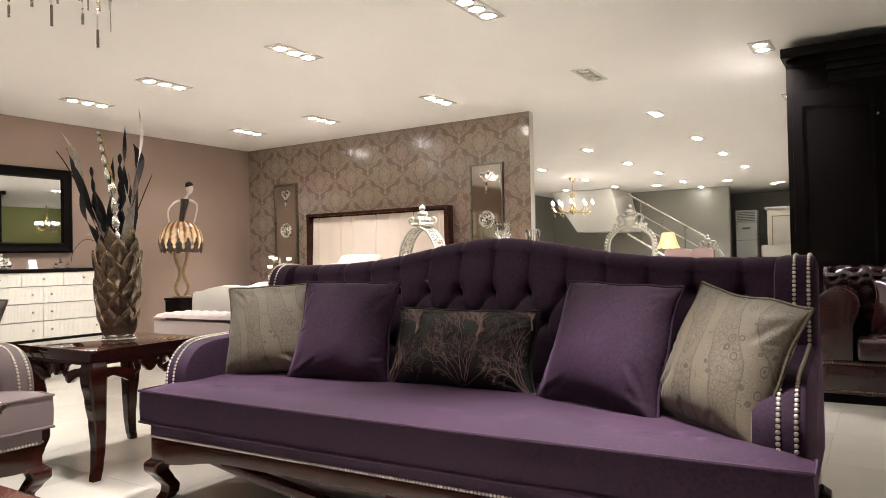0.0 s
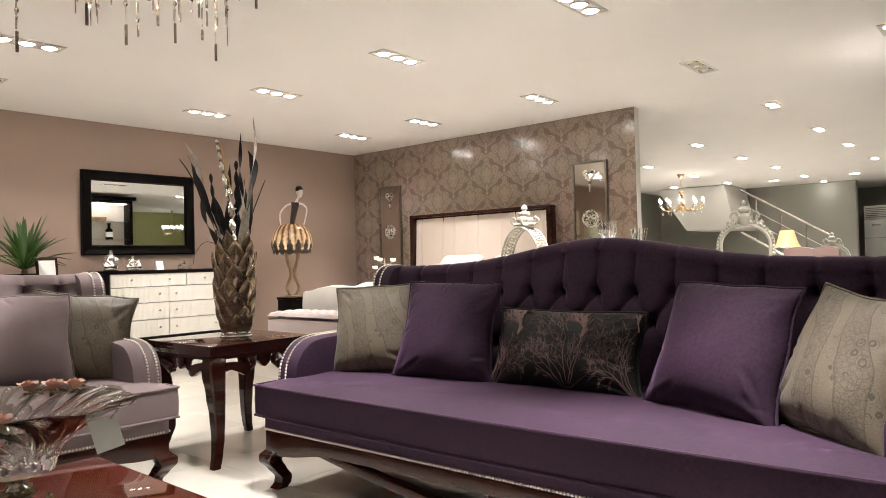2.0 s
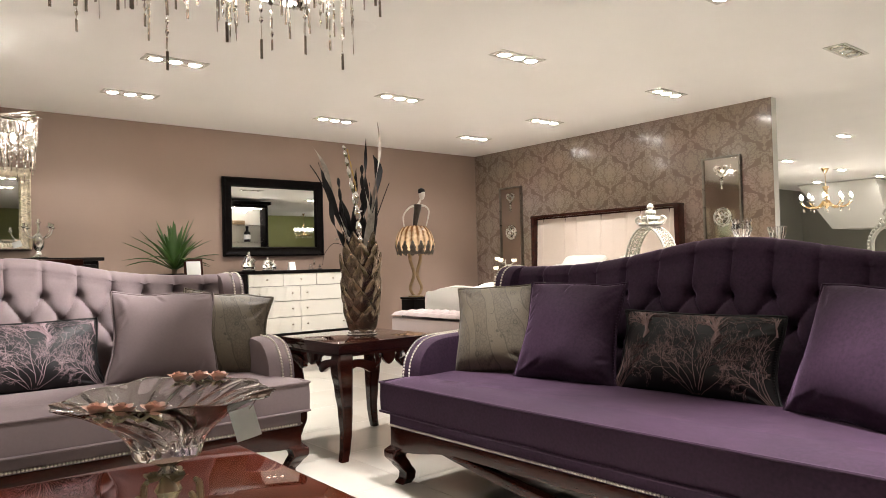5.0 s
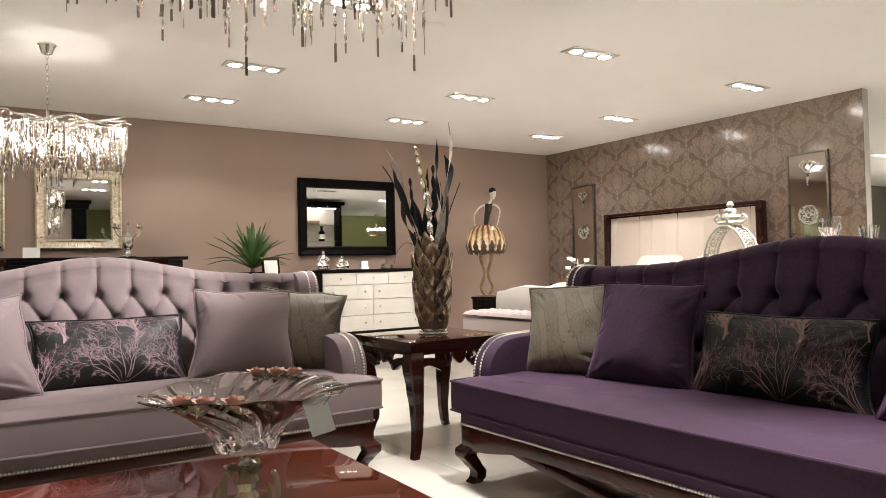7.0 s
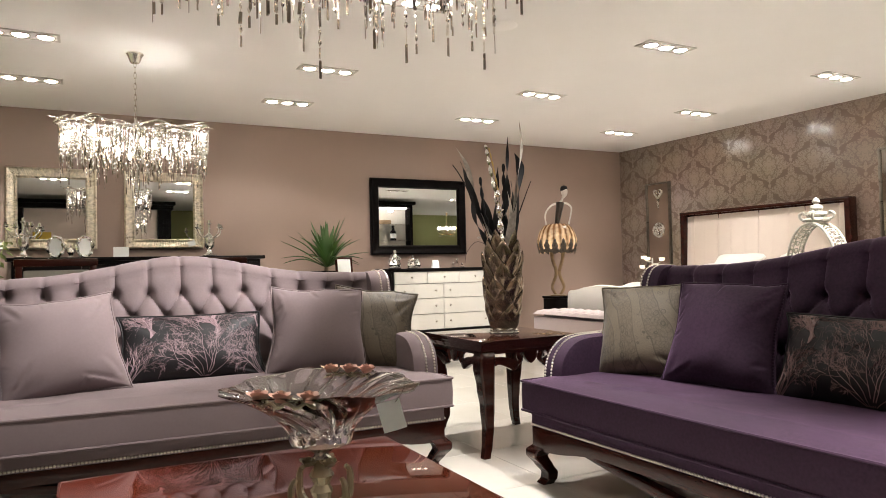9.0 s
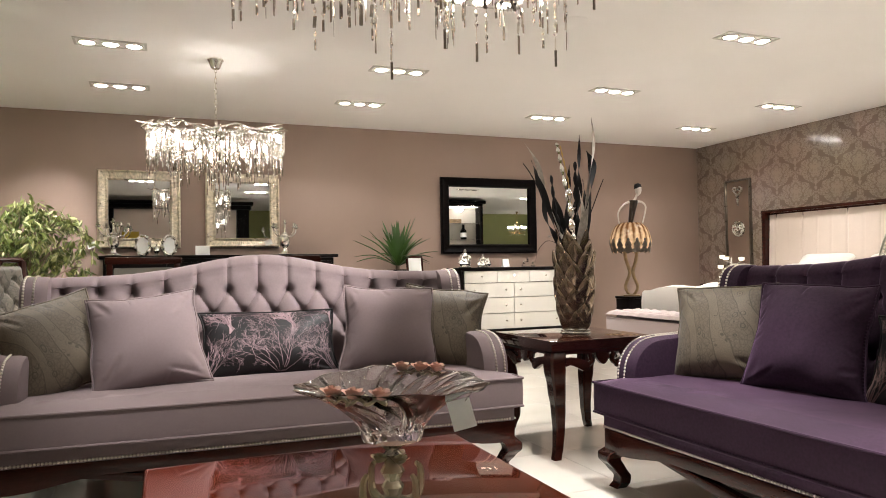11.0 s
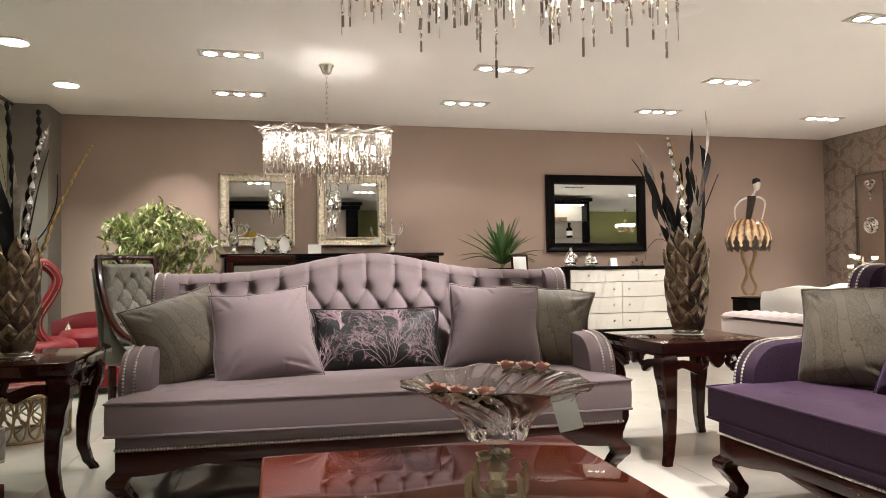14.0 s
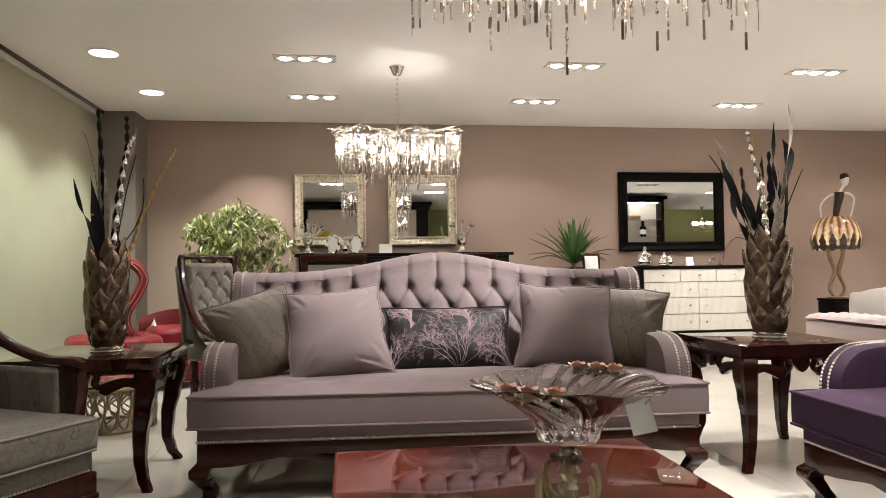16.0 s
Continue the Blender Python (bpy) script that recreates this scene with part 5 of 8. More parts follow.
def framed_mirror(name, y0, y1, z0, z1, border, wood, label, ribs=False, depth=0.05, tilt=0.0):
    yc, zc = (y0 + y1) / 2, (z0 + z1) / 2
    w, h = (y1 - y0) / 2, (z1 - z0) / 2
    ob = thing(name, pose(WALL_X + 0.004, yc, zc, 0, tilt, 0), label, "mirror", "wall mirrors")
    prof = [(0.0, 0.0), (0.0, depth * 0.8), (border * 0.14, depth), (border * 0.32, depth * 0.72), (border * 0.70, depth * 0.62), (border * 0.86, depth * 0.78), (border, depth * 0.30), (border, 0.0)]
    if ribs:
        prof = [tuple(p0[i] + (p1[i] - p0[i]) * f / 4 for i in (0, 1)) for p0, p1 in zip(prof, prof[1:]) for f in range(4)] + [prof[-1]]
    for k in range(4):
        bm = bmesh.new()
        a, b = (w, h) if k % 2 == 0 else (h, w)
        rows = []
        n = 170 if ribs else 1
        for i in range(n + 1):
            t = 2 * i / n - 1
            ring = []
            for q, d in prof:
                half = a - q
                rel = 0.0
                if ribs and 0 < i < n and 0.01 < q < border * 0.95 and d > 0.01:
                    rel = 0.0075 * noise.noise((t * half * 95, q * 95, k * 7.0))
                ring.append(bm.verts.new((d + rel, t * half, -(b - q))))
            rows.append(ring)
        for r0, r1 in zip(rows, rows[1:]):
            for j in range(len(prof) - 1):
                bm.faces.new((r0[j], r1[j], r1[j + 1], r0[j + 1]))
        bmesh.ops.recalc_face_normals(bm, faces=bm.faces[:])
        part("frame_side", bm, wood, ob, at=pose(0, 0, 0, 90 * k, 0, 0))
    part("mirror_glass", box(bmesh.new(), 0.006, 0.010, -w + border * 0.98, w - border * 0.98, -h + border * 0.98, h - border * 0.98), M_MIRROR, ob, "clear mirror glass", smooth=False)
    return ob


framed_mirror("wall_mirror", 3.23, 4.57, 1.165, 2.12, 0.115, M_BLACKWOOD, "wide wall mirror in a dark brown grooved wood frame", depth=0.055)
framed_mirror("wall_mirror", -0.61, 0.20, 1.255, 2.075, 0.105, M_GOLD, "square wall mirror in an embossed champagne-gilt frame", ribs=True, depth=0.05)
framed_mirror("wall_mirror", 0.455, 1.25, 1.255, 2.075, 0.105, M_GOLD, "square wall mirror in an embossed champagne-gilt frame", ribs=True, depth=0.05)


def figurine(at, label, seated):
    """A small cast group, kept plain: draped rounded masses on an oval foot."""
    bm = bmesh.new()
    lathe(bm, [(0.075, 0), (0.078, 0.012), (0.06, 0.02)], 18)
    lathe(bm, [(0.055, 0.018), (0.072, 0.05), (0.060, 0.09), (0.036, 0.12), (0.030, 0.135)], 14, waves=5, wave=0.12)
    lathe(bm, [(0.034, 0.115), (0.038, 0.145), (0.026, 0.175), (0.014, 0.185)], 12, (0.01, 0.0, 0))
    lathe(bm, [(0.010, 0.180), (0.021, 0.195), (0.020, 0.215), (0.008, 0.228)], 12, (0.012, 0.0, 0))
    if seated:
        lathe(bm, [(0.028, 0.02), (0.045, 0.06), (0.034, 0.10), (0.018, 0.13), (0.016, 0.155), (0.006, 0.165)], 12, (0.02, 0.075, 0))
    tube(bm, smooth_line([(0.02, 0.03, 0.15), (0.055, 0.055, 0.12), (0.06, 0.02, 0.10)], 5), 0.011, 7)
    tube(bm, smooth_line([(0.02, -0.03, 0.15), (0.05, -0.055, 0.11), (0.065, -0.03, 0.08)], 5), 0.011, 7)
    tube(bm, smooth_line([(-0.03, -0.07, 0.06), (-0.05, -0.02, 0.16), (-0.045, 0.04, 0.17), (-0.02, 0.075, 0.08)], 6), 0.009, 6)
    ob = flush("figurine", bm, M_SILVER)
    ob.matrix_basis = at
    return tagged(ob, label, "figurine", "silver figurines")


figurine(pose(-7.76, 3.42, TOP), "silver cast statuette on a dresser", False)
figurine(pose(-7.76, 3.66, TOP) @ Matrix.Diagonal((0.72, 0.9, 0.72, 1)), "small silver cast statuette of two figures", True)
M_PAPER = material("white_card", (0.80, 0.80, 0.77, 1), 0.5, vary=0.02, bump=0.0)
card = thing("price_card", pose(-7.72, 3.97, TOP, 0, 0, 8), "small white tented price card", "card")
part("front_leaf", box(bmesh.new(), 0.0, 0.002, -0.045, 0.045, 0, 0.10), M_PAPER, card, at=pose(0, 0, 0.0005, 0, -14, 0))
part("back_leaf", box(bmesh.new(), -0.002, 0.0, -0.045, 0.045, 0, 0.10), M_PAPER, card, at=pose(-0.048, 0, 0.0005, 0, 14, 0))
for i, (y, h) in enumerate(((4.22, 0.07), (4.29, 0.115), (4.35, 0.06))):
    flask = thing("flask", pose(-7.74 - 0.03 * (i % 2), y, TOP), "small clear glass perfume flask", "flask", "glass flasks")
    part("body", lathe(bmesh.new(), [(0.018, 0), (0.023, 0.004), (0.022, h * 0.55), (0.008, h * 0.66), (0.008, h * 0.75)], 16), M_GLASS, flask)
    part("stopper", lathe(bmesh.new(), [(0.006, h * 0.755), (0.013, h * 0.85), (0.012, h * 0.95), (0.004, h)], 12), M_SILVER, flask)


# ---- lamp with a skirt shade ----
def skirt_shade_material():
    """Overlapping shell petals: dark amber seams between pale panels, lit from within."""
    n = Nodes("capiz_shell_shade")
    b = n.bsdf
    co = n.add("ShaderNodeTexCoord")
    sep = n.add("ShaderNodeSeparateXYZ")
    n.link(co.outputs["Object"], sep.inputs[0])

    def calc(op, a, c=0.0):
        m = n.add("ShaderNodeMath")
        m.operation = op
        for i, v in enumerate((a, c)):
            if isinstance(v, (int, float)):
                m.inputs[i].default_value = v
            else:
                n.link(v, m.inputs[i])
        return m.outputs[0]
    seam = calc("ABSOLUTE", calc("SINE", calc("MULTIPLY", calc("ARCTAN2", sep.outputs[1], sep.outputs[0]), 9.0)))
    tex = n.add("ShaderNodeTexNoise", Scale=26.0, Detail=3.0)
    n.link(co.outputs["Object"], tex.inputs["Vector"])
    # The glow's fade towards the top is put into colour and emission.
    high = calc("MULTIPLY", calc("SUBTRACT", sep.outputs[2], 0.62), 1.6)
    tone = calc("SUBTRACT", calc("ADD", calc("MULTIPLY", seam, 0.50), calc("MULTIPLY", tex.outputs[0], 0.62)), high)
    ramp = n.add("ShaderNodeValToRGB")
    ramp.color_ramp.elements[0].position, ramp.color_ramp.elements[0].color = 0.1, (0.10, 0.042, 0.014, 1)
    ramp.color_ramp.elements[1].position, ramp.color_ramp.elements[1].color = 0.85, (0.66, 0.46, 0.27, 1)
    n.link(tone, ramp.inputs[0])
    n.link(ramp.outputs[0], b.inputs["Base Color"])
    n.link(ramp.outputs[0], b.inputs["Emission Color"])
    b.inputs["Emission Strength"].default_value = 0.85
    b.inputs["Roughness"].default_value = 0.2
    return n.mat


M_SHADE = skirt_shade_material()
M_BRONZE = material("aged_bronze", (0.30, 0.21, 0.12, 1), 0.35, metal=0.8, vary=0.3, scale=12, bump=0.04)
LAMP_AT = (-7.35, 5.555)
plinth = thing("plinth", pose(*LAMP_AT, 0), "black lacquered square plinth under a lamp", "plinth")
part("body", box(bmesh.new(), -0.14, 0.14, -0.14, 0.14, 0.0, 0.56, 0.006), M_BLACKWOOD, plinth)
part("cap", box(bmesh.new(), -0.15, 0.15, -0.15, 0.15, 0.561, 0.59, 0.005), M_BLACKWOOD, plinth)
fl = thing("table_lamp", pose(*LAMP_AT, 0.59, 0, 0, 52.7), "tall bronze lamp with a dancer's skirt as glowing shade", "lamp")
part("base", box(bmesh.new(), -0.10, 0.10, -0.10, 0.10, 0, 0.02, 0.004), M_BRONZE, fl)
for s in (-1, 1):
    bm = bmesh.new()
    pts = smooth_line([(s * 0.03, 0, 0.02), (s * 0.075, 0, 0.12), (s * 0.02, 0, 0.30), (s * 0.065, 0, 0.48), (s * 0.075, 0, 0.66)], 8)
    tube(bm, pts, [0.018 + 0.008 * i / len(pts) for i in range(len(pts))], 10)
    part("stem", bm, M_BRONZE, fl)


def skirt(u, v):
    a = 2 * math.pi * u
    r = 0.045 + 0.215 * math.sin(min(1, v * 1.02) * math.pi / 2) ** 0.62 - 0.03 * smoothstep(0.8, 1, v)
    r *= 1 + 0.035 * abs(math.sin(9 * a)) * (0.3 + 0.7 * v)
    z = 0.94 - 0.365 * (1 - math.cos(min(1, v) * math.pi / 2)) - 0.012 * smoothstep(0.85, 1, v) * (1 + math.cos(18 * a))
    return (r * math.cos(a), r * math.sin(a), z)


bm = bmesh.new()
sheet(bm, skirt, 90, 16, wrap_u=True)
shade = part("shade", bm, M_SHADE, fl, "pleated amber shell shade, lit from within")
M_LACE = material("dark_lace_bronze", (0.045, 0.032, 0.024, 1), 0.35, metal=0.4, vary=0.6, scale=60, grain=120, bump=0.1)
M_HEM = material("grey_bead_lace", (0.15, 0.12, 0.095, 1), 0.35, metal=0.4, vary=0.6, scale=50, grain=120, bump=0.1)
M_CASTPALE = material("pale_silvered_cast", (0.60, 0.55, 0.49, 1), 0.3, metal=0.35, vary=0.1, bump=0.0)
for k in range(15):
    bm = bmesh.new()

    def point(u, v, k=k):
        """A lace leaf that stands up from the hem."""
        wide = 0.034 * (1 - v) ** 0.7 * (1 + 0.25 * math.sin(v * 16))
        p = Vector(skirt((k + (u - 0.5) * 2 * wide * 15) / 15, 1.0 - 0.30 * v))
        return (p.x * 1.02, p.y * 1.02, p.z - 0.012 * (1 - v) * math.cos((u - 0.5) * 3))
    sheet(bm, point, 4, 7)
    bmesh.ops.solidify(bm, geom=bm.faces[:], thickness=0.003)
    part("hem", bm, M_HEM, shade, "dark lace leaf of the scalloped hem")
fig = bmesh.new()


def paint_from(bm, start, index):
    bm.faces.ensure_lookup_table()
    for f in bm.faces[start:]:
        f.material_index = index


tube(fig, smooth_line([(0.0, 0, 0.90), (0.01, 0, 0.97), (0.03, 0, 1.08), (0.045, 0, 1.16), (0.05, 0, 1.215)], 5), [0.050 - 0.004 * i if i < 4 else 0.036 + 0.0022 * i for i in range(21)], 12, flat=0.7)
paint_from(fig, 0, 0)
start = len(fig.faces)
tube(fig, smooth_line([(0.05, 0, 1.20), (0.075, 0, 1.25), (0.10, 0, 1.31)], 4), [0.036, 0.026, 0.019, 0.016, 0.015, 0.015, 0.015, 0.016, 0.016], 9)
lathe(fig, [(0.006, 1.275), (0.030, 1.30), (0.042, 1.34), (0.041, 1.38), (0.026, 1.41), (0.004, 1.42)], 14, (0.108, 0, 0))
for pts in ([(0.01, 0, 1.205), (-0.07, -0.01, 1.17), (-0.142, 0, 1.07), (-0.135, 0, 0.92)], [(0.09, 0, 1.205), (0.15, -0.01, 1.19), (0.195, 0, 1.12), (0.155, 0, 0.93)]):
    line = smooth_line(pts, 6)
    tube(fig, line, [0.015 - 0.007 * i / len(line) for i in range(len(line))], 8)
paint_from(fig, start, 1)
start = len(fig.faces)
lathe(fig, [(0.044, 1.365), (0.048, 1.39), (0.040, 1.42), (0.004, 1.437)], 14, (0.103, 0.004, 0))
paint_from(fig, start, 2)
part("figure", fig, [M_LACE, M_CASTPALE, M_DARKLEAF], fl, "plain cast dancer figure with a dark lace bodice")
lamp("POINT", "shade_lamp", (LAMP_AT[0], LAMP_AT[1], 1.33), 1.2, radius=0.05)


# ---- bed ----
bed = thing("bed", pose(-5.57, 7.24, 0), "double bed with cream channelled headboard in a dark frame", "bed")
part("base", box(bmesh.new(), -0.98, 0.98, -2.16, -0.14, 0.06, 0.34, 0.02), M_CREAM, bed)
part("mattress", box(bmesh.new(), -0.95, 0.95, -2.12, -0.16, 0.34, 0.705, 0.12, 5), M_WHITE_CLOTH, bed)


def channel(u, v):
    x = (2 * u - 1) * 1.085
    flare = 1.0
    groove = 0.009 * math.exp(-((((x / 1.085 * 5.5) + 0.5) % 1 - 0.5) / 0.03) ** 2)
    return (x * flare, -0.10 - 0.02 * (1 - v) + groove + 0.04 * v, 0.40 + 1.19 * v)


bm = bmesh.new()
sheet(bm, channel, 150, 10)
part("headboard_pad", bm, M_CREAM, bed, "cream cloth with vertical channels")
part("headboard_back", box(bmesh.new(), -1.10, 1.10, -0.055, 0.03, 0.0, 1.62, 0.01), M_WOOD, bed)
for s in (-1, 1):
    pts = [(s * 1.13, 0.0, 0), (s * 1.125, 0.45, 0), (s * 1.10, 0.9, 0), (s * 1.09, 1.35, 0), (s * 1.09, 1.63, 0)]
    l = smooth_line(pts, 6)
    outline = [(p.x, p.y) for p in l] + [(p.x + s * 0.055, p.y) for p in reversed(l)]
    part("headboard_post", slab(bmesh.new(), outline, 0.13, pose(0, -0.075, 0), 0.006), M_WOOD, bed)
part("headboard_rail", box(bmesh.new(), -1.145, 1.145, -0.145, -0.005, 1.607, 1.645, 0.008), M_WOOD, bed, "dark polished top rail")


def blanket(u, v):
    x = (2 * u - 1) * 1.35
    y = -2.14 + 1.25 * max(0, v - 0.2) / 0.8
    foot = max(0, 0.2 - v) / 0.2
    over = max(0, abs(x) - 0.97)
    z = 0.750 - 0.26 * foot - 0.02 * math.exp(-v * 12) - over * 1.15 - 0.07 * smoothstep(0.60, 0.97, abs(x)) + 0.030 * noise.noise((x * 2.5, y * 3.5, 1)) + 0.012 * math.sin(y * 13 + x * 7) + 0.010 * noise.noise((x * 9, y * 7, 4))
    xx = math.copysign(min(abs(x), 0.985 + 0.04 * math.sin(y * 9) * min(1, over * 4)), x)
    return (xx, y - 0.02 * math.sin(math.pi * foot) - 0.012 * foot * math.sin(x * 9), max(0.17, z))


bm = bmesh.new()
sheet(bm, blanket, 60, 30)
bmesh.ops.solidify(bm, geom=bm.faces[:], thickness=-0.02)
bl = tagged(flush("blanket", bm, M_WHITE_CLOTH), "rumpled cream-white blanket spread over the bed", "blanket")
bl.matrix_basis = pose(-5.57, 7.24, 0)
for i, (x, y, z, lean) in enumerate(((-0.50, -0.46, 0.735, 60), (0.45, -0.46, 0.735, 58), (-0.25, -0.36, 0.775, 46), (0.62, -0.36, 0.775, 48))):
    pillow(pose(-5.57 + x, 7.24 + y, z), 0, lean, 0, 0.72, 0.46, 0.18, M_WHITE_CLOTH, "white bed pillow propped against the headboard", 40 + i, group="bed pillows")

bench = thing("bed_bench", pose(-5.52, 4.69, 0), "pale pink satin bench with a tufted top", "bench")
part("body", box(bmesh.new(), -0.84, 0.84, -0.23, 0.23, 0.06, 0.435, 0.012), M_PINK, bench)
for x in (-0.78, 0.78):
    for y in (-0.18, 0.18):
        part("leg", box(bmesh.new(), x - 0.025, x + 0.025, y - 0.025, y + 0.025, 0.0, 0.06, 0.004), M_BLACKWOOD, bench)


def bench_top(u, v):
    x, y = (2 * u - 1) * 0.85, (2 * v - 1) * 0.24
    e = min(1, (0.86 - abs(x)) / 0.05) * min(1, (0.25 - abs(y)) / 0.05)
    inner = max(0, min(1, (0.85 - abs(x)) / 0.10)) * max(0, min(1, (0.24 - abs(y)) / 0.10))
    d = 0.5 * (math.cos(x * 2 * math.pi / 0.14) * math.cos(y * 2 * math.pi / 0.14) + 1)
    return (x, y, 0.44 + 0.055 * max(0, e) ** 0.5 + 0.022 * (1 - abs(d)) * inner)


bm = bmesh.new()
sheet(bm, bench_top, 130, 40)
part("seat_pad", bm, M_PINK, bench, "tufted satin top")


# ---- art panels on the damask wall ----
M_SMOKE = mirror("smoked_mirror", (0.52, 0.48, 0.43, 1), 0.05)
M_PEWTER = material("dark_pewter", (0.20, 0.175, 0.145, 1), 0.3, metal=0.9, vary=0.2, scale=20, bump=0.02)
M_ORN = material("silver_relief", (0.62, 0.59, 0.54, 1), 0.28, metal=1.0, vary=0.2, scale=20, bump=0.05)


def art_panel(x0, x1, label):
    xc = (x0 + x1) / 2
    w = (x1 - x0) / 2
    ob = thing("wall_panel", pose(xc, DAMASK_Y - 0.002, 1.50), label, "wall art", "mirror panels")
    part("panel", box(bmesh.new(), -w + 0.02, w - 0.02, -0.022, -0.012, -0.60, 0.60), M_SMOKE, ob, "smoked antique mirror", smooth=False)
    for x, y0, y1, z0, z1 in ((-w, 0, 0, -0.62, 0.62), (w - 0.022, 0, 0, -0.62, 0.62)):
        part("frame_bar", box(bmesh.new(), x, x + 0.022, -0.04, 0, z0, z1, 0.004), M_PEWTER, ob)
    for z in (-0.62, 0.598):
        part("frame_bar", box(bmesh.new(), -w + 0.022, w - 0.022, -0.04, 0, z, z + 0.022, 0.004), M_PEWTER, ob)
    # rosette: rings and beads
    bm = bmesh.new()
    for r, t in ((0.095, 0.012), (0.070, 0.006), (0.028, 0.010)):
        tube(bm, [(r * math.cos(2 * math.pi * k / 32), -0.026, r * math.sin(2 * math.pi * k / 32)) for k in range(32)], t, 7, closed=True)
    for k in range(8):
        a = 2 * math.pi * k / 8
        tube(bm, [(0.03 * math.cos(a), -0.028, 0.03 * math.sin(a)), (0.05 * math.cos(a + 0.1), -0.034, 0.05 * math.sin(a + 0.1)), (0.066 * math.cos(a), -0.026, 0.066 * math.sin(a))], [0.006, 0.012, 0.004], 6)
    for k in range(24):
        a = 2 * math.pi * k / 24
        tube(bm, [(0.088 * math.cos(a), -0.036, 0.088 * math.sin(a)), (0.104 * math.cos(a), -0.036, 0.104 * math.sin(a))], 0.005, 5)
    part("rosette", bm, M_ORN, ob, "round silver rosette", at=pose(0, 0, -0.05))
    bm = bmesh.new()
    for s in (-1, 1):
        tube(bm, smooth_line([(0, -0.026, -0.02), (s * 0.05, -0.03, 0.03), (s * 0.075, -0.03, 0.07), (s * 0.04, -0.03, 0.095), (s * 0.02, -0.028, 0.06), (s * 0.05, -0.028, 0.045)], 6), 0.011, 7)
    for k in range(6):
        lathe(bm, [(0.004, -0.012), (0.024 - 0.003 * k, 0), (0.004, 0.012)], 9, (0, -0.027, -0.03 - 0.024 * k))
    part("plume", bm, M_ORN, ob, "silver scroll ornament", at=pose(0, 0, 0.42))
    return ob


art_panel(-7.50, -7.05, "narrow smoked mirror panel with silver relief ornaments")
art_panel(-4.21, -3.76, "narrow smoked mirror panel with silver relief ornaments")


# ---- chandeliers of metal twigs and hanging plates ----
M_PLATE = material("smoky_mirror_plate", (0.80, 0.75, 0.70, 1), 0.12, metal=1.0, vary=0.25, scale=40, bump=0.0)
M_PLATE_DARK = material("dark_bronze_plate", (0.34, 0.29, 0.24, 1), 0.25, metal=0.9, vary=0.25, scale=40, bump=0.0)
M_BEAD = material("bright_faceted_bead", (0.92, 0.90, 0.86, 1), 0.05, metal=1.0, vary=0.05, bump=0.0)
M_FILAMENT = glow("lit_capsule_bulb", (1.0, 0.95, 0.87, 1), 60.0)


def strand_mesh(kind, length, seed):
    """A hanging strand: wire, flat plates and faceted beads, from z = 0 down."""
    rnd = random.Random(seed)
    bm = bmesh.new()
    z = 0.0
    idx = []
    while z > -length + 0.02:
        l = rnd.uniform(0.03, 0.07)
        w = rnd.uniform(0.003, 0.006)
        start = len(bm.faces)
        tilt = rnd.uniform(-0.10, 0.10)
        if kind == "plate" or (kind == "mixed" and rnd.random() < 0.45):
            c = bmesh.new()
            box(c, -w, w, -0.0008, 0.0008, -l, 0)
            bmesh.ops.transform(c, matrix=pose(0, 0, z, 0, math.degrees(tilt), rnd.uniform(0, 180)), verts=c.verts[:])
            merge(bm, c)
            mat = 0 if rnd.random() < 0.68 else 1
        else:
            r = rnd.uniform(0.004, 0.0065)
            l = rnd.uniform(0.018, 0.03)
            lathe(bm, [(0.0006, -l), (r, -l * 0.62), (r * 0.9, -l * 0.35), (0.0006, 0)], 6, (0, 0, z))
            mat = 2
        bm.faces.ensure_lookup_table()
        for f in bm.faces[start:]:
            f.material_index = mat
        z -= l + rnd.uniform(0.002, 0.010)
    start = len(bm.faces)
    tube(bm, [(0, 0, 0), (0, 0, z)], 0.0007, 4)
    bm.faces.ensure_lookup_table()
    for f in bm.faces[start:]:
        f.material_index = 3
    if kind != "bead":
        start = len(bm.faces)
        c = bmesh.new()
        l = rnd.uniform(0.03, 0.062)
        box(c, -0.0040, 0.0040, -0.0010, 0.0010, -l, 0, 0.001)
        bmesh.ops.transform(c, matrix=pose(0, 0, z, 0, 0, rnd.uniform(0, 180)), verts=c.verts[:])
        merge(bm, c)
        bm.faces.ensure_lookup_table()
        for f in bm.faces[start:]:
            f.material_index = 1
    return bm


STRAND_MATS = [M_PLATE, M_PLATE_DARK, M_BEAD, M_STEEL]
KINDS = [("plate", 0.22), ("mixed", 0.26), ("bead", 0.18), ("mixed", 0.20), ("plate", 0.30), ("mixed", 0.32), ("bead", 0.25), ("plate", 0.16), ("mixed", 0.36), ("bead", 0.30)]
strand_data = {}


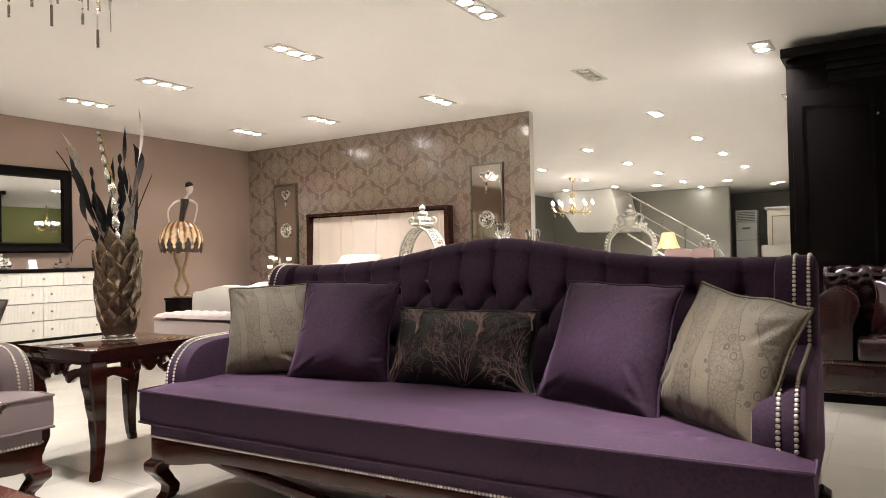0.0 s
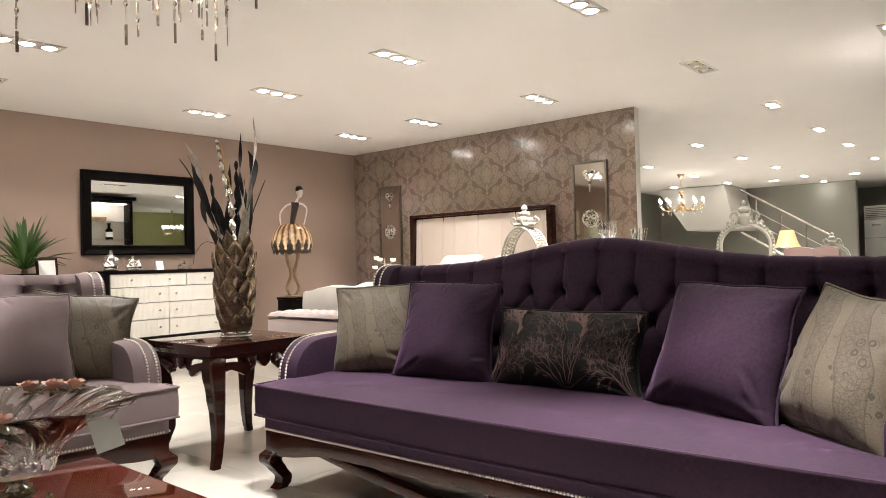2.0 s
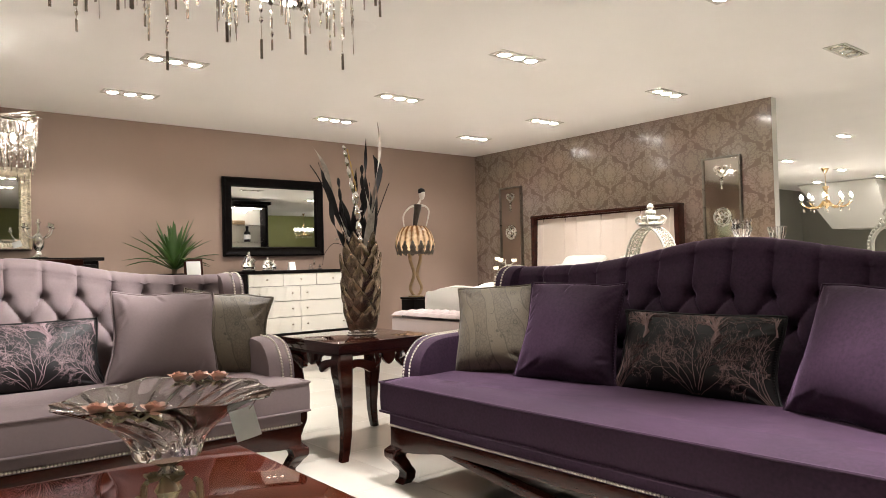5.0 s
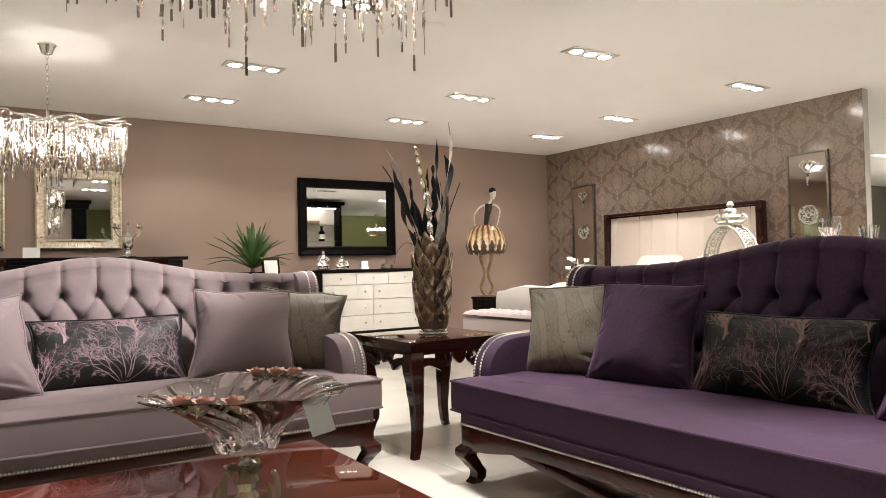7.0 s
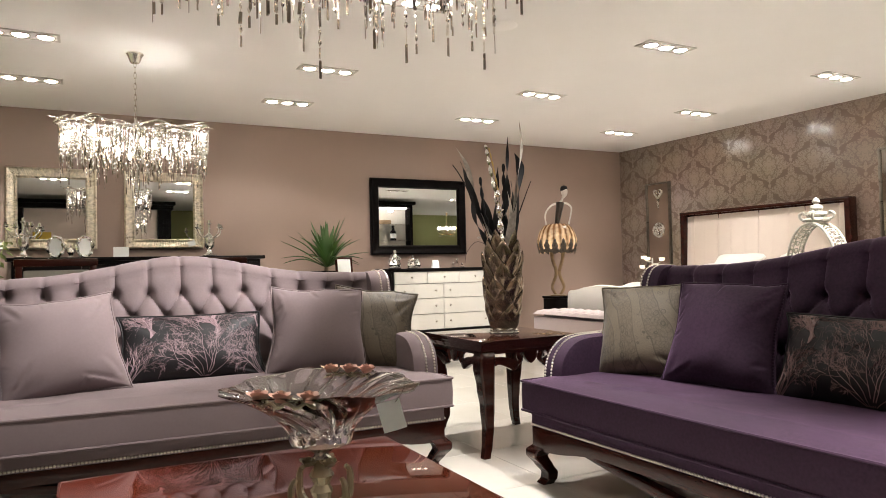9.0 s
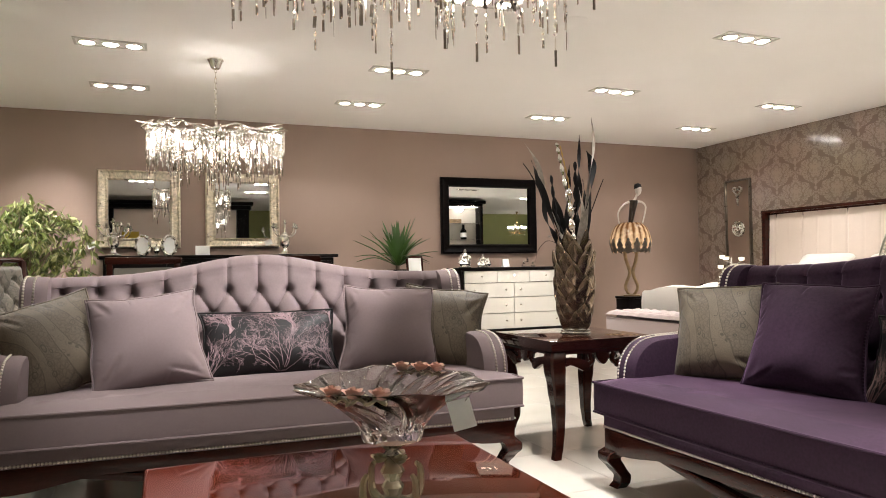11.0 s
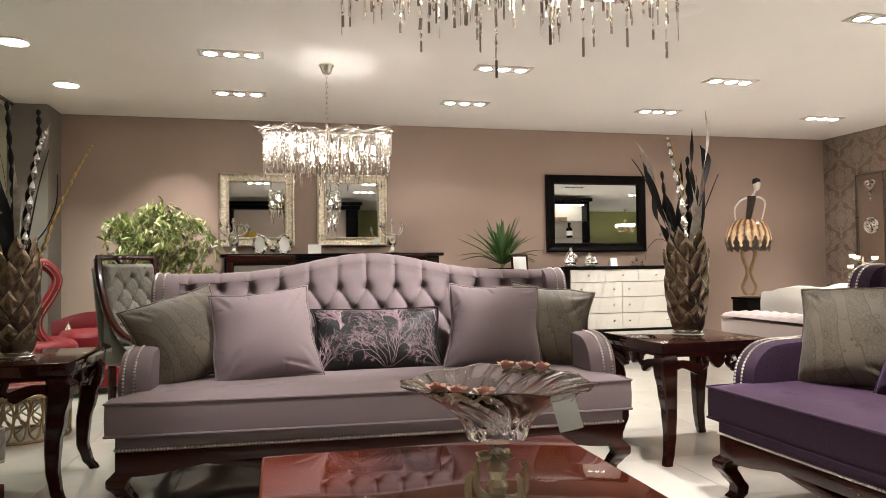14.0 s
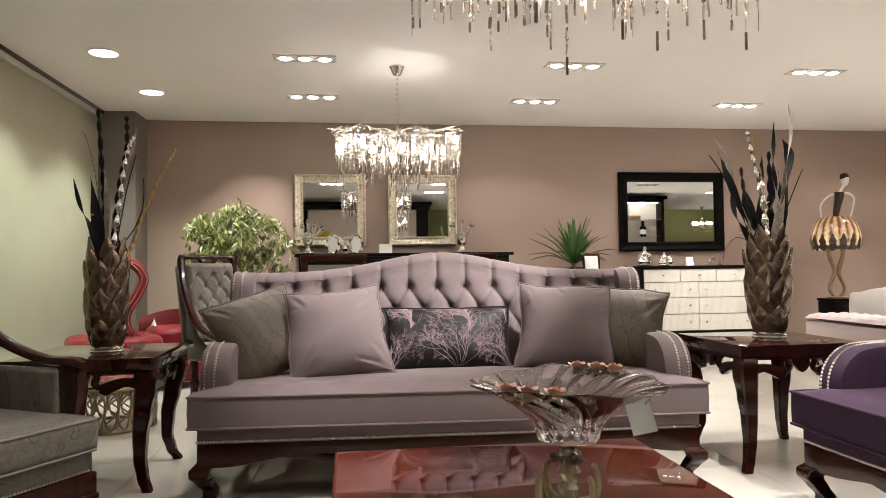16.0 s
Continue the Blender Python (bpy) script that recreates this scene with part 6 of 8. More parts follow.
def chandelier(at, L, W, frame_z, strands, seed, label, watts):
    """A long pendant: x along its length; origin at the ceiling rose."""
    ob = thing("chandelier", at, label, "chandelier", "twig chandeliers")
    rnd = random.Random(seed)
    part("rose", lathe(bmesh.new(), [(0.028, -0.075), (0.034, -0.07), (0.052, -0.02), (0.062, -0.008), (0.062, 0)], 20, waves=10, wave=0.03), M_STEEL, ob, "small fluted chrome ceiling cup")
    n = int(-frame_z / 0.042)
    bm = bmesh.new()
    link = None
    for k in range(n - 2):
        m = pose(0, 0, -0.085 - 0.042 * k, 0, 0, 90 * (k % 2))
        if link is None:
            tube(bm, [(0.009 * math.cos(a * math.pi / 6), 0, 0.026 * math.sin(a * math.pi / 6)) for a in range(12)], 0.0028, 6, closed=True)
            link = part("chain_link", bm, M_STEEL, ob, at=m)
        else:
            again(link, ob, m)
    # frame: two long wavy twigs, cross twigs and forked ends
    for s in (-1, 1):
        pts = smooth_line([(-L / 2 + L * i / 9, s * W / 2 * (1 + 0.12 * math.sin(i * 2.1 + s)), frame_z + 0.030 * math.sin(i * 1.7 + s * 2)) for i in range(10)], 5)
        bm = bmesh.new()
        tube(bm, pts, [0.007 + 0.003 * math.sin(i * 0.9) for i in range(len(pts))], 7)
        part("twig", bm, M_STEEL, ob, "polished chrome twig")
    for i in range(7):
        x = -L / 2 + L * i / 6
        bm = bmesh.new()
        pts = smooth_line([(x, -W / 2, frame_z), (x + rnd.uniform(-0.05, 0.05), -W / 6, frame_z + rnd.uniform(0.0, 0.045)), (x + rnd.uniform(-0.05, 0.05), W / 6, frame_z + rnd.uniform(0.0, 0.045)), (x, W / 2, frame_z)], 5)
        tube(bm, pts, 0.0065, 6)
        part("twig", bm, M_STEEL, ob)
    for x0, x1, y0, z1 in ((0.0, L * 0.16, -W / 3, 0.055), (L * 0.25, L * 0.50, -W / 3, 0.060), (-L * 0.42, -L * 0.30, -W / 2, 0.055), (-L * 0.2, -L * 0.05, W / 3, 0.04), (L * 0.12, L * 0.3, W / 3, 0.05)):
        bm = bmesh.new()
        tube(bm, smooth_line([(x0, y0, frame_z - 0.005), ((x0 + x1) / 2, y0 * 0.8, frame_z + z1 * 0.5), (x1, y0 * 0.9, frame_z + z1)], 5), [0.009 - 0.0004 * i for i in range(11)], 6)
        part("twig", bm, M_STEEL, ob)
    for k in range(12):
        x, y, a = rnd.uniform(-0.42, 0.42) * L, rnd.uniform(-0.4, 0.4) * W, rnd.uniform(0, 6.28)
        pts = [(x, y, frame_z + rnd.uniform(0, 0.02))]
        for q in range(3):
            a += rnd.uniform(-0.8, 0.8)
            pts.append((pts[-1][0] + 0.07 * math.cos(a), pts[-1][1] + 0.05 * math.sin(a), frame_z + rnd.uniform(0.0, 0.05)))
        bm = bmesh.new()
        tube(bm, smooth_line(pts, 4), [0.0048 - 0.0002 * i for i in range(13)], 6)
        part("twig", bm, M_STEEL, ob)
    bm = bmesh.new()
    tube(bm, [(0, 0, frame_z + 0.06), (0, 0, frame_z - 0.01)], 0.008, 8)
    tube(bm, [(-L / 2 + 0.03, 0, frame_z - 0.01), (L / 2 - 0.03, 0, frame_z - 0.01)], 0.006, 8)
    part("spine", bm, M_STEEL, ob)
    # bulbs
    bulb = None
    for i in range(12):
        m = pose(-L / 2 + L * (i + 0.5) / 12, rnd.uniform(-0.13, 0.13), frame_z - 0.06 - rnd.uniform(0, 0.14))
        if bulb is None:
            bulb = part("bulb", lathe(bmesh.new(), [(0.003, -0.032), (0.013, -0.024), (0.016, 0.0), (0.013, 0.022), (0.006, 0.032)], 10), M_FILAMENT, ob, "small lit capsule bulb", at=m)
        else:
            again(bulb, ob, m)
    # strands round the rim and inside
    for k in range(strands):
        t = k / strands
        if k % 3 != 2:
            p = (rnd.random() * 2 * (L + W))
            if p < L:
                x, y = p - L / 2, -W / 2
            elif p < 2 * L:
                x, y = p - L - L / 2, W / 2
            else:
                x, y = (L / 2 if p < 2 * L + W else -L / 2), ((p - 2 * L) % W) - W / 2
            x += rnd.uniform(-0.012, 0.012)
            y += rnd.uniform(-0.02, 0.02)
        else:
            x, y = rnd.uniform(-L / 2, L / 2), rnd.uniform(-W / 2, W / 2)
        i = rnd.randrange(len(KINDS))
        drop = frame_z - 0.01
        # longer towards the middle: a second length hangs lower
        low = rnd.random() < 0.5
        inner = 1 - min(1, abs(x) / (L / 2)) ** 2
        reach = 0.25 + 0.75 * inner
        m = pose(x, y, drop - (rnd.uniform(0.02, 0.105) * reach if low else rnd.uniform(0, 0.03)), 0, 0, rnd.uniform(0, 360))
        if KINDS[i][1] > 0.24 and rnd.random() > reach:
            i = 2
        if i not in strand_data:
            first = part("strand", strand_mesh(KINDS[i][0], KINDS[i][1], 50 + i), STRAND_MATS, ob, at=m, smooth=False)
            strand_data[i] = first
        else:
            again(strand_data[i], ob, m)
    # a fringe of fine bead wires between the plates
    fringe = bmesh.new()
    for k in range(260):
        x, y = rnd.uniform(-L / 2, L / 2), rnd.choice((-1, 1)) * W / 2 * rnd.uniform(0.55, 1.06)
        z, end = frame_z - 0.01, frame_z - rnd.uniform(0.10, 0.27)
        tube(fringe, [(x, y, z), (x, y, end)], 0.0006, 3)
        while z > end:
            z -= rnd.uniform(0.010, 0.030)
            q = rnd.uniform(0.0025, 0.0048)
            lathe(fringe, [(0.0005, -q * 1.6), (q, 0), (0.0005, q * 1.6)], 5, (x, y, z))
    tagged(part("bead_fringe", fringe, M_BEAD, ob, "fine wires threaded with small bright beads", smooth=False), kind="stuff")
    base = at.translation
    turn = at.to_euler().z
    for f in (-0.14, 0.14):
        lamp("POINT", "chandelier_lamp", (base.x + math.cos(turn) * f * L, base.y + math.sin(turn) * f * L, base.z + frame_z - 0.035), watts, radius=0.006, color=(1.0, 0.95, 0.88))
    # Added upward spot stands in for the bright ring on the ceiling.
    lamp("SPOT", "chandelier_lamp", (base.x + 0.06, base.y + 0.05, base.z + frame_z - 0.10), watts * 3.0, radius=0.002, spread=62, blend=0.06, color=(1.0, 0.96, 0.92), aim=(base.x, base.y, base.z + 1))
    return ob


chandelier(pose(-5.75, 0.41, CEIL, 0, 0, 90), 1.0, 0.30, -0.56, 300, 2, "chrome twig chandelier hung with mirror plates and crystal beads, lit", 4.5)
chandelier(pose(-1.86, 0.675, CEIL, 0, 0, 84), 1.0, 0.32, -0.585, 300, 6, "chrome twig chandelier hung with smoky plates over the coffee table", 1.5)


# ---- dining corner behind the lilac sofa ----
def chair_back_mesh(w, h, z0):
    """A buttoned pad in the x-z plane, front towards -y."""
    bm = bmesh.new()

    def f(u, v):
        x, z = (2 * u - 1) * w / 2, z0 + h * v
        k = 0.13
        d = 9
        line = 9
        for r in range(6):
            zz = z0 + h - 0.09 - r * 0.085
            off = k / 2 if r % 2 else 0
            for c in range(-3, 4):
                bx = off + c * k
                if abs(bx) > w / 2 - 0.04:
                    continue
                d = min(d, math.hypot(x - bx, z - zz))
                for s in (-0.5, 0.5):
                    if r < 5:
                        line = min(line, seg_distance(x, z, bx, zz, bx + s * k, zz - 0.085))
        e = min(1, (w / 2 - abs(x)) / 0.03) * min(1, v * h / 0.03) * min(1, (1 - v) * h / 0.03)
        return (x, -0.035 * max(0, e) ** 0.5 + 0.012 * math.exp(-(line / 0.012) ** 2) * e + 0.022 * math.exp(-(d / 0.016) ** 2), z)
    sheet(bm, f, 44, 60)
    return bm


def host_chair(at, label):
    """A high-backed buttoned chair with a dark carved frame; front towards -y."""
    ob = thing("dining_chair", at, label, "chair", "dining chairs")
    part("back_pad", chair_back_mesh(0.44, 0.56, 0.50), M_PAISLEY_CHAIR, ob, "buttoned grey back", at=pose(0, 0.22, 0) @ pose(0, 0, 0.5, -8, 0, 0) @ pose(0, 0, -0.5))
    for s in (-1, 1):
        bm = bmesh.new()
        pts = smooth_line([(s * 0.24, 0.31, 1.09), (s * 0.245, 0.28, 0.92), (s * 0.25, 0.20, 0.72), (s * 0.26, 0.06, 0.58), (s * 0.27, -0.12, 0.52)], 6)
        tube(bm, pts, 0.027, 8)
        part("side_rail", bm, M_WOOD, ob, "dark polished curved side rail")
        bm = bmesh.new()
        sheet(bm, lambda u, v, s=s: (s * (0.243 + 0.02 * v), 0.25 - 0.36 * v * (0.3 + 0.7 * u), 0.44 + (0.50 * (1 - u) + 0.1) * (1 - v) * 0.8), 8, 8)
        bmesh.ops.solidify(bm, geom=bm.faces[:], thickness=0.03)
        part("side_pad", bm, M_GREYCLOTH, ob)
        part("leg", table_leg(0.36), M_WOOD, ob, at=pose(s * 0.20, -0.18, 0))
        part("leg", box(bmesh.new(), s * 0.20 - 0.02, s * 0.20 + 0.02, 0.20, 0.24, 0, 0.36, 0.005), M_WOOD, ob)
    bm = bmesh.new()
    tube(bm, smooth_line([(-0.245, 0.312, 1.09), (-0.10, 0.318, 1.095), (-0.07, 0.312, 1.075), (-0.045, 0.305, 1.05), (0.0, 0.30, 1.04), (0.045, 0.305, 1.05), (0.07, 0.312, 1.075), (0.10, 0.318, 1.095), (0.245, 0.312, 1.09)], 5), 0.016, 8)
    tube(bm, [(-0.245, 0.315, 1.098), (0.245, 0.315, 1.098)], 0.018, 8)
    part("top_rail", bm, M_WOOD, ob, "dark rail with a round hand hole")
    part("back_cover", box(bmesh.new(), -0.235, 0.235, 0.265, 0.285, 0.42, 1.07, 0.006), M_GREYCLOTH, ob, at=pose(0, 0.02, 0.5, -8, 0, 0) @ pose(0, 0, -0.5))
    part("seat", box(bmesh.new(), -0.25, 0.25, -0.24, 0.24, 0.36, 0.48, 0.03, 3), M_PAISLEY_CHAIR, ob)
    return ob


host_chair(pose(-5.20, -0.80, 0, 0, 0, 142), "dark-framed dining armchair with buttoned grey paisley back")


def side_chair(at):
    ob = thing("dining_chair", at, "dining chair with grey cloth back in a dark wood frame", "chair", "dining chairs")
    part("back_pad", box(bmesh.new(), -0.19, 0.19, 0.20, 0.235, 0.58, 1.03, 0.012), M_GREYCLOTH, ob)
    for s in (-1, 1):
        part("back_post", box(bmesh.new(), s * 0.215 - 0.02, s * 0.215 + 0.02, 0.20, 0.24, 0, 1.085, 0.006), M_WOOD, ob)
        part("leg", box(bmesh.new(), s * 0.20 - 0.02, s * 0.20 + 0.02, -0.22, -0.18, 0, 0.40, 0.005), M_WOOD, ob)
    part("top_rail", box(bmesh.new(), -0.245, 0.245, 0.195, 0.245, 1.055, 1.105, 0.010), M_WOOD, ob)
    part("seat", box(bmesh.new(), -0.23, 0.23, -0.23, 0.20, 0.40, 0.48, 0.02, 3), M_GREYCLOTH, ob)
    return ob


for cy in (-0.11, 0.88):
    side_chair(pose(-5.05, cy, 0, 0, 0, -90) @ pose(0, 0, 0, 0, 0, 180))
dining = thing("dining_table", pose(-5.85, 0.40, 0), "long dark wood dining table under the chandelier", "dining table")
part("tabletop", box(bmesh.new(), -0.5, 0.5, -1.0, 1.0, 0.71, 0.76, 0.008), M_TABLETOP, dining)
part("apron", box(bmesh.new(), -0.42, 0.42, -0.92, 0.92, 0.62, 0.709, 0.004), M_WOOD, dining)
for x in (-0.38, 0.38):
    for y in (-0.88, 0.88):
        part("leg", table_leg(0.62), M_WOOD, dining, at=pose(x, y, 0, 0, 0, (0 if y < 0 else -90) if x < 0 else (90 if y < 0 else 180)))

SB = 1.165
side = thing("sideboard", pose(-7.82, 0.62, 0), "tall dark wood sideboard against the taupe wall", "sideboard")
part("top", box(bmesh.new(), -0.225, 0.235, -1.20, 1.20, SB - 0.035, SB, 0.006), M_BLACKWOOD, side)
part("body", box(bmesh.new(), -0.215, 0.215, -1.15, 1.15, 0.10, SB - 0.036, 0.006), M_BLACKWOOD, side)
for k in range(4):
    y0 = -1.13 + 0.565 * k
    part("door", box(bmesh.new(), 0.216, 0.232, y0 + 0.005, y0 + 0.56, 0.13, SB - 0.07, 0.005), M_BLACKWOOD, side)
part("plinth", box(bmesh.new(), -0.20, 0.19, -1.10, 1.10, 0, 0.099, 0.004), M_BLACKWOOD, side)


def candelabra(at):
    ob = thing("candelabra", at, "ornate silver five-armed candelabra on a sideboard", "candelabra", "candelabras")
    part("foot", lathe(bmesh.new(), [(0.075, 0), (0.078, 0.008), (0.045, 0.02), (0.022, 0.05), (0.02, 0.07)], 18, waves=6, wave=0.08), M_SILVER, ob)
    part("urn", lathe(bmesh.new(), [(0.018, 0.071), (0.045, 0.10), (0.058, 0.15), (0.055, 0.19), (0.035, 0.205), (0.04, 0.22), (0.012, 0.235), (0.012, 0.33)], 18), M_SILVER, ob)
    bm = bmesh.new()
    lathe(bm, [(0.008, 0.0), (0.026, 0.012), (0.028, 0.018), (0.012, 0.022), (0.013, 0.05), (0.016, 0.052)], 12)
    cup = part("candle_cup", bm, M_SILVER, ob, at=pose(0, 0, 0.33))
    for k in range(4):
        a = k * math.pi / 2 + 0.5
        c, s = math.cos(a), math.sin(a)
        b2 = bmesh.new()
        tube(b2, smooth_line([(0.01 * c, 0.01 * s, 0.24), (0.07 * c, 0.07 * s, 0.20), (0.13 * c, 0.13 * s, 0.23), (0.155 * c, 0.155 * s, 0.285)], 6), 0.006, 7)
        part("arm", b2, M_SILVER, ob)
        again(cup, ob, pose(0.155 * c, 0.155 * s, 0.285))
    return ob


candelabra(pose(-7.72, -0.44, SB))
candelabra(pose(-7.72, 1.26, SB))


def oval_frame(at):
    ob = thing("photo_frame", at, "ornate oval silver picture frame standing on a sideboard", "photo frame", "silver frames")
    bm = bmesh.new()
    tube(bm, [(0.010 * math.sin(6 * a), 0.068 * math.cos(a), 0.105 + 0.095 * math.sin(a)) for a in [2 * math.pi * k / 40 for k in range(40)]], [0.016 + 0.005 * math.sin(k * 1.26) for k in range(40)], 7, closed=True)
    part("frame", bm, M_SILVER, ob)
    bm = bmesh.new()
    lathe(bm, [(1, -0.003), (1, 0.003)], 32)
    part("picture", bm, M_PAPER, ob, "pale blank picture", at=pose(-0.004, 0, 0.105, 0, 90, 0) @ Matrix.Diagonal((0.085, 0.058, 1, 1)))
    bm = bmesh.new()
    tube(bm, [(-0.01, 0, 0.12), (-0.07, 0, 0.002)], 0.004, 5)
    part("strut", bm, M_SILVER, ob)
    return ob


oval_frame(pose(-7.70, -0.17, SB, 0, 0, -12))
oval_frame(pose(-7.70, 0.08, SB, 0, 0, 12))
small = thing("urn", pose(-7.68, -0.04, SB), "little silver lidded urn", "urn")
part("body", lathe(bmesh.new(), [(0.03, 0), (0.012, 0.015), (0.035, 0.05), (0.03, 0.075)], 16), M_SILVER, small)
part("lid", lathe(bmesh.new(), [(0.032, 0.0755), (0.02, 0.09), (0.006, 0.10), (0.009, 0.112), (0.002, 0.118)], 16), M_SILVER, small)
sign = thing("price_card", pose(-7.63, 0.40, SB, 0, 0, -5), "white price card standing on a sideboard", "card")
part("leaf", box(bmesh.new(), -0.001, 0.001, -0.07, 0.07, 0, 0.10), M_PAPER, sign, at=pose(0, 0, 0.001, 0, -12, 0))
part("back_leaf", box(bmesh.new(), -0.001, 0.001, -0.07, 0.07, 0, 0.10), M_PAPER, sign, at=pose(-0.044, 0, 0.001, 0, 12, 0))
for y, z in ((-0.66, 1.285), (1.12, 1.31)):
    tag = thing("price_tag", pose(WALL_X + 0.062, y, z, 20, 0, 0), "small white price tag hung on a mirror frame", "tag", "mirror tags")
    part("card", box(bmesh.new(), 0, 0.001, -0.04, 0.04, -0.03, 0.03), M_PAPER, tag)


# ---- plants ----
def leaf_material(name, dark, light, edge):
    n = Nodes(name)
    b = n.bsdf
    geo = n.add("ShaderNodeNewGeometry")
    ramp = n.add("ShaderNodeValToRGB")
    ramp.color_ramp.elements[0].position, ramp.color_ramp.elements[0].color = 0.0, dark
    ramp.color_ramp.elements[1].position, ramp.color_ramp.elements[1].color = 0.75, light
    e = ramp.color_ramp.elements.new(1.0)
    e.color = edge
    n.link(geo.outputs["Random Per Island"], ramp.inputs[0])
    n.link(ramp.outputs[0], b.inputs["Base Color"])
    b.inputs["Roughness"].default_value = 0.4
    b.inputs["Subsurface Weight"].default_value = 0.0
    return n.mat


M_FICUS = leaf_material("variegated_ficus_leaf", (0.07, 0.11, 0.018, 1), (0.30, 0.33, 0.095, 1), (0.66, 0.64, 0.38, 1))
M_PALM = leaf_material("palm_leaf", (0.025, 0.070, 0.012, 1), (0.065, 0.135, 0.028, 1), (0.20, 0.28, 0.08, 1))
M_BARK = material("pale_bark", (0.20, 0.15, 0.10, 1), 0.8, vary=0.3, scale=20, bump=0.1)
M_POT = material("cream_glazed_pot", (0.45, 0.42, 0.36, 1), 0.35, vary=0.1, bump=0.02)

ficus = thing("ficus_tree", pose(-7.25, -1.12, 0), "bushy variegated ficus in a round pot", "plant")
part("pot", lathe(bmesh.new(), [(0.14, 0), (0.17, 0.02), (0.20, 0.30), (0.205, 0.32), (0.18, 0.33), (0.17, 0.30)], 28), M_POT, ficus)
rnd = random.Random(12)
bm = bmesh.new()
tube(bm, smooth_line([(0, 0, 0.28), (0.02, 0.01, 0.6), (-0.01, 0.02, 0.9), (0.01, 0.05, 1.15)], 5), 0.018, 7)
limbs = []
for k in range(34):
    z0 = rnd.uniform(0.62, 1.15)
    a = rnd.uniform(0, 2 * math.pi)
    r = rnd.uniform(0.28, 0.66)
    up = rnd.uniform(0.18, 0.55)
    if k < 8:
        r, up, z0, a = 0.08 + 0.05 * k, 0.60, 1.10, (1.6 if k % 2 else 4.6) + 0.3 * (k - 4)
    e = Vector((r * math.cos(a) * 0.55, r * math.sin(a), min(z0 + up, 1.68 - abs(r * math.sin(a)) * 0.55)))
    pts = smooth_line([(0, 0.01, z0), (e.x * 0.5, e.y * 0.5, z0 + (e.z - z0) * 0.75), (e.x, e.y, e.z), (e.x * 1.15, e.y * 1.15, e.z - 0.06)], 5)
    tube(bm, pts, [0.007 - 0.0003 * i for i in range(len(pts))], 5)
    limbs.append(pts)
part("trunk", bm, M_BARK, ficus)
bm = bmesh.new()
for pts in limbs:
    for _ in range(66):
        i = rnd.randrange(3, len(pts))
        p = pts[i] + Vector((rnd.gauss(0, 0.045), rnd.gauss(0, 0.055), rnd.gauss(-0.02, 0.045)))
        l, w = rnd.uniform(0.055, 0.105), rnd.uniform(0.012, 0.023)
        d = Vector((rnd.uniform(-0.8, 0.8), rnd.uniform(-0.8, 0.8), rnd.uniform(-1.3, -0.1))).normalized()
        s = d.cross(Vector((rnd.uniform(-1, 1), rnd.uniform(-1, 1), 0.6))).normalized()
        nrm = d.cross(s)
        v = [bm.verts.new(p), bm.verts.new(p + d * l * 0.45 + s * w), bm.verts.new(p + d * l * 0.45 - nrm * w * 0.35), bm.verts.new(p + d * l * 0.45 - s * w), bm.verts.new(p + d * l)]
        bm.faces.new((v[0], v[1], v[2]))
        bm.faces.new((v[0], v[2], v[3]))
        bm.faces.new((v[1], v[4], v[2]))
        bm.faces.new((v[2], v[4], v[3]))
crown = part("crown", bm, M_FICUS, ficus, "dense small green and cream leaves")
tagged(crown, kind="stuff")

palm = thing("potted_palm", pose(-7.62, 2.52, 0), "green spiky yucca palm in a tall dark planter", "plant")
part("planter", lathe(bmesh.new(), [(0.15, 0), (0.16, 0.02), (0.17, 0.95), (0.175, 0.98), (0.15, 0.98), (0.15, 0.94)], 24), M_BLACKWOOD, palm)
for k in range(60):
    a = k * 2.4
    el = radians(rnd.uniform(12, 86))
    l = rnd.uniform(0.38, 0.64)
    d = Vector((math.cos(a) * math.cos(el) * 0.8, math.sin(a) * math.cos(el), math.sin(el)))
    bm = bmesh.new()
    pts = smooth_line([Vector((0, 0, 1.02)), Vector((0, 0, 1.05)) + d * l * 0.5, Vector((0, 0, 1.05)) + d * l + Vector((0, 0, -rnd.uniform(0.03, 0.15) * math.cos(el)))], 5)
    s = d.cross(Vector((0, 0, 1))).normalized()
    rows = []
    for i, p in enumerate(pts):
        w = 0.023 * math.sin(math.pi * (0.15 + 0.85 * i / (len(pts) - 1))) + 0.0005
        rows.append((bm.verts.new(p - s * w), bm.verts.new(p - Vector((0, 0, w * 0.5))), bm.verts.new(p + s * w)))
    for r0, r1 in zip(rows, rows[1:]):
        bm.faces.new((r0[0], r0[1], r1[1], r1[0]))
        bm.faces.new((r0[1], r0[2], r1[2], r1[1]))
    part("frond", bm, M_PALM, palm)
part("stalk", lathe(bmesh.new(), [(0.03, 0.93), (0.026, 1.0), (0.02, 1.08)], 10), M_BARK, palm)

stand = thing("photo_frame", pose(-7.42, 2.66, 0.92, 0, 0, 0), "white photograph in a dark wood frame on an easel", "photo frame")
part("frame", box(bmesh.new(), -0.01, 0.006, -0.10, 0.10, 0.0, 0.21, 0.004), M_WOOD, stand, at=pose(0, 0, 0.002, 0, -10, 0))
part("picture", box(bmesh.new(), 0.0065, 0.008, -0.075, 0.075, 0.025, 0.185), M_PAPER, stand, "pale blank print", at=pose(0, 0, 0.002, 0, -10, 0))
pedestal = thing("side_table", pose(-7.42, 2.66, 0), "narrow dark wood pedestal table", "side table")
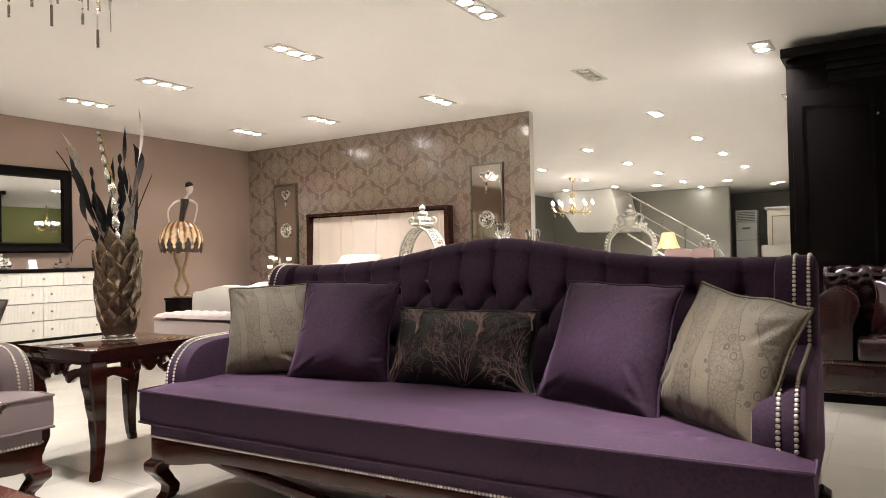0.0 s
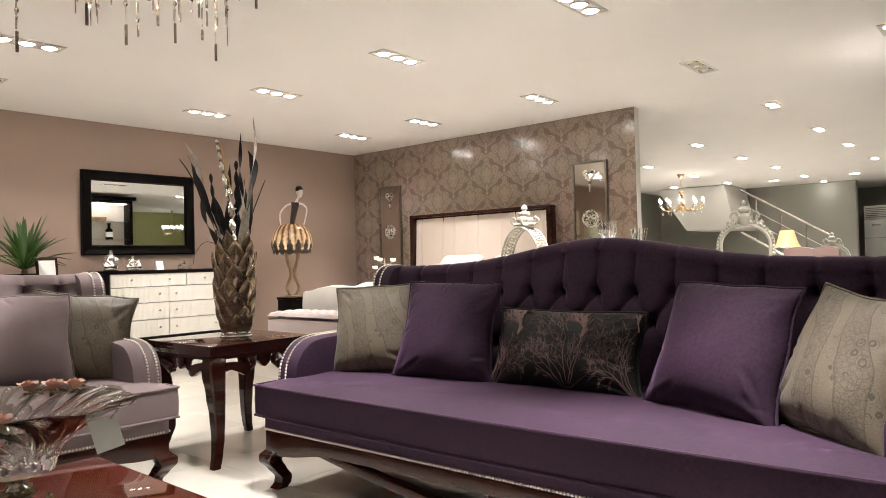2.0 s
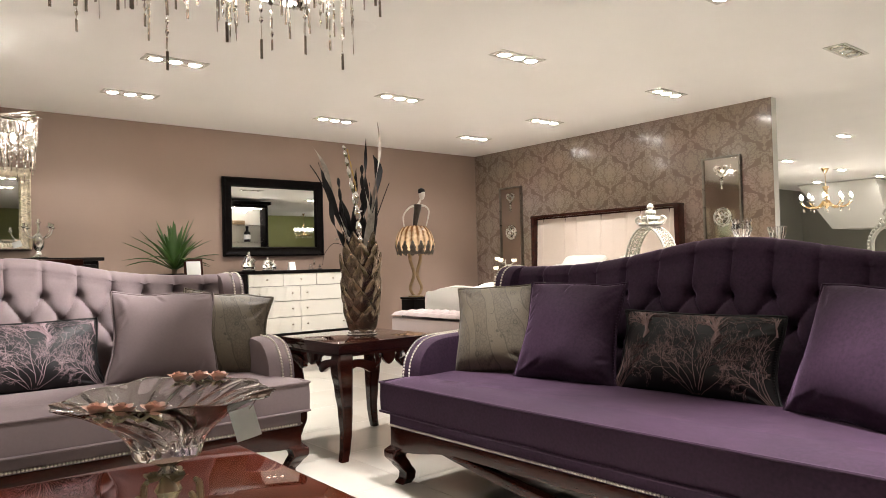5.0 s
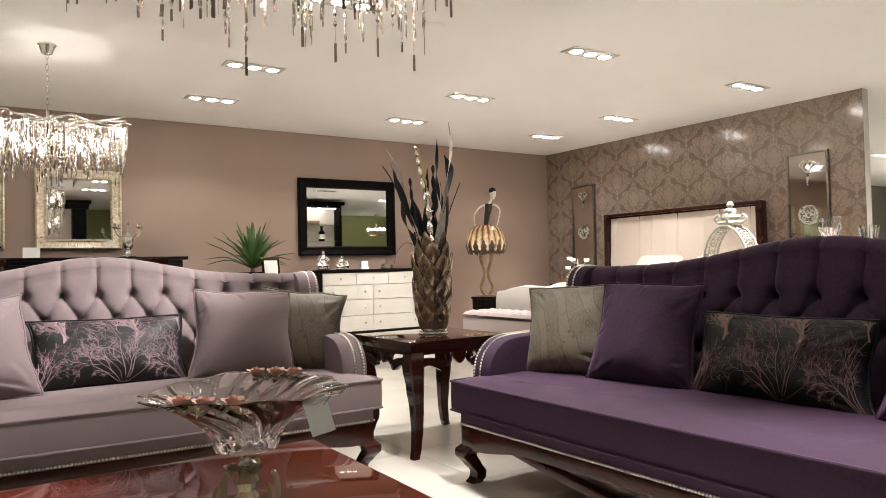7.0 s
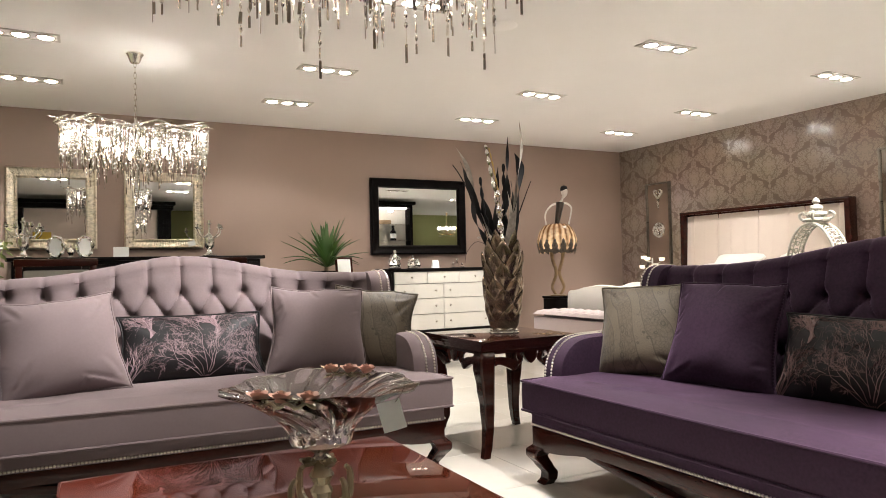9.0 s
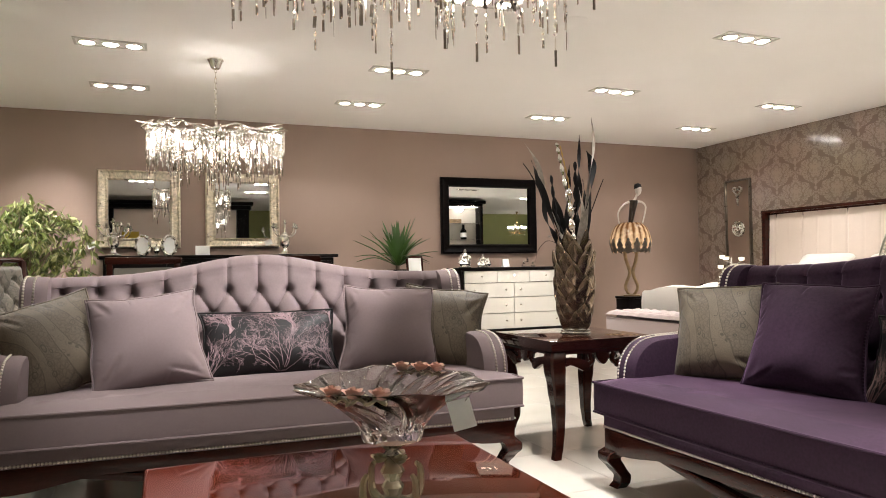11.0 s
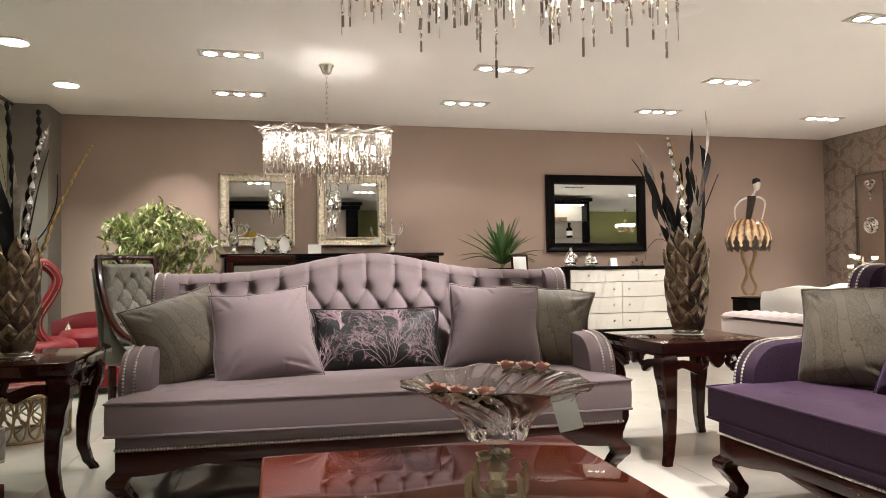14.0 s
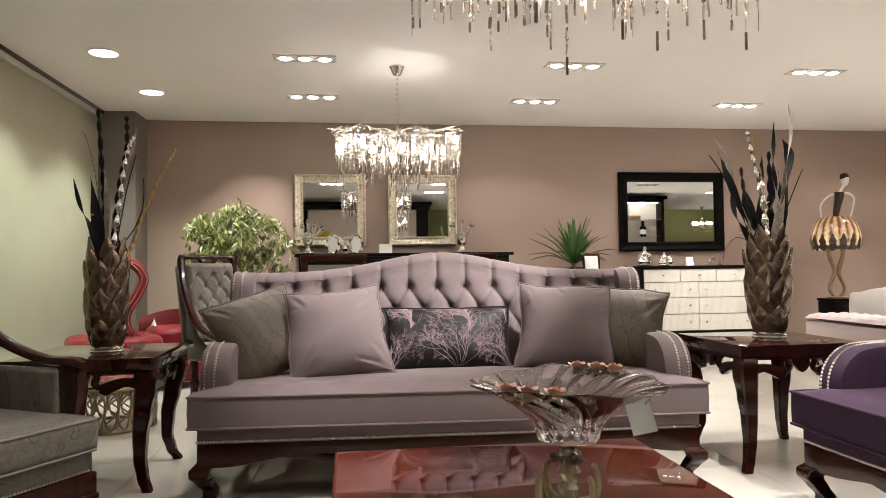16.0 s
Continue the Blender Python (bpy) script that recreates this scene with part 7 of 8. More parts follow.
part("top", box(bmesh.new(), -0.14, 0.12, -0.16, 0.16, 0.89, 0.92, 0.005), M_WOOD, pedestal)
part("column", lathe(bmesh.new(), [(0.12, 0), (0.125, 0.02), (0.03, 0.05), (0.025, 0.6), (0.04, 0.88)], 18), M_WOOD, pedestal)


# ---- red seat and gilt drum table ----
red = thing("chaise", pose(-6.55, -1.72, 0, 0, 0, 25), "red velvet tufted chaise with a studded swan-neck back", "chaise")


def puff(bm, cx, cy, rx, ry, z0, z1, k=0.13):
    """A buttoned seat with rounded sides."""
    def f(u, v):
        a = 2 * math.pi * u
        ca, sa = math.cos(a), math.sin(a)
        sq = (abs(ca) ** 4 + abs(sa) ** 4) ** -0.25
        if v < 0.4:
            r, z = 1.0 + 0.03 * math.sin(v / 0.4 * math.pi), z0 + (z1 - z0 - 0.05) * v / 0.4
        else:
            w = (v - 0.4) / 0.6
            r, z = math.cos(w * math.pi / 2), z1 - 0.05 + 0.05 * math.sin(min(1, w * 2.5) * math.pi / 2)
        x, y = cx + rx * r * sq * ca, cy + ry * r * sq * sa
        if v > 0.45:
            z -= 0.018 * (0.5 + 0.5 * math.cos(x * 2 * math.pi / k) * math.cos(y * 2 * math.pi / k)) ** 3
        return (x, y, z)
    sheet(bm, f, 64, 26, wrap_u=True)


bm = bmesh.new()
puff(bm, 0.0, 0.30, 0.34, 0.36, 0.22, 0.50)
part("seat", bm, M_RED, red)
bm = bmesh.new()
puff(bm, 0.15, -0.36, 0.40, 0.36, 0.20, 0.46)
part("seat", bm, M_RED, red)
neck = [p + Vector((0, -0.42, 0)) for p in smooth_line([(0.30, 0.40, 0.33), (0.30, 0.18, 0.46), (0.28, 0.13, 0.62), (0.26, 0.24, 0.82), (0.25, 0.28, 0.95), (0.24, 0.20, 1.06), (0.24, 0.09, 1.065), (0.25, 0.03, 0.99)], 6)]
bm = bmesh.new()
tube(bm, neck, [0.055 - 0.014 * math.sin(math.pi * i / len(neck)) for i in range(len(neck))], 12)
rail = part("back", bm, M_RED, red, "swan-neck padded back roll")
bm = bmesh.new()
for s in (-0.020, 0.020):
    studs(bm, [p + Vector((0.046, s, 0)) for p in along(neck, 0.020)], 0.006, (1, 0, 0))
part("nail_trim", bm, M_GOLD, rail, "rows of brass nail heads")
bm = bmesh.new()
sheet(bm, lambda u, v: (-0.30 + 0.06 * math.sin(math.pi * v), -0.1 + 0.70 * u, 0.30 + v * (0.26 + 0.08 * math.sin(math.pi * u))), 24, 10)
bmesh.ops.solidify(bm, geom=bm.faces[:], thickness=0.08)
part("back_pad", bm, M_RED, red)
part("base", box(bmesh.new(), -0.30, 0.48, -0.68, 0.62, 0.06, 0.215, 0.03), M_RED, red)
for x in (-0.24, 0.42):
    for y in (-0.60, 0.55):
        part("foot", lathe(bmesh.new(), [(0.02, 0), (0.028, 0.02), (0.024, 0.06)], 12, (x, y, 0)), M_GOLD, red)
pot = thing("urn", pose(-6.66, -1.76, 0.475), "tiny silver lidded pot on a red seat", "urn")
part("body", lathe(bmesh.new(), [(0.025, 0), (0.03, 0.03), (0.02, 0.05)], 14), M_SILVER, pot)
part("lid", lathe(bmesh.new(), [(0.021, 0.0505), (0.012, 0.065), (0.004, 0.08), (0.007, 0.09), (0.001, 0.096)], 14), M_SILVER, pot)

drum = thing("drum_table", pose(-4.78, -1.52, 0), "round gilt pierced metal drum on the floor", "side table")
for z in (0.012, 0.27):
    bm = bmesh.new()
    tube(bm, [(0.26 * math.cos(2 * math.pi * k / 40), 0.26 * math.sin(2 * math.pi * k / 40), z) for k in range(40)], 0.011, 7, closed=True)
    part("hoop", bm, M_BRONZE, drum)
first = None
for k in range(22):
    a = 360 * k / 22
    m = pose(0, 0, 0, 0, 0, a) @ pose(0.26, 0, 0.14)
    if first is None:
        bm = bmesh.new()
        tube(bm, [(0.0, 0.036 * math.cos(2 * math.pi * q / 16) * (1 + 0.2 * math.sin(4 * math.pi * q / 16)), 0.115 * math.sin(2 * math.pi * q / 16)) for q in range(16)], 0.007, 6, closed=True)
        tube(bm, smooth_line([(0, -0.03, -0.07), (0, 0.02, -0.02), (0, -0.02, 0.03), (0, 0.03, 0.08)], 4), 0.006, 6)
        first = part("lattice", bm, M_BRONZE, drum, at=m)
    else:
        again(first, drum, m)
part("top", lathe(bmesh.new(), [(0.25, 0.281), (0.255, 0.288), (0.25, 0.293)], 40), M_GLASS, drum, "clear glass top")


# ---- paisley armchair by the window ----
ac = thing("armchair", pose(-2.73, -1.40, 0, 0, 0, 60), "paisley armchair with dark carved wood arms and nail trim", "armchair")
# front towards +x in its own frame
part("seat_cushion", box(bmesh.new(), -0.30, 0.33, -0.33, 0.33, 0.315, 0.445, 0.03, 3), M_PAISLEY_CHAIR, ac)
rim = [(-0.295, -0.325), (0.31, -0.325), (0.325, -0.31), (0.325, 0.31), (0.31, 0.325), (-0.295, 0.325)]
for z in (0.438, 0.322):
    bm = bmesh.new()
    tube(bm, [(x, y, z) for x, y in rim], 0.006, 7, closed=True)
    part("piping", bm, M_GREYCLOTH, ac)
part("seat_band", box(bmesh.new(), -0.33, 0.30, -0.32, 0.32, 0.235, 0.314, 0.010), M_PAISLEY_CHAIR, ac)
bm = bmesh.new()
studs(bm, [(0.301, -0.31 + 0.0135 * i, 0.243) for i in range(46)], 0.006, (1, 0, 0))
studs(bm, [(-0.32 + 0.0135 * i, 0.321, 0.243) for i in range(46)], 0.006, (0, 1, 0))
part("nail_trim", bm, M_STUD, ac, "row of bright nail heads")
part("rail", box(bmesh.new(), -0.33, 0.31, -0.33, 0.33, 0.14, 0.234, 0.006), M_WOOD, ac)
for x in (-0.28, 0.26):
    for y in (-0.28, 0.28):
        part("leg", table_leg(0.16), M_WOOD, ac, at=pose(x, y, 0, 0, 0, (0 if y < 0 else -90) if x < 0 else (90 if y < 0 else 180)))
for s in (-1, 1):
    bm = bmesh.new()
    tube(bm, smooth_line([(-0.34, s * 0.33, 0.78), (-0.20, s * 0.345, 0.70), (0.0, s * 0.35, 0.648), (0.16, s * 0.35, 0.645), (0.235, s * 0.35, 0.63)], 6), [0.030] * 25, 9, flat=0.7)
    part("arm_rest", bm, M_WOOD, ac, "dark polished wooden arm")
    part("arm_post", slab(bmesh.new(), [(0.13, 0.235), (0.21, 0.235), (0.19, 0.40), (0.215, 0.55), (0.20, 0.63), (0.10, 0.63), (0.12, 0.45)], 0.05, pose(0, s * 0.35, 0), 0.006), M_WOOD, ac)
    part("arm_pad", box(bmesh.new(), -0.33, 0.11, s * 0.34 - 0.03, s * 0.34 + 0.03, 0.30, 0.615, 0.02, 3), M_PAISLEY_CHAIR, ac)
part("backrest", box(bmesh.new(), -0.42, -0.30, -0.33, 0.33, 0.25, 0.98, 0.05, 4), M_PAISLEY_CHAIR, ac)


# ---- cabinet and leather sofa at the far side ----
blackcab = thing("cabinet", pose(0.60, 6.20, 0), "tall black panelled cabinet with a stepped cornice", "cabinet")
part("body", box(bmesh.new(), -0.94, 1.4, 0.02, 1.12, 0.0, 2.40, 0.006), M_BLACKWOOD, blackcab)
for y0, y1 in ((0.02, 0.09), (1.05, 1.12)):
    part("post", box(bmesh.new(), -1.24, -0.941, y0, y1, 0.0, 2.454, 0.004), M_BLACKWOOD, blackcab)
part("head", box(bmesh.new(), -1.24, -0.941, 0.02, 1.12, 2.455, 2.529, 0.004), M_BLACKWOOD, blackcab)
part("niche_back", box(bmesh.new(), -0.955, -0.942, 0.091, 1.049, 0.0, 2.454), M_IVORY, blackcab, "ivory back of an open shelf niche")
for z in (0.75, 1.20, 1.65, 2.05):
    part("glass_shelf", box(bmesh.new(), -1.22, -0.956, 0.092, 1.048, z, z + 0.008), M_GLASS, blackcab, "clear glass shelf")
for i, (o, z0, z1) in enumerate(((0.015, 2.30, 2.36), (0.03, 2.401, 2.46), (0.05, 2.461, 2.53), (0.075, 2.531, 2.61))):
    part("cornice", box(bmesh.new(), (-1.24 if z0 > 2.5 else -0.94) - o * 0.4, 1.4 + o, 0.02 - o, 1.12 + o, z0, z1, 0.008), M_BLACKWOOD, blackcab)
for k in range(4):
    x0 = -1.20 + 0.65 * k
    door = part("door", box(bmesh.new(), x0, x0 + 0.63, -0.002, 0.019, 0.12, 2.26, 0.004), M_BLACKWOOD, blackcab)
    bm = bmesh.new()
    for a in ((x0 + 0.07, x0 + 0.10, 0.25, 2.14), (x0 + 0.53, x0 + 0.56, 0.25, 2.14), (x0 + 0.10, x0 + 0.53, 0.25, 0.28), (x0 + 0.10, x0 + 0.53, 2.11, 2.14)):
        box(bm, a[0], a[1], -0.014, -0.0021, a[2], a[3])
    part("moulding", bm, M_BLACKWOOD, door)
    part("knob", lathe(bmesh.new(), [(0.006, 0), (0.008, 0.015), (0.014, 0.022), (0.008, 0.03)], 10), M_STEEL, door, at=pose(x0 + (0.58 if k % 2 == 0 else 0.05), -0.002, 2.02 if k == 0 else 1.05, 90, 0, 0))

chest = thing("sofa", pose(0.51, 5.18, 0), "deep buttoned oxblood leather sofa with rolled arms and nail trim", "sofa")
part("base", box(bmesh.new(), -0.90, 0.95, 0.02, 0.80, 0.06, 0.28, 0.02), M_LEATHER, chest)
part("plinth", box(bmesh.new(), -0.88, 0.93, 0.05, 0.78, 0.0, 0.059, 0.004), M_BLACKWOOD, chest)
part("seat_cushion", box(bmesh.new(), -0.68, 0.75, -0.02, 0.60, 0.285, 0.43, 0.04, 4), M_LEATHER, chest)
bm = bmesh.new()
for z in (0.085, 0.262):
    studs(bm, [(-0.89 + 0.018 * i, 0.018, z) for i in range(102)], 0.007)
part("nail_trim", bm, M_BRONZE, chest, "rows of aged brass nail heads")
for s, x in ((-1, -0.80), (1, 0.86)):
    bm = bmesh.new()
    prof = [(-0.10, 0.28), (-0.10, 0.52)] + [(0.01 + 0.125 * math.cos(radians(a)), 0.62 + 0.125 * math.sin(radians(a))) for a in range(215, -40, -15)] + [(0.10, 0.50), (0.10, 0.28)]
    slab(bm, [(-s * px if s > 0 else px, z) for px, z in prof], 0.74, pose(x, 0.40, 0), 0.015)
    arm = part("arm", bm, M_LEATHER, chest)
    bm = bmesh.new()
    for k in range(26):
        z = 0.30 + 0.016 * k
        studs(bm, [(x - 0.095 * s * -1, 0.028, z)], 0.007)
    part("nail_trim", bm, M_BRONZE, arm)


def roll_back(u, v):
    x = -0.90 + 1.85 * u
    a = v * math.pi * 1.25
    row = 0.5 + 0.5 * math.cos((x + (0.07 if int(v * 5) % 2 else 0)) * 2 * math.pi / 0.14) * math.cos(v * 5 * math.pi)
    r = 0.125 - 0.03 * row ** 3
    if v > 0.55:
        w = (v - 0.55) / 0.45
        return (x, 0.60 + 0.015 * row, 0.74 - 0.40 * w) if w > 0.35 else (x, 0.615 + 0.01 * row - 0.02 * w, 0.74 - 0.40 * w)
    t = v / 0.55
    return (x, 0.74 - r * math.sin(t * math.pi / 2 * 1.1), 0.76 + r * math.cos(t * math.pi / 2 * 1.1) * (1 if t < 0.9 else 0.9))


bm = bmesh.new()
sheet(bm, roll_back, 120, 40)
bmesh.ops.solidify(bm, geom=bm.faces[:], thickness=0.03)
part("backrest", bm, M_LEATHER, chest, "buttoned rolled back")
part("back_body", box(bmesh.new(), -0.88, 0.93, 0.66, 0.84, 0.28, 0.80, 0.03), M_LEATHER, chest)
pillow(pose(0.11, 5.52, 0.43), -10, 22, 0, 0.42, 0.40, 0.15, M_LEATHER, "oxblood leather cushion on the leather sofa", 60)


# No strip is seen; this one and its fill lamp brighten the niche.
part("light_strip", box(bmesh.new(), -1.20, -1.18, 0.15, 0.99, 2.438, 2.451), M_BULB, blackcab, "added lit strip under the head that brightens the niche")
lamp("POINT", "strip_lamp", (-0.555, 6.77, 2.40), 22, radius=0.05)
for z, x, h in ((2.059, -1.08, 0.05), (2.110, -1.09, 0.045)):
    bk = thing("book", pose(0.60 + x, 6.20 + 0.42, z), "leather-bound book lying on a glass shelf", "book", "shelf books")
    part("cover", box(bmesh.new(), -0.09, 0.09, -0.15, 0.15, 0, h, 0.004), M_BRONZE, bk)
bt = thing("bottle", pose(-0.48, 6.20 + 0.66, 1.659), "dark bottle with a pale label on a glass shelf", "bottle")
part("body", lathe(bmesh.new(), [(0.07, 0), (0.075, 0.02), (0.075, 0.22), (0.03, 0.27), (0.03, 0.33)], 20), M_BLACKWOOD, bt)
part("label", lathe(bmesh.new(), [(0.0765, 0.06), (0.0765, 0.17)], 20), M_PAPER, bt)
part("cap", lathe(bmesh.new(), [(0.035, 0.331), (0.035, 0.37)], 16), M_BLACKWOOD, bt)


# ---- black portal behind the onlooker, seen in the gilt mirrors ----
portal = thing("bookcase", pose(0.55, 0.35, 0), "tall black wooden portal frame with a beige panel", "bookcase")
for y0, y1 in ((-1.55, -1.30), (1.28, 1.55)):
    p = part("post", box(bmesh.new(), 0, 0.3, y0, y1, 0, 2.40, 0.01), M_BLACKWOOD, portal)
    for k in range(4):
        part("flute", box(bmesh.new(), -0.012, -0.0005, y0 + 0.03 + 0.055 * k, y0 + 0.055 + 0.055 * k, 0.2, 2.2, 0.004), M_BLACKWOOD, p)
part("lintel", box(bmesh.new(), -0.03, 0.3, -1.60, 1.60, 2.401, 2.50, 0.012), M_BLACKWOOD, portal)
part("cornice", box(bmesh.new(), -0.07, 0.3, -1.64, 1.64, 2.501, 2.58, 0.012), M_BLACKWOOD, portal)
part("panel", box(bmesh.new(), 0.20, 0.28, -1.299, 1.279, 0, 2.40), M_CREAM, portal, "beige cloth panel")
poster = thing("poster", pose(0.745, -0.62, 1.35), "yellow poster with a round orange shape", "poster")
M_YELLOW = material("yellow_paper", (0.62, 0.42, 0.05, 1), 0.6, vary=0.1, bump=0.0)
part("sheet", box(bmesh.new(), -0.003, 0.0, -0.17, 0.17, 0, 0.55), M_YELLOW, poster)
bm = bmesh.new()
lathe(bm, [(0.12, 0), (0.12, 0.002)], 28)
part("disc", bm, M_ROSE, poster, at=pose(-0.0035, 0, 0.25, 0, -90, 0))


# ---- shelf unit with glasses behind the purple sofa ----
M_WHITEMETAL = material("white_enamelled_metal", (0.40, 0.38, 0.315, 1), 0.5, vary=0.08, scale=20, bump=0.03)
M_CUT = glass("cut_glass", (1, 1, 1, 1), 0.03)
console = thing("console_table", pose(-2.80, 4.05, 0), "pale console table standing behind the purple sofa", "console")
part("top", box(bmesh.new(), -1.15, 1.15, -0.18, 0.18, 0.86, 0.90, 0.006), M_IVORY, console)
part("shelf", box(bmesh.new(), -1.10, 1.10, -0.16, 0.16, 0.18, 0.21, 0.004), M_IVORY, console)
for x in (-1.08, 1.08):
    for y in (-0.14, 0.14):
        part("leg", box(bmesh.new(), x - 0.025, x + 0.025, y - 0.025, y + 0.025, 0, 0.859, 0.005), M_IVORY, console)


def crown_cage(at, s, label, group):
    """A white metal crown: broad pierced bands that cross, a ring and a stacked finial."""
    ob = thing("wire_lantern", at @ Matrix.Diagonal((s, s, s, 1)), label, "lantern", group)
    R, B = 0.160, 0.070
    bm = bmesh.new()

    def p(t, y):
        return (R * math.cos(t), y, 0.02 + R * 1.85 * math.sin(t))
    ts = [math.pi * i / 30 for i in range(31)]
    for y in (-B, B):
        tube(bm, [p(t, y) for t in ts], 0.008, 6)
    for y in (-B * 0.45, B * 0.45):
        tube(bm, [p(t, y) for t in ts], 0.004, 5)
    for i in range(34):
        t = math.pi * (i + 0.5) / 34
        for s0 in (-1, 1):
            tube(bm, [p(t, s0 * B), p(t + 0.03, s0 * B * 0.45)], 0.0045, 5)
    for i in range(17):
        t = math.pi * (i + 0.5) / 17
        tube(bm, [p(t + 0.055 * math.cos(q * math.pi / 4), 0.020 * math.sin(q * math.pi / 4)) for q in range(8)], 0.0045, 5, closed=True)
    part("band", bm, M_WHITEMETAL, ob, "pierced white band", at=pose(0, 0, 0, 0, 0, 2))
    bm = bmesh.new()
    tube(bm, [(R * math.cos(2 * math.pi * i / 32), R * math.sin(2 * math.pi * i / 32), 0.02) for i in range(32)], 0.012, 7, closed=True)
    part("ring", bm, M_WHITEMETAL, ob)
    part("finial", lathe(bmesh.new(), [(0.070, 0.325), (0.078, 0.335), (0.070, 0.345), (0.045, 0.35), (0.058, 0.368), (0.054, 0.385), (0.028, 0.392), (0.036, 0.408), (0.030, 0.425), (0.012, 0.432), (0.022, 0.448), (0.016, 0.465), (0.004, 0.475)], 20, waves=10, wave=0.05), M_WHITEMETAL, ob)
    for k in range(4):
        bm = bmesh.new()
        tube(bm, smooth_line([(0.05, 0, 0.335), (0.085, 0, 0.345), (0.095, 0, 0.37), (0.075, 0, 0.385), (0.065, 0, 0.368)], 5), 0.009, 7)
        part("scroll", bm, M_WHITEMETAL, ob, at=pose(0, 0, 0, 0, 0, 20 + 90 * k))
    return ob


crown_cage(pose(-2.765, 4.10, 0.90), 1.02, "white pierced metal crown lantern on a console", "wire lanterns")
for x, h, r in ((-2.10, 0.33, 0.050),):
    g = thing("cut_glass_jar", pose(x + 0.0, 4.05, 0.90), "cut crystal jar on a console", "jar", "crystal jars")
    part("jar", lathe(bmesh.new(), [(r * 0.9, 0), (r * 0.95, 0.012), (r * 0.3, 0.03), (r * 0.25, h * 0.55), (r * 0.75, h * 0.66), (r * 1.15, h * 0.82), (r * 1.0, h * 0.93), (r * 1.2, h), (r * 1.1, h), (r * 0.9, h * 0.92), (r * 1.0, h * 0.82), (r * 0.4, h * 0.68)], 24, waves=12, wave=0.06), M_CUT, g, smooth=False)
jar = thing("cut_glass_jar", pose(-1.875, 4.02, 0.90), "low cut crystal tumbler on a console", "jar", "crystal jars")
part("jar", lathe(bmesh.new(), [(0.045, 0), (0.047, 0.01), (0.014, 0.03), (0.012, 0.16), (0.035, 0.19), (0.050, 0.27), (0.043, 0.27), (0.028, 0.20)], 24, waves=12, wave=0.06), M_CUT, jar, smooth=False)

night = thing("nightstand", pose(-7.05, 6.95, 0), "dark wood nightstand beside the bed", "nightstand")
part("body", box(bmesh.new(), -0.30, 0.26, -0.25, 0.28, 0.06, 0.68, 0.006), M_WOOD, night)
part("top", box(bmesh.new(), -0.32, 0.28, -0.27, 0.29, 0.681, 0.715, 0.006), M_WOOD, night)
for k in range(2):
    d = part("drawer", box(bmesh.new(), -0.27, 0.23, -0.268, -0.251, 0.12 + 0.28 * k, 0.37 + 0.28 * k, 0.004), M_WOOD, night)
    part("knob", lathe(bmesh.new(), [(0.006, 0), (0.01, 0.02), (0.006, 0.028)], 10), M_STEEL, d, at=pose(-0.02, -0.268, 0.25 + 0.28 * k, 90, 0, 0))
for x in (-0.26, 0.22):
    for y in (-0.2, 0.24):
        part("foot", box(bmesh.new(), x - 0.02, x + 0.02, y - 0.02, y + 0.02, 0, 0.06), M_WOOD, night)
# The glasses get a weak emission of their own to look bright.
M_EMISSIVE_GLASS = glow("lit_candle_glass", (1.0, 0.88, 0.70, 1), 1.0)
tree = thing("candle_stand", pose(-6.98, 6.85, 0.715), "tiered white stand with small glasses given a faint emission", "candle holder")
bm = bmesh.new()
lathe(bm, [(0.09, 0), (0.09, 0.01), (0.012, 0.02), (0.01, 0.33), (0.004, 0.345)], 16)
part("stem", bm, M_WHITEMETAL, tree)
for x, y, z in ((-0.17, 0, 0.06), (0.10, -0.05, 0.08), (-0.15, -0.04, 0.20), (0.0, -0.07, 0.16), (0.14, 0, 0.21), (-0.16, 0, 0.33), (-0.03, -0.06, 0.31), (0.15, 0.02, 0.30)):
    bm = bmesh.new()
    tube(bm, [(0, 0, z - 0.03), (x * 0.6, y * 0.6, z - 0.035), (x, y, z)], 0.005, 6)
    arm = part("arm", bm, M_WHITEMETAL, tree)
    part("candle_glass", lathe(bmesh.new(), [(0.026, 0.002), (0.036, 0.012), (0.038, 0.045), (0.03, 0.045), (0.028, 0.01)], 14, (x, y, z)), M_EMISSIVE_GLASS, arm, "small glass with an added glow")


# ---- the far showroom ----
M_SOFFIT = material("pale_soffit_paint", (0.60, 0.58, 0.53, 1), 0.7, vary=0.03, bump=0.01)
bm = bmesh.new()
slab(bm, [(-7.4, 2.66), (-6.67, 1.60), (-5.5, 1.58), (-5.75, 2.66)], 1.6, pose(0, 17.8, 0))
tagged(flush("stair_soffit", bm, M_SOFFIT, smooth=False), "sloping white underside of a staircase", "staircase", kind="structure")
bm = bmesh.new()
box(bm, -8.06, -3.3, 18.7, 18.9, 0, CEIL - 0.002)
tagged(flush("wall_stair", bm, M_GREYWALL, smooth=False), "grey wall behind the staircase", "wall", kind="structure")
stairs = thing("staircase", pose(0, 0, 0), "straight flight of stairs with a steel handrail", "staircase")
n = 4
bm = bmesh.new()
out = [(-3.3, 0.0)]
for k in range(n):
    x = -3.3 - 0.26 * k
    out += [(x, 0.19 * (k + 1)), (x - 0.26, 0.19 * (k + 1))]
out += [(-4.34, 0.0)]
slab(bm, out, 1.2, pose(0, 17.3, 0))
part("flight", bm, M_SOFFIT, stairs)
bm = bmesh.new()
tube(bm, [(-5.25, 16.62, 2.47), (-3.45, 16.62, 1.36), (-3.42, 16.62, 1.02)], 0.024, 8)
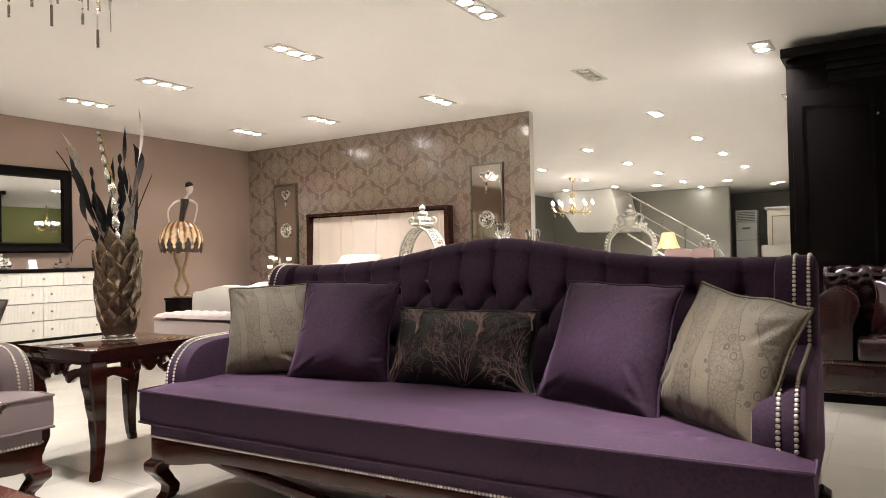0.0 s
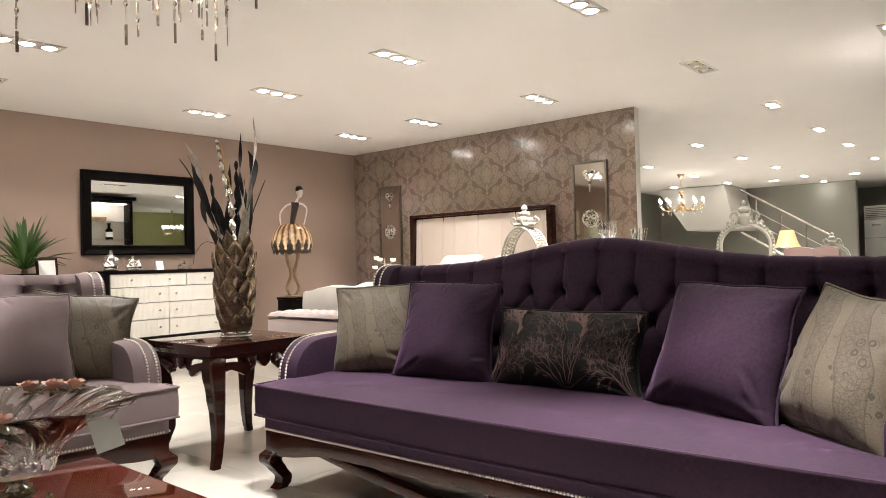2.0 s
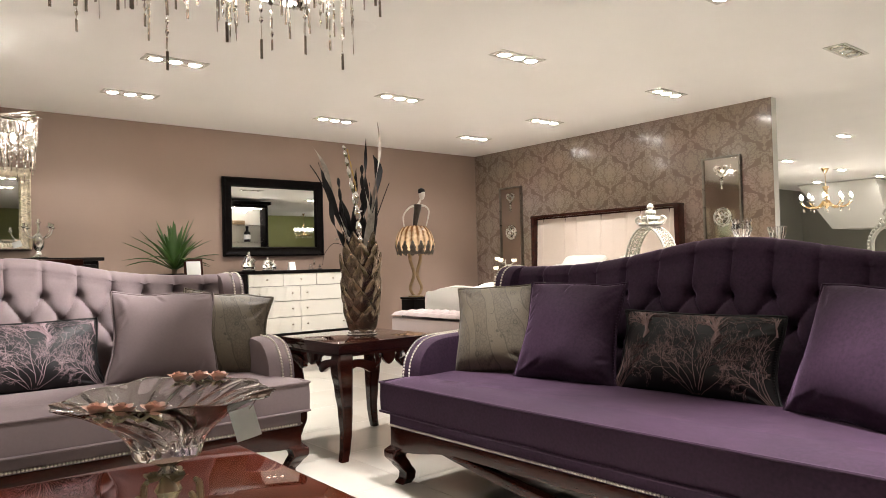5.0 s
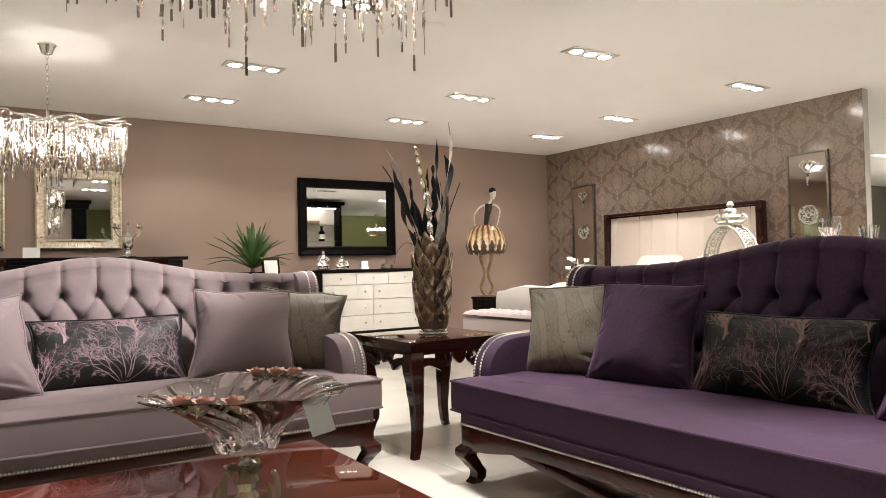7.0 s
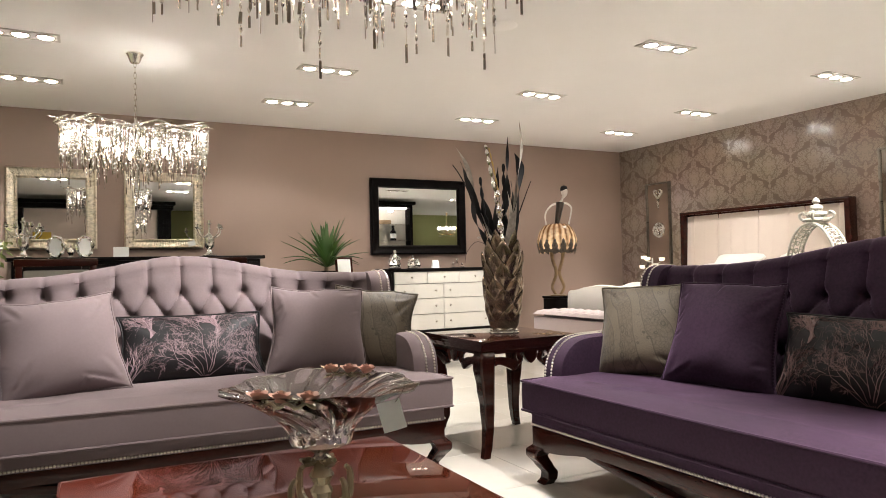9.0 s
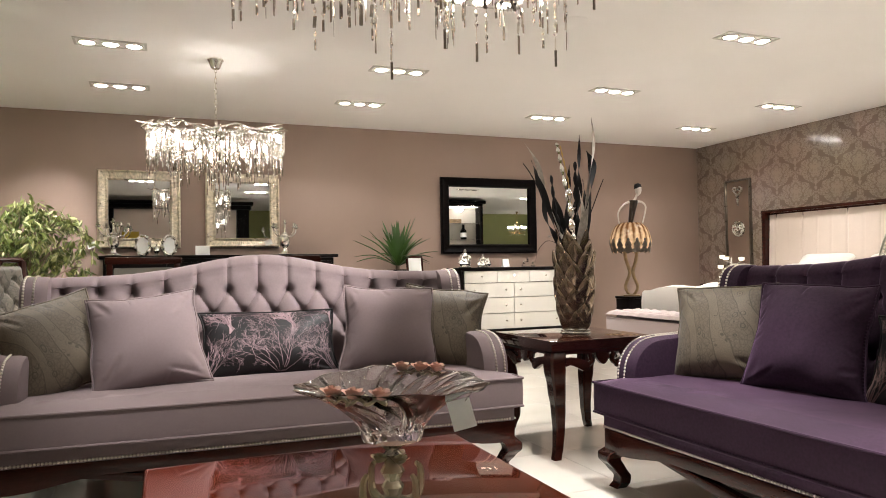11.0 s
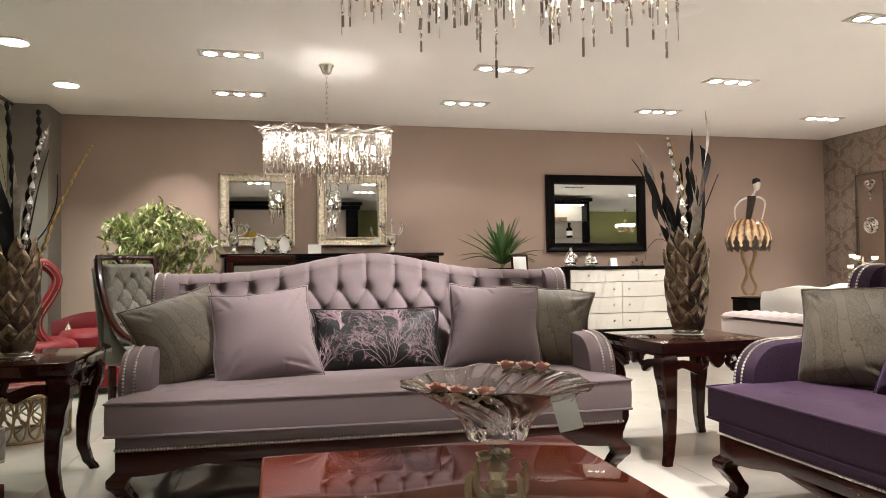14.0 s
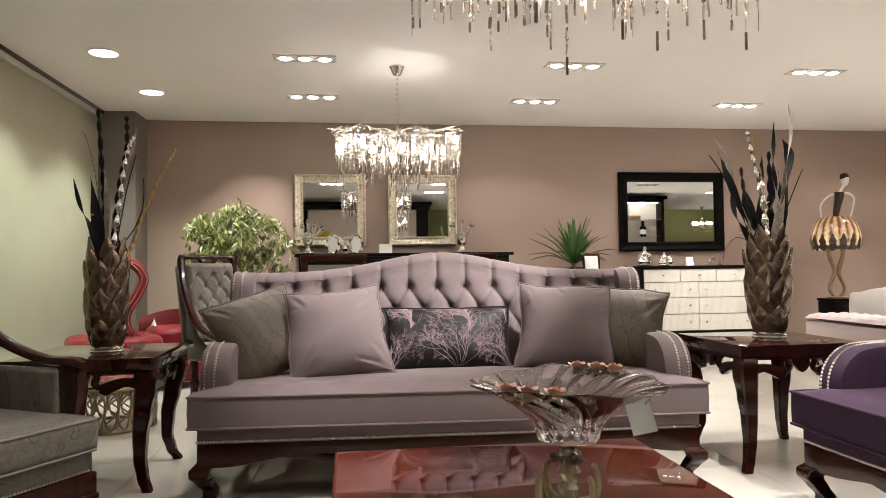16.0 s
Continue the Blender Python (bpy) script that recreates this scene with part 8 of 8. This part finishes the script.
part("handrail", bm, M_STEEL, stairs, "round steel handrail")
for f in (0.35, 0.65):
    bm = bmesh.new()
    tube(bm, [(-5.25, 16.62, 2.47 - 0.9 * f), (-3.5, 16.62, 1.39 - 0.9 * f)], 0.010, 6)
    part("rail", bm, M_STEEL, stairs)
bm = bmesh.new()
tube(bm, [(-5.25, 16.62, 1.49), (-3.42, 16.62, 0.36), (-3.42, 16.62, 0.02)], 0.03, 8)
part("stringer", bm, M_STEEL, stairs)
for x in (-4.91, -4.40, -3.90, -3.43):
    z = 1.36 + (x + 3.45) / (-5.25 + 3.45) * 1.11
    bm = bmesh.new()
    tube(bm, [(x, 16.62, z), (x, 16.62, max(0, z - 0.98))], 0.016, 7)
    part("baluster", bm, M_STEEL, stairs)

unit = thing("air_conditioner", pose(-3.17, 20.6, 0), "tall white floor-standing air conditioner", "air conditioner")
part("body", box(bmesh.new(), -0.27, 0.27, -0.2, 0.2, 0.0, 1.78, 0.02), M_PAPER, unit)
part("head", box(bmesh.new(), -0.27, 0.27, -0.2, 0.2, 1.785, 2.13, 0.02), M_PAPER, unit)
for k in range(6):
    part("louvre", box(bmesh.new(), -0.23, 0.23, -0.206, -0.201, 1.83 + 0.045 * k, 1.85 + 0.045 * k), M_GREYWALL, unit)
part("badge", box(bmesh.new(), -0.10, 0.10, -0.207, -0.201, 1.62, 1.66), M_STEEL, unit, "plain oblong badge")
part("panel_line", box(bmesh.new(), -0.27, 0.27, -0.204, -0.201, 1.31, 1.32), M_GREYWALL, unit)
ward = thing("wardrobe", pose(-1.95, 19.7, 0), "cream panelled wardrobe with a cornice", "wardrobe")
part("body", box(bmesh.new(), -0.58, 0.7, -0.2, 0.3, 0, 2.06, 0.008), M_IVORY, ward)
part("cornice", box(bmesh.new(), -0.63, 0.75, -0.25, 0.3, 2.061, 2.13, 0.012), M_IVORY, ward)
for k in range(2):
    d = part("door", box(bmesh.new(), -0.54 + 0.6 * k, 0.03 + 0.6 * k, -0.22, -0.201, 0.1, 2.0, 0.004), M_IVORY, ward)
    bm = bmesh.new()
    x0, x1 = -0.47 + 0.6 * k, -0.04 + 0.6 * k
    for a in ((x0, x0 + 0.02, 0.2, 1.9), (x1 - 0.02, x1, 0.2, 1.9), (x0 + 0.02, x1 - 0.02, 0.2, 0.22), (x0 + 0.02, x1 - 0.02, 1.88, 1.9)):
        box(bm, a[0], a[1], -0.232, -0.2201, a[2], a[3])
    part("moulding", bm, M_BRONZE, d)

gold = thing("chandelier", pose(-5.65, 14.16, CEIL), "brass candle chandelier with lit bulbs and crystal drops", "chandelier")
part("rose", lathe(bmesh.new(), [(0.02, -0.10), (0.06, -0.03), (0.075, 0)], 16), M_BRASS, gold)
bm = bmesh.new()
tube(bm, [(0, 0, -0.09), (0, 0, -0.36)], 0.007, 6)
part("rod", bm, M_BRASS, gold)
part("column", lathe(bmesh.new(), [(0.05, -0.35), (0.06, -0.37), (0.03, -0.42), (0.045, -0.55), (0.03, -0.62), (0.09, -0.68), (0.05, -0.74), (0.01, -0.78)][::-1], 14), M_BRASS, gold)
arm = None
for k in range(10):
    m = pose(0, 0, 0, 0, 0, 36 * k)
    if arm is None:
        bm = bmesh.new()
        tube(bm, smooth_line([(0.03, 0, -0.60), (0.15, 0, -0.74), (0.34, 0, -0.74), (0.44, 0, -0.66)], 6), 0.012, 7)
        arm = part("arm", bm, M_BRASS, gold, at=m)
        bm = bmesh.new()
        lathe(bm, [(0.014, -0.655), (0.045, -0.645), (0.014, -0.635), (0.014, -0.58)], 10, (0.44, 0, 0))
        cup = part("candle_cup", bm, M_WHITEMETAL, gold, at=m)
        flame = part("bulb", lathe(bmesh.new(), [(0.010, -0.579), (0.024, -0.555), (0.021, -0.53), (0.004, -0.495)], 10, (0.44, 0, 0)), M_FILAMENT, gold, at=m)
        drop = part("drop", lathe(bmesh.new(), [(0.002, -0.84), (0.014, -0.82), (0.002, -0.76)], 6, (0.40, 0, 0)), M_BEAD, gold, at=m)
    else:
        for o in (arm, cup, flame, drop):
            again(o, gold, m)
copy_thing(gold, pose(3.0, 10.2, CEIL) @ Matrix.Diagonal((0.6, 0.6, 0.9, 1)))
lamp("POINT", "brass_chandelier_lamp", (-5.65, 14.16, CEIL - 0.5), 1.5, radius=0.05)


def vanity_mirror(at, s, label):
    """An arched white carved open frame with an urn crest."""
    ob = thing("carved_frame", at @ Matrix.Diagonal((s, s, s, 1)), label, "mirror frame", "carved frames")
    arc = [(0.40 * math.cos(math.pi * i / 24), 0, 0.32 + 0.34 * math.sin(math.pi * i / 24)) for i in range(25)]
    bm = bmesh.new()
    tube(bm, [(0.40, 0, 0.0)] + arc + [(-0.40, 0, 0.0)], 0.035, 8)
    part("arch", bm, M_WHITEMETAL, ob)
    bead = None
    for i, p in enumerate(along([Vector((0.435, 0, 0.0))] + [Vector((0.445 * math.cos(math.pi * k / 24), 0, 0.32 + 0.385 * math.sin(math.pi * k / 24))) for k in range(25)] + [Vector((-0.435, 0, 0.0))], 0.058)):
        m = pose(p.x, -0.01, p.z)
        if bead is None:
            bead = part("rosette", lathe(bmesh.new(), [(0.004, -0.040), (0.020, -0.030), (0.030, 0.0), (0.018, 0.030), (0.004, 0.040)], 8), M_WHITEMETAL, ob, at=m)
        else:
            again(bead, ob, m)
    part("urn", lathe(bmesh.new(), [(0.06, 0.66), (0.07, 0.68), (0.10, 0.73), (0.105, 0.79), (0.075, 0.835), (0.06, 0.845), (0.085, 0.87), (0.09, 0.91), (0.065, 0.945), (0.035, 0.96), (0.05, 0.985), (0.048, 1.02), (0.02, 1.05), (0.004, 1.06)], 20), M_WHITEMETAL, ob, "urn-shaped crest")
    for k in (-1, 1):
        bm = bmesh.new()
        tube(bm, smooth_line([(k * 0.09, 0, 0.80), (k * 0.14, 0, 0.86), (k * 0.20, 0, 0.85), (k * 0.225, 0, 0.79), (k * 0.19, 0, 0.75), (k * 0.20, 0, 0.70), (k * 0.25, 0, 0.66), (k * 0.28, 0, 0.69), (k * 0.25, 0, 0.71)], 6), 0.022, 8)
        part("scroll", bm, M_WHITEMETAL, ob)
    return ob


vt = thing("console_table", pose(-2.95, 9.55, 0), "white carved dressing table", "dressing table")
part("top", box(bmesh.new(), -0.65, 0.95, -0.25, 0.25, 0.80, 0.86, 0.01), M_WHITEMETAL, vt)
part("body", box(bmesh.new(), -0.60, 0.90, -0.22, 0.22, 0.62, 0.799, 0.006), M_WHITEMETAL, vt)
for x in (-0.57, 0.87):
    for y in (-0.18, 0.18):
        part("leg", table_leg(0.62), M_WHITEMETAL, vt, at=pose(x, y, 0, 0, 0, (0 if y < 0 else -90) if x < 0 else (90 if y < 0 else 180)))
vanity_mirror(pose(-2.99, 9.6, 0.86), 0.80, "arched white carved open mirror frame with an urn crest")
vanity_mirror(pose(-2.50, 12.2, 0.72), 0.55, "small white carved mirror frame")
vs = thing("console_table", pose(-2.50, 12.2, 0), "small white dressing table in the far room", "dressing table")
part("top", box(bmesh.new(), -0.5, 0.5, -0.22, 0.22, 0.68, 0.72, 0.01), M_WHITEMETAL, vs)
for x in (-0.42, 0.42):
    part("leg", box(bmesh.new(), x - 0.03, x + 0.03, -0.2, 0.2, 0, 0.679, 0.006), M_WHITEMETAL, vs)

M_LAMPSHADE = glow("lit_cream_shade", (0.72, 0.46, 0.22, 1), 0.55)
tl = thing("table_lamp", pose(-2.45, 9.5, 0.86), "table lamp with a scalloped cream cloth shade, lit", "lamp")
part("foot", lathe(bmesh.new(), [(0.06, 0), (0.065, 0.015), (0.02, 0.03), (0.025, 0.10), (0.01, 0.16), (0.01, 0.24)], 16), M_GOLD, tl)
bm = bmesh.new()
sheet(bm, lambda u, v: ((0.155 - 0.075 * v ** 0.7) * math.cos(2 * math.pi * u), (0.155 - 0.075 * v ** 0.7) * math.sin(2 * math.pi * u), 0.215 + 0.205 * v - 0.012 * abs(math.sin(5 * math.pi * u * 2)) * (1 - v)), 60, 6, wrap_u=True)
part("shade", bm, M_LAMPSHADE, tl, "cream pleated shade")
bm = bmesh.new()
tube(bm, [(0, 0, 0.23), (0, 0, 0.41)], 0.005, 5)
tube(bm, [(-0.08, 0, 0.41), (0.08, 0, 0.41)], 0.003, 5)
part("harp", bm, M_GOLD, tl)
M_MAUVE = fabric("dusty_mauve_cloth", (0.24, 0.16, 0.14, 1))
for x, w in ((-2.23, 0.34), (-1.93, 0.27)):
    c = thing("dining_chair", pose(x, 8.95, 0), "chair with a curved dusty mauve back", "chair", "mauve chairs")
    part("backrest", slab(bmesh.new(), [(-w / 2, 0.45)] + [(w / 2 * math.cos(math.pi * (1 - k / 10)), 1.02 + 0.045 * math.sin(math.pi * k / 10)) for k in range(11)] + [(w / 2, 0.45)], 0.07, pose(0, 0.2, 0), 0.015), M_MAUVE, c)
    part("seat", box(bmesh.new(), -w / 2, w / 2, -0.22, 0.22, 0.38, 0.47, 0.02), M_MAUVE, c)
    for lx in (-w / 2 + 0.03, w / 2 - 0.03):
        for ly in (-0.18, 0.18):
            part("leg", box(bmesh.new(), lx - 0.018, lx + 0.018, ly - 0.018, ly + 0.018, 0, 0.38), M_WOOD, c)
pb = thing("bed", pose(-1.95, 17.6, 0), "pale bed with white bedding in the far room", "bed")
part("base", box(bmesh.new(), -0.6, 0.6, -0.9, 0.9, 0.1, 0.6, 0.05), M_WHITE_CLOTH, pb)
part("headboard", box(bmesh.new(), -0.6, 0.6, 0.91, 0.99, 0.0, 1.15, 0.03), M_IVORY, pb)
for x in (-0.5, 0.5):
    part("leg", box(bmesh.new(), x - 0.04, x + 0.04, -0.8, -0.72, 0, 0.1), M_IVORY, pb)


# ---- floor tiles, each a piece of the floor ----
TILE = 0.60
tile_bm = bmesh.new()
box(tile_bm, -TILE / 2 + 0.001, TILE / 2 - 0.001, -TILE / 2 + 0.001, TILE / 2 - 0.001, -0.0038, 0.0, 0.0008, 1)
first_tile = None
rest = bmesh.new()
X0, Y0 = WALL_X, BLIND_Y - 0.3
for i in range(int((X_MAX - X0) / TILE) + 1):
    for j in range(int((Y_MAX - Y0) / TILE) + 1):
        x, y = X0 + TILE * (i + 0.5), Y0 + TILE * (j + 0.5)
        if -8.1 < x < 0.6 and -2.9 < y < 7.5:
            m = pose(x, y, 0)
            if first_tile is None:
                first_tile = part("tile", tile_bm, M_TILE, floor, at=m, smooth=False)
            else:
                again(first_tile, floor, m)
        else:
            box(rest, x - TILE / 2 + 0.001, x + TILE / 2 - 0.001, y - TILE / 2 + 0.001, y + TILE / 2 - 0.001, -0.0038, 0.0)
tagged(part("far_tiles", rest, M_TILE, floor, smooth=False), kind="stuff")
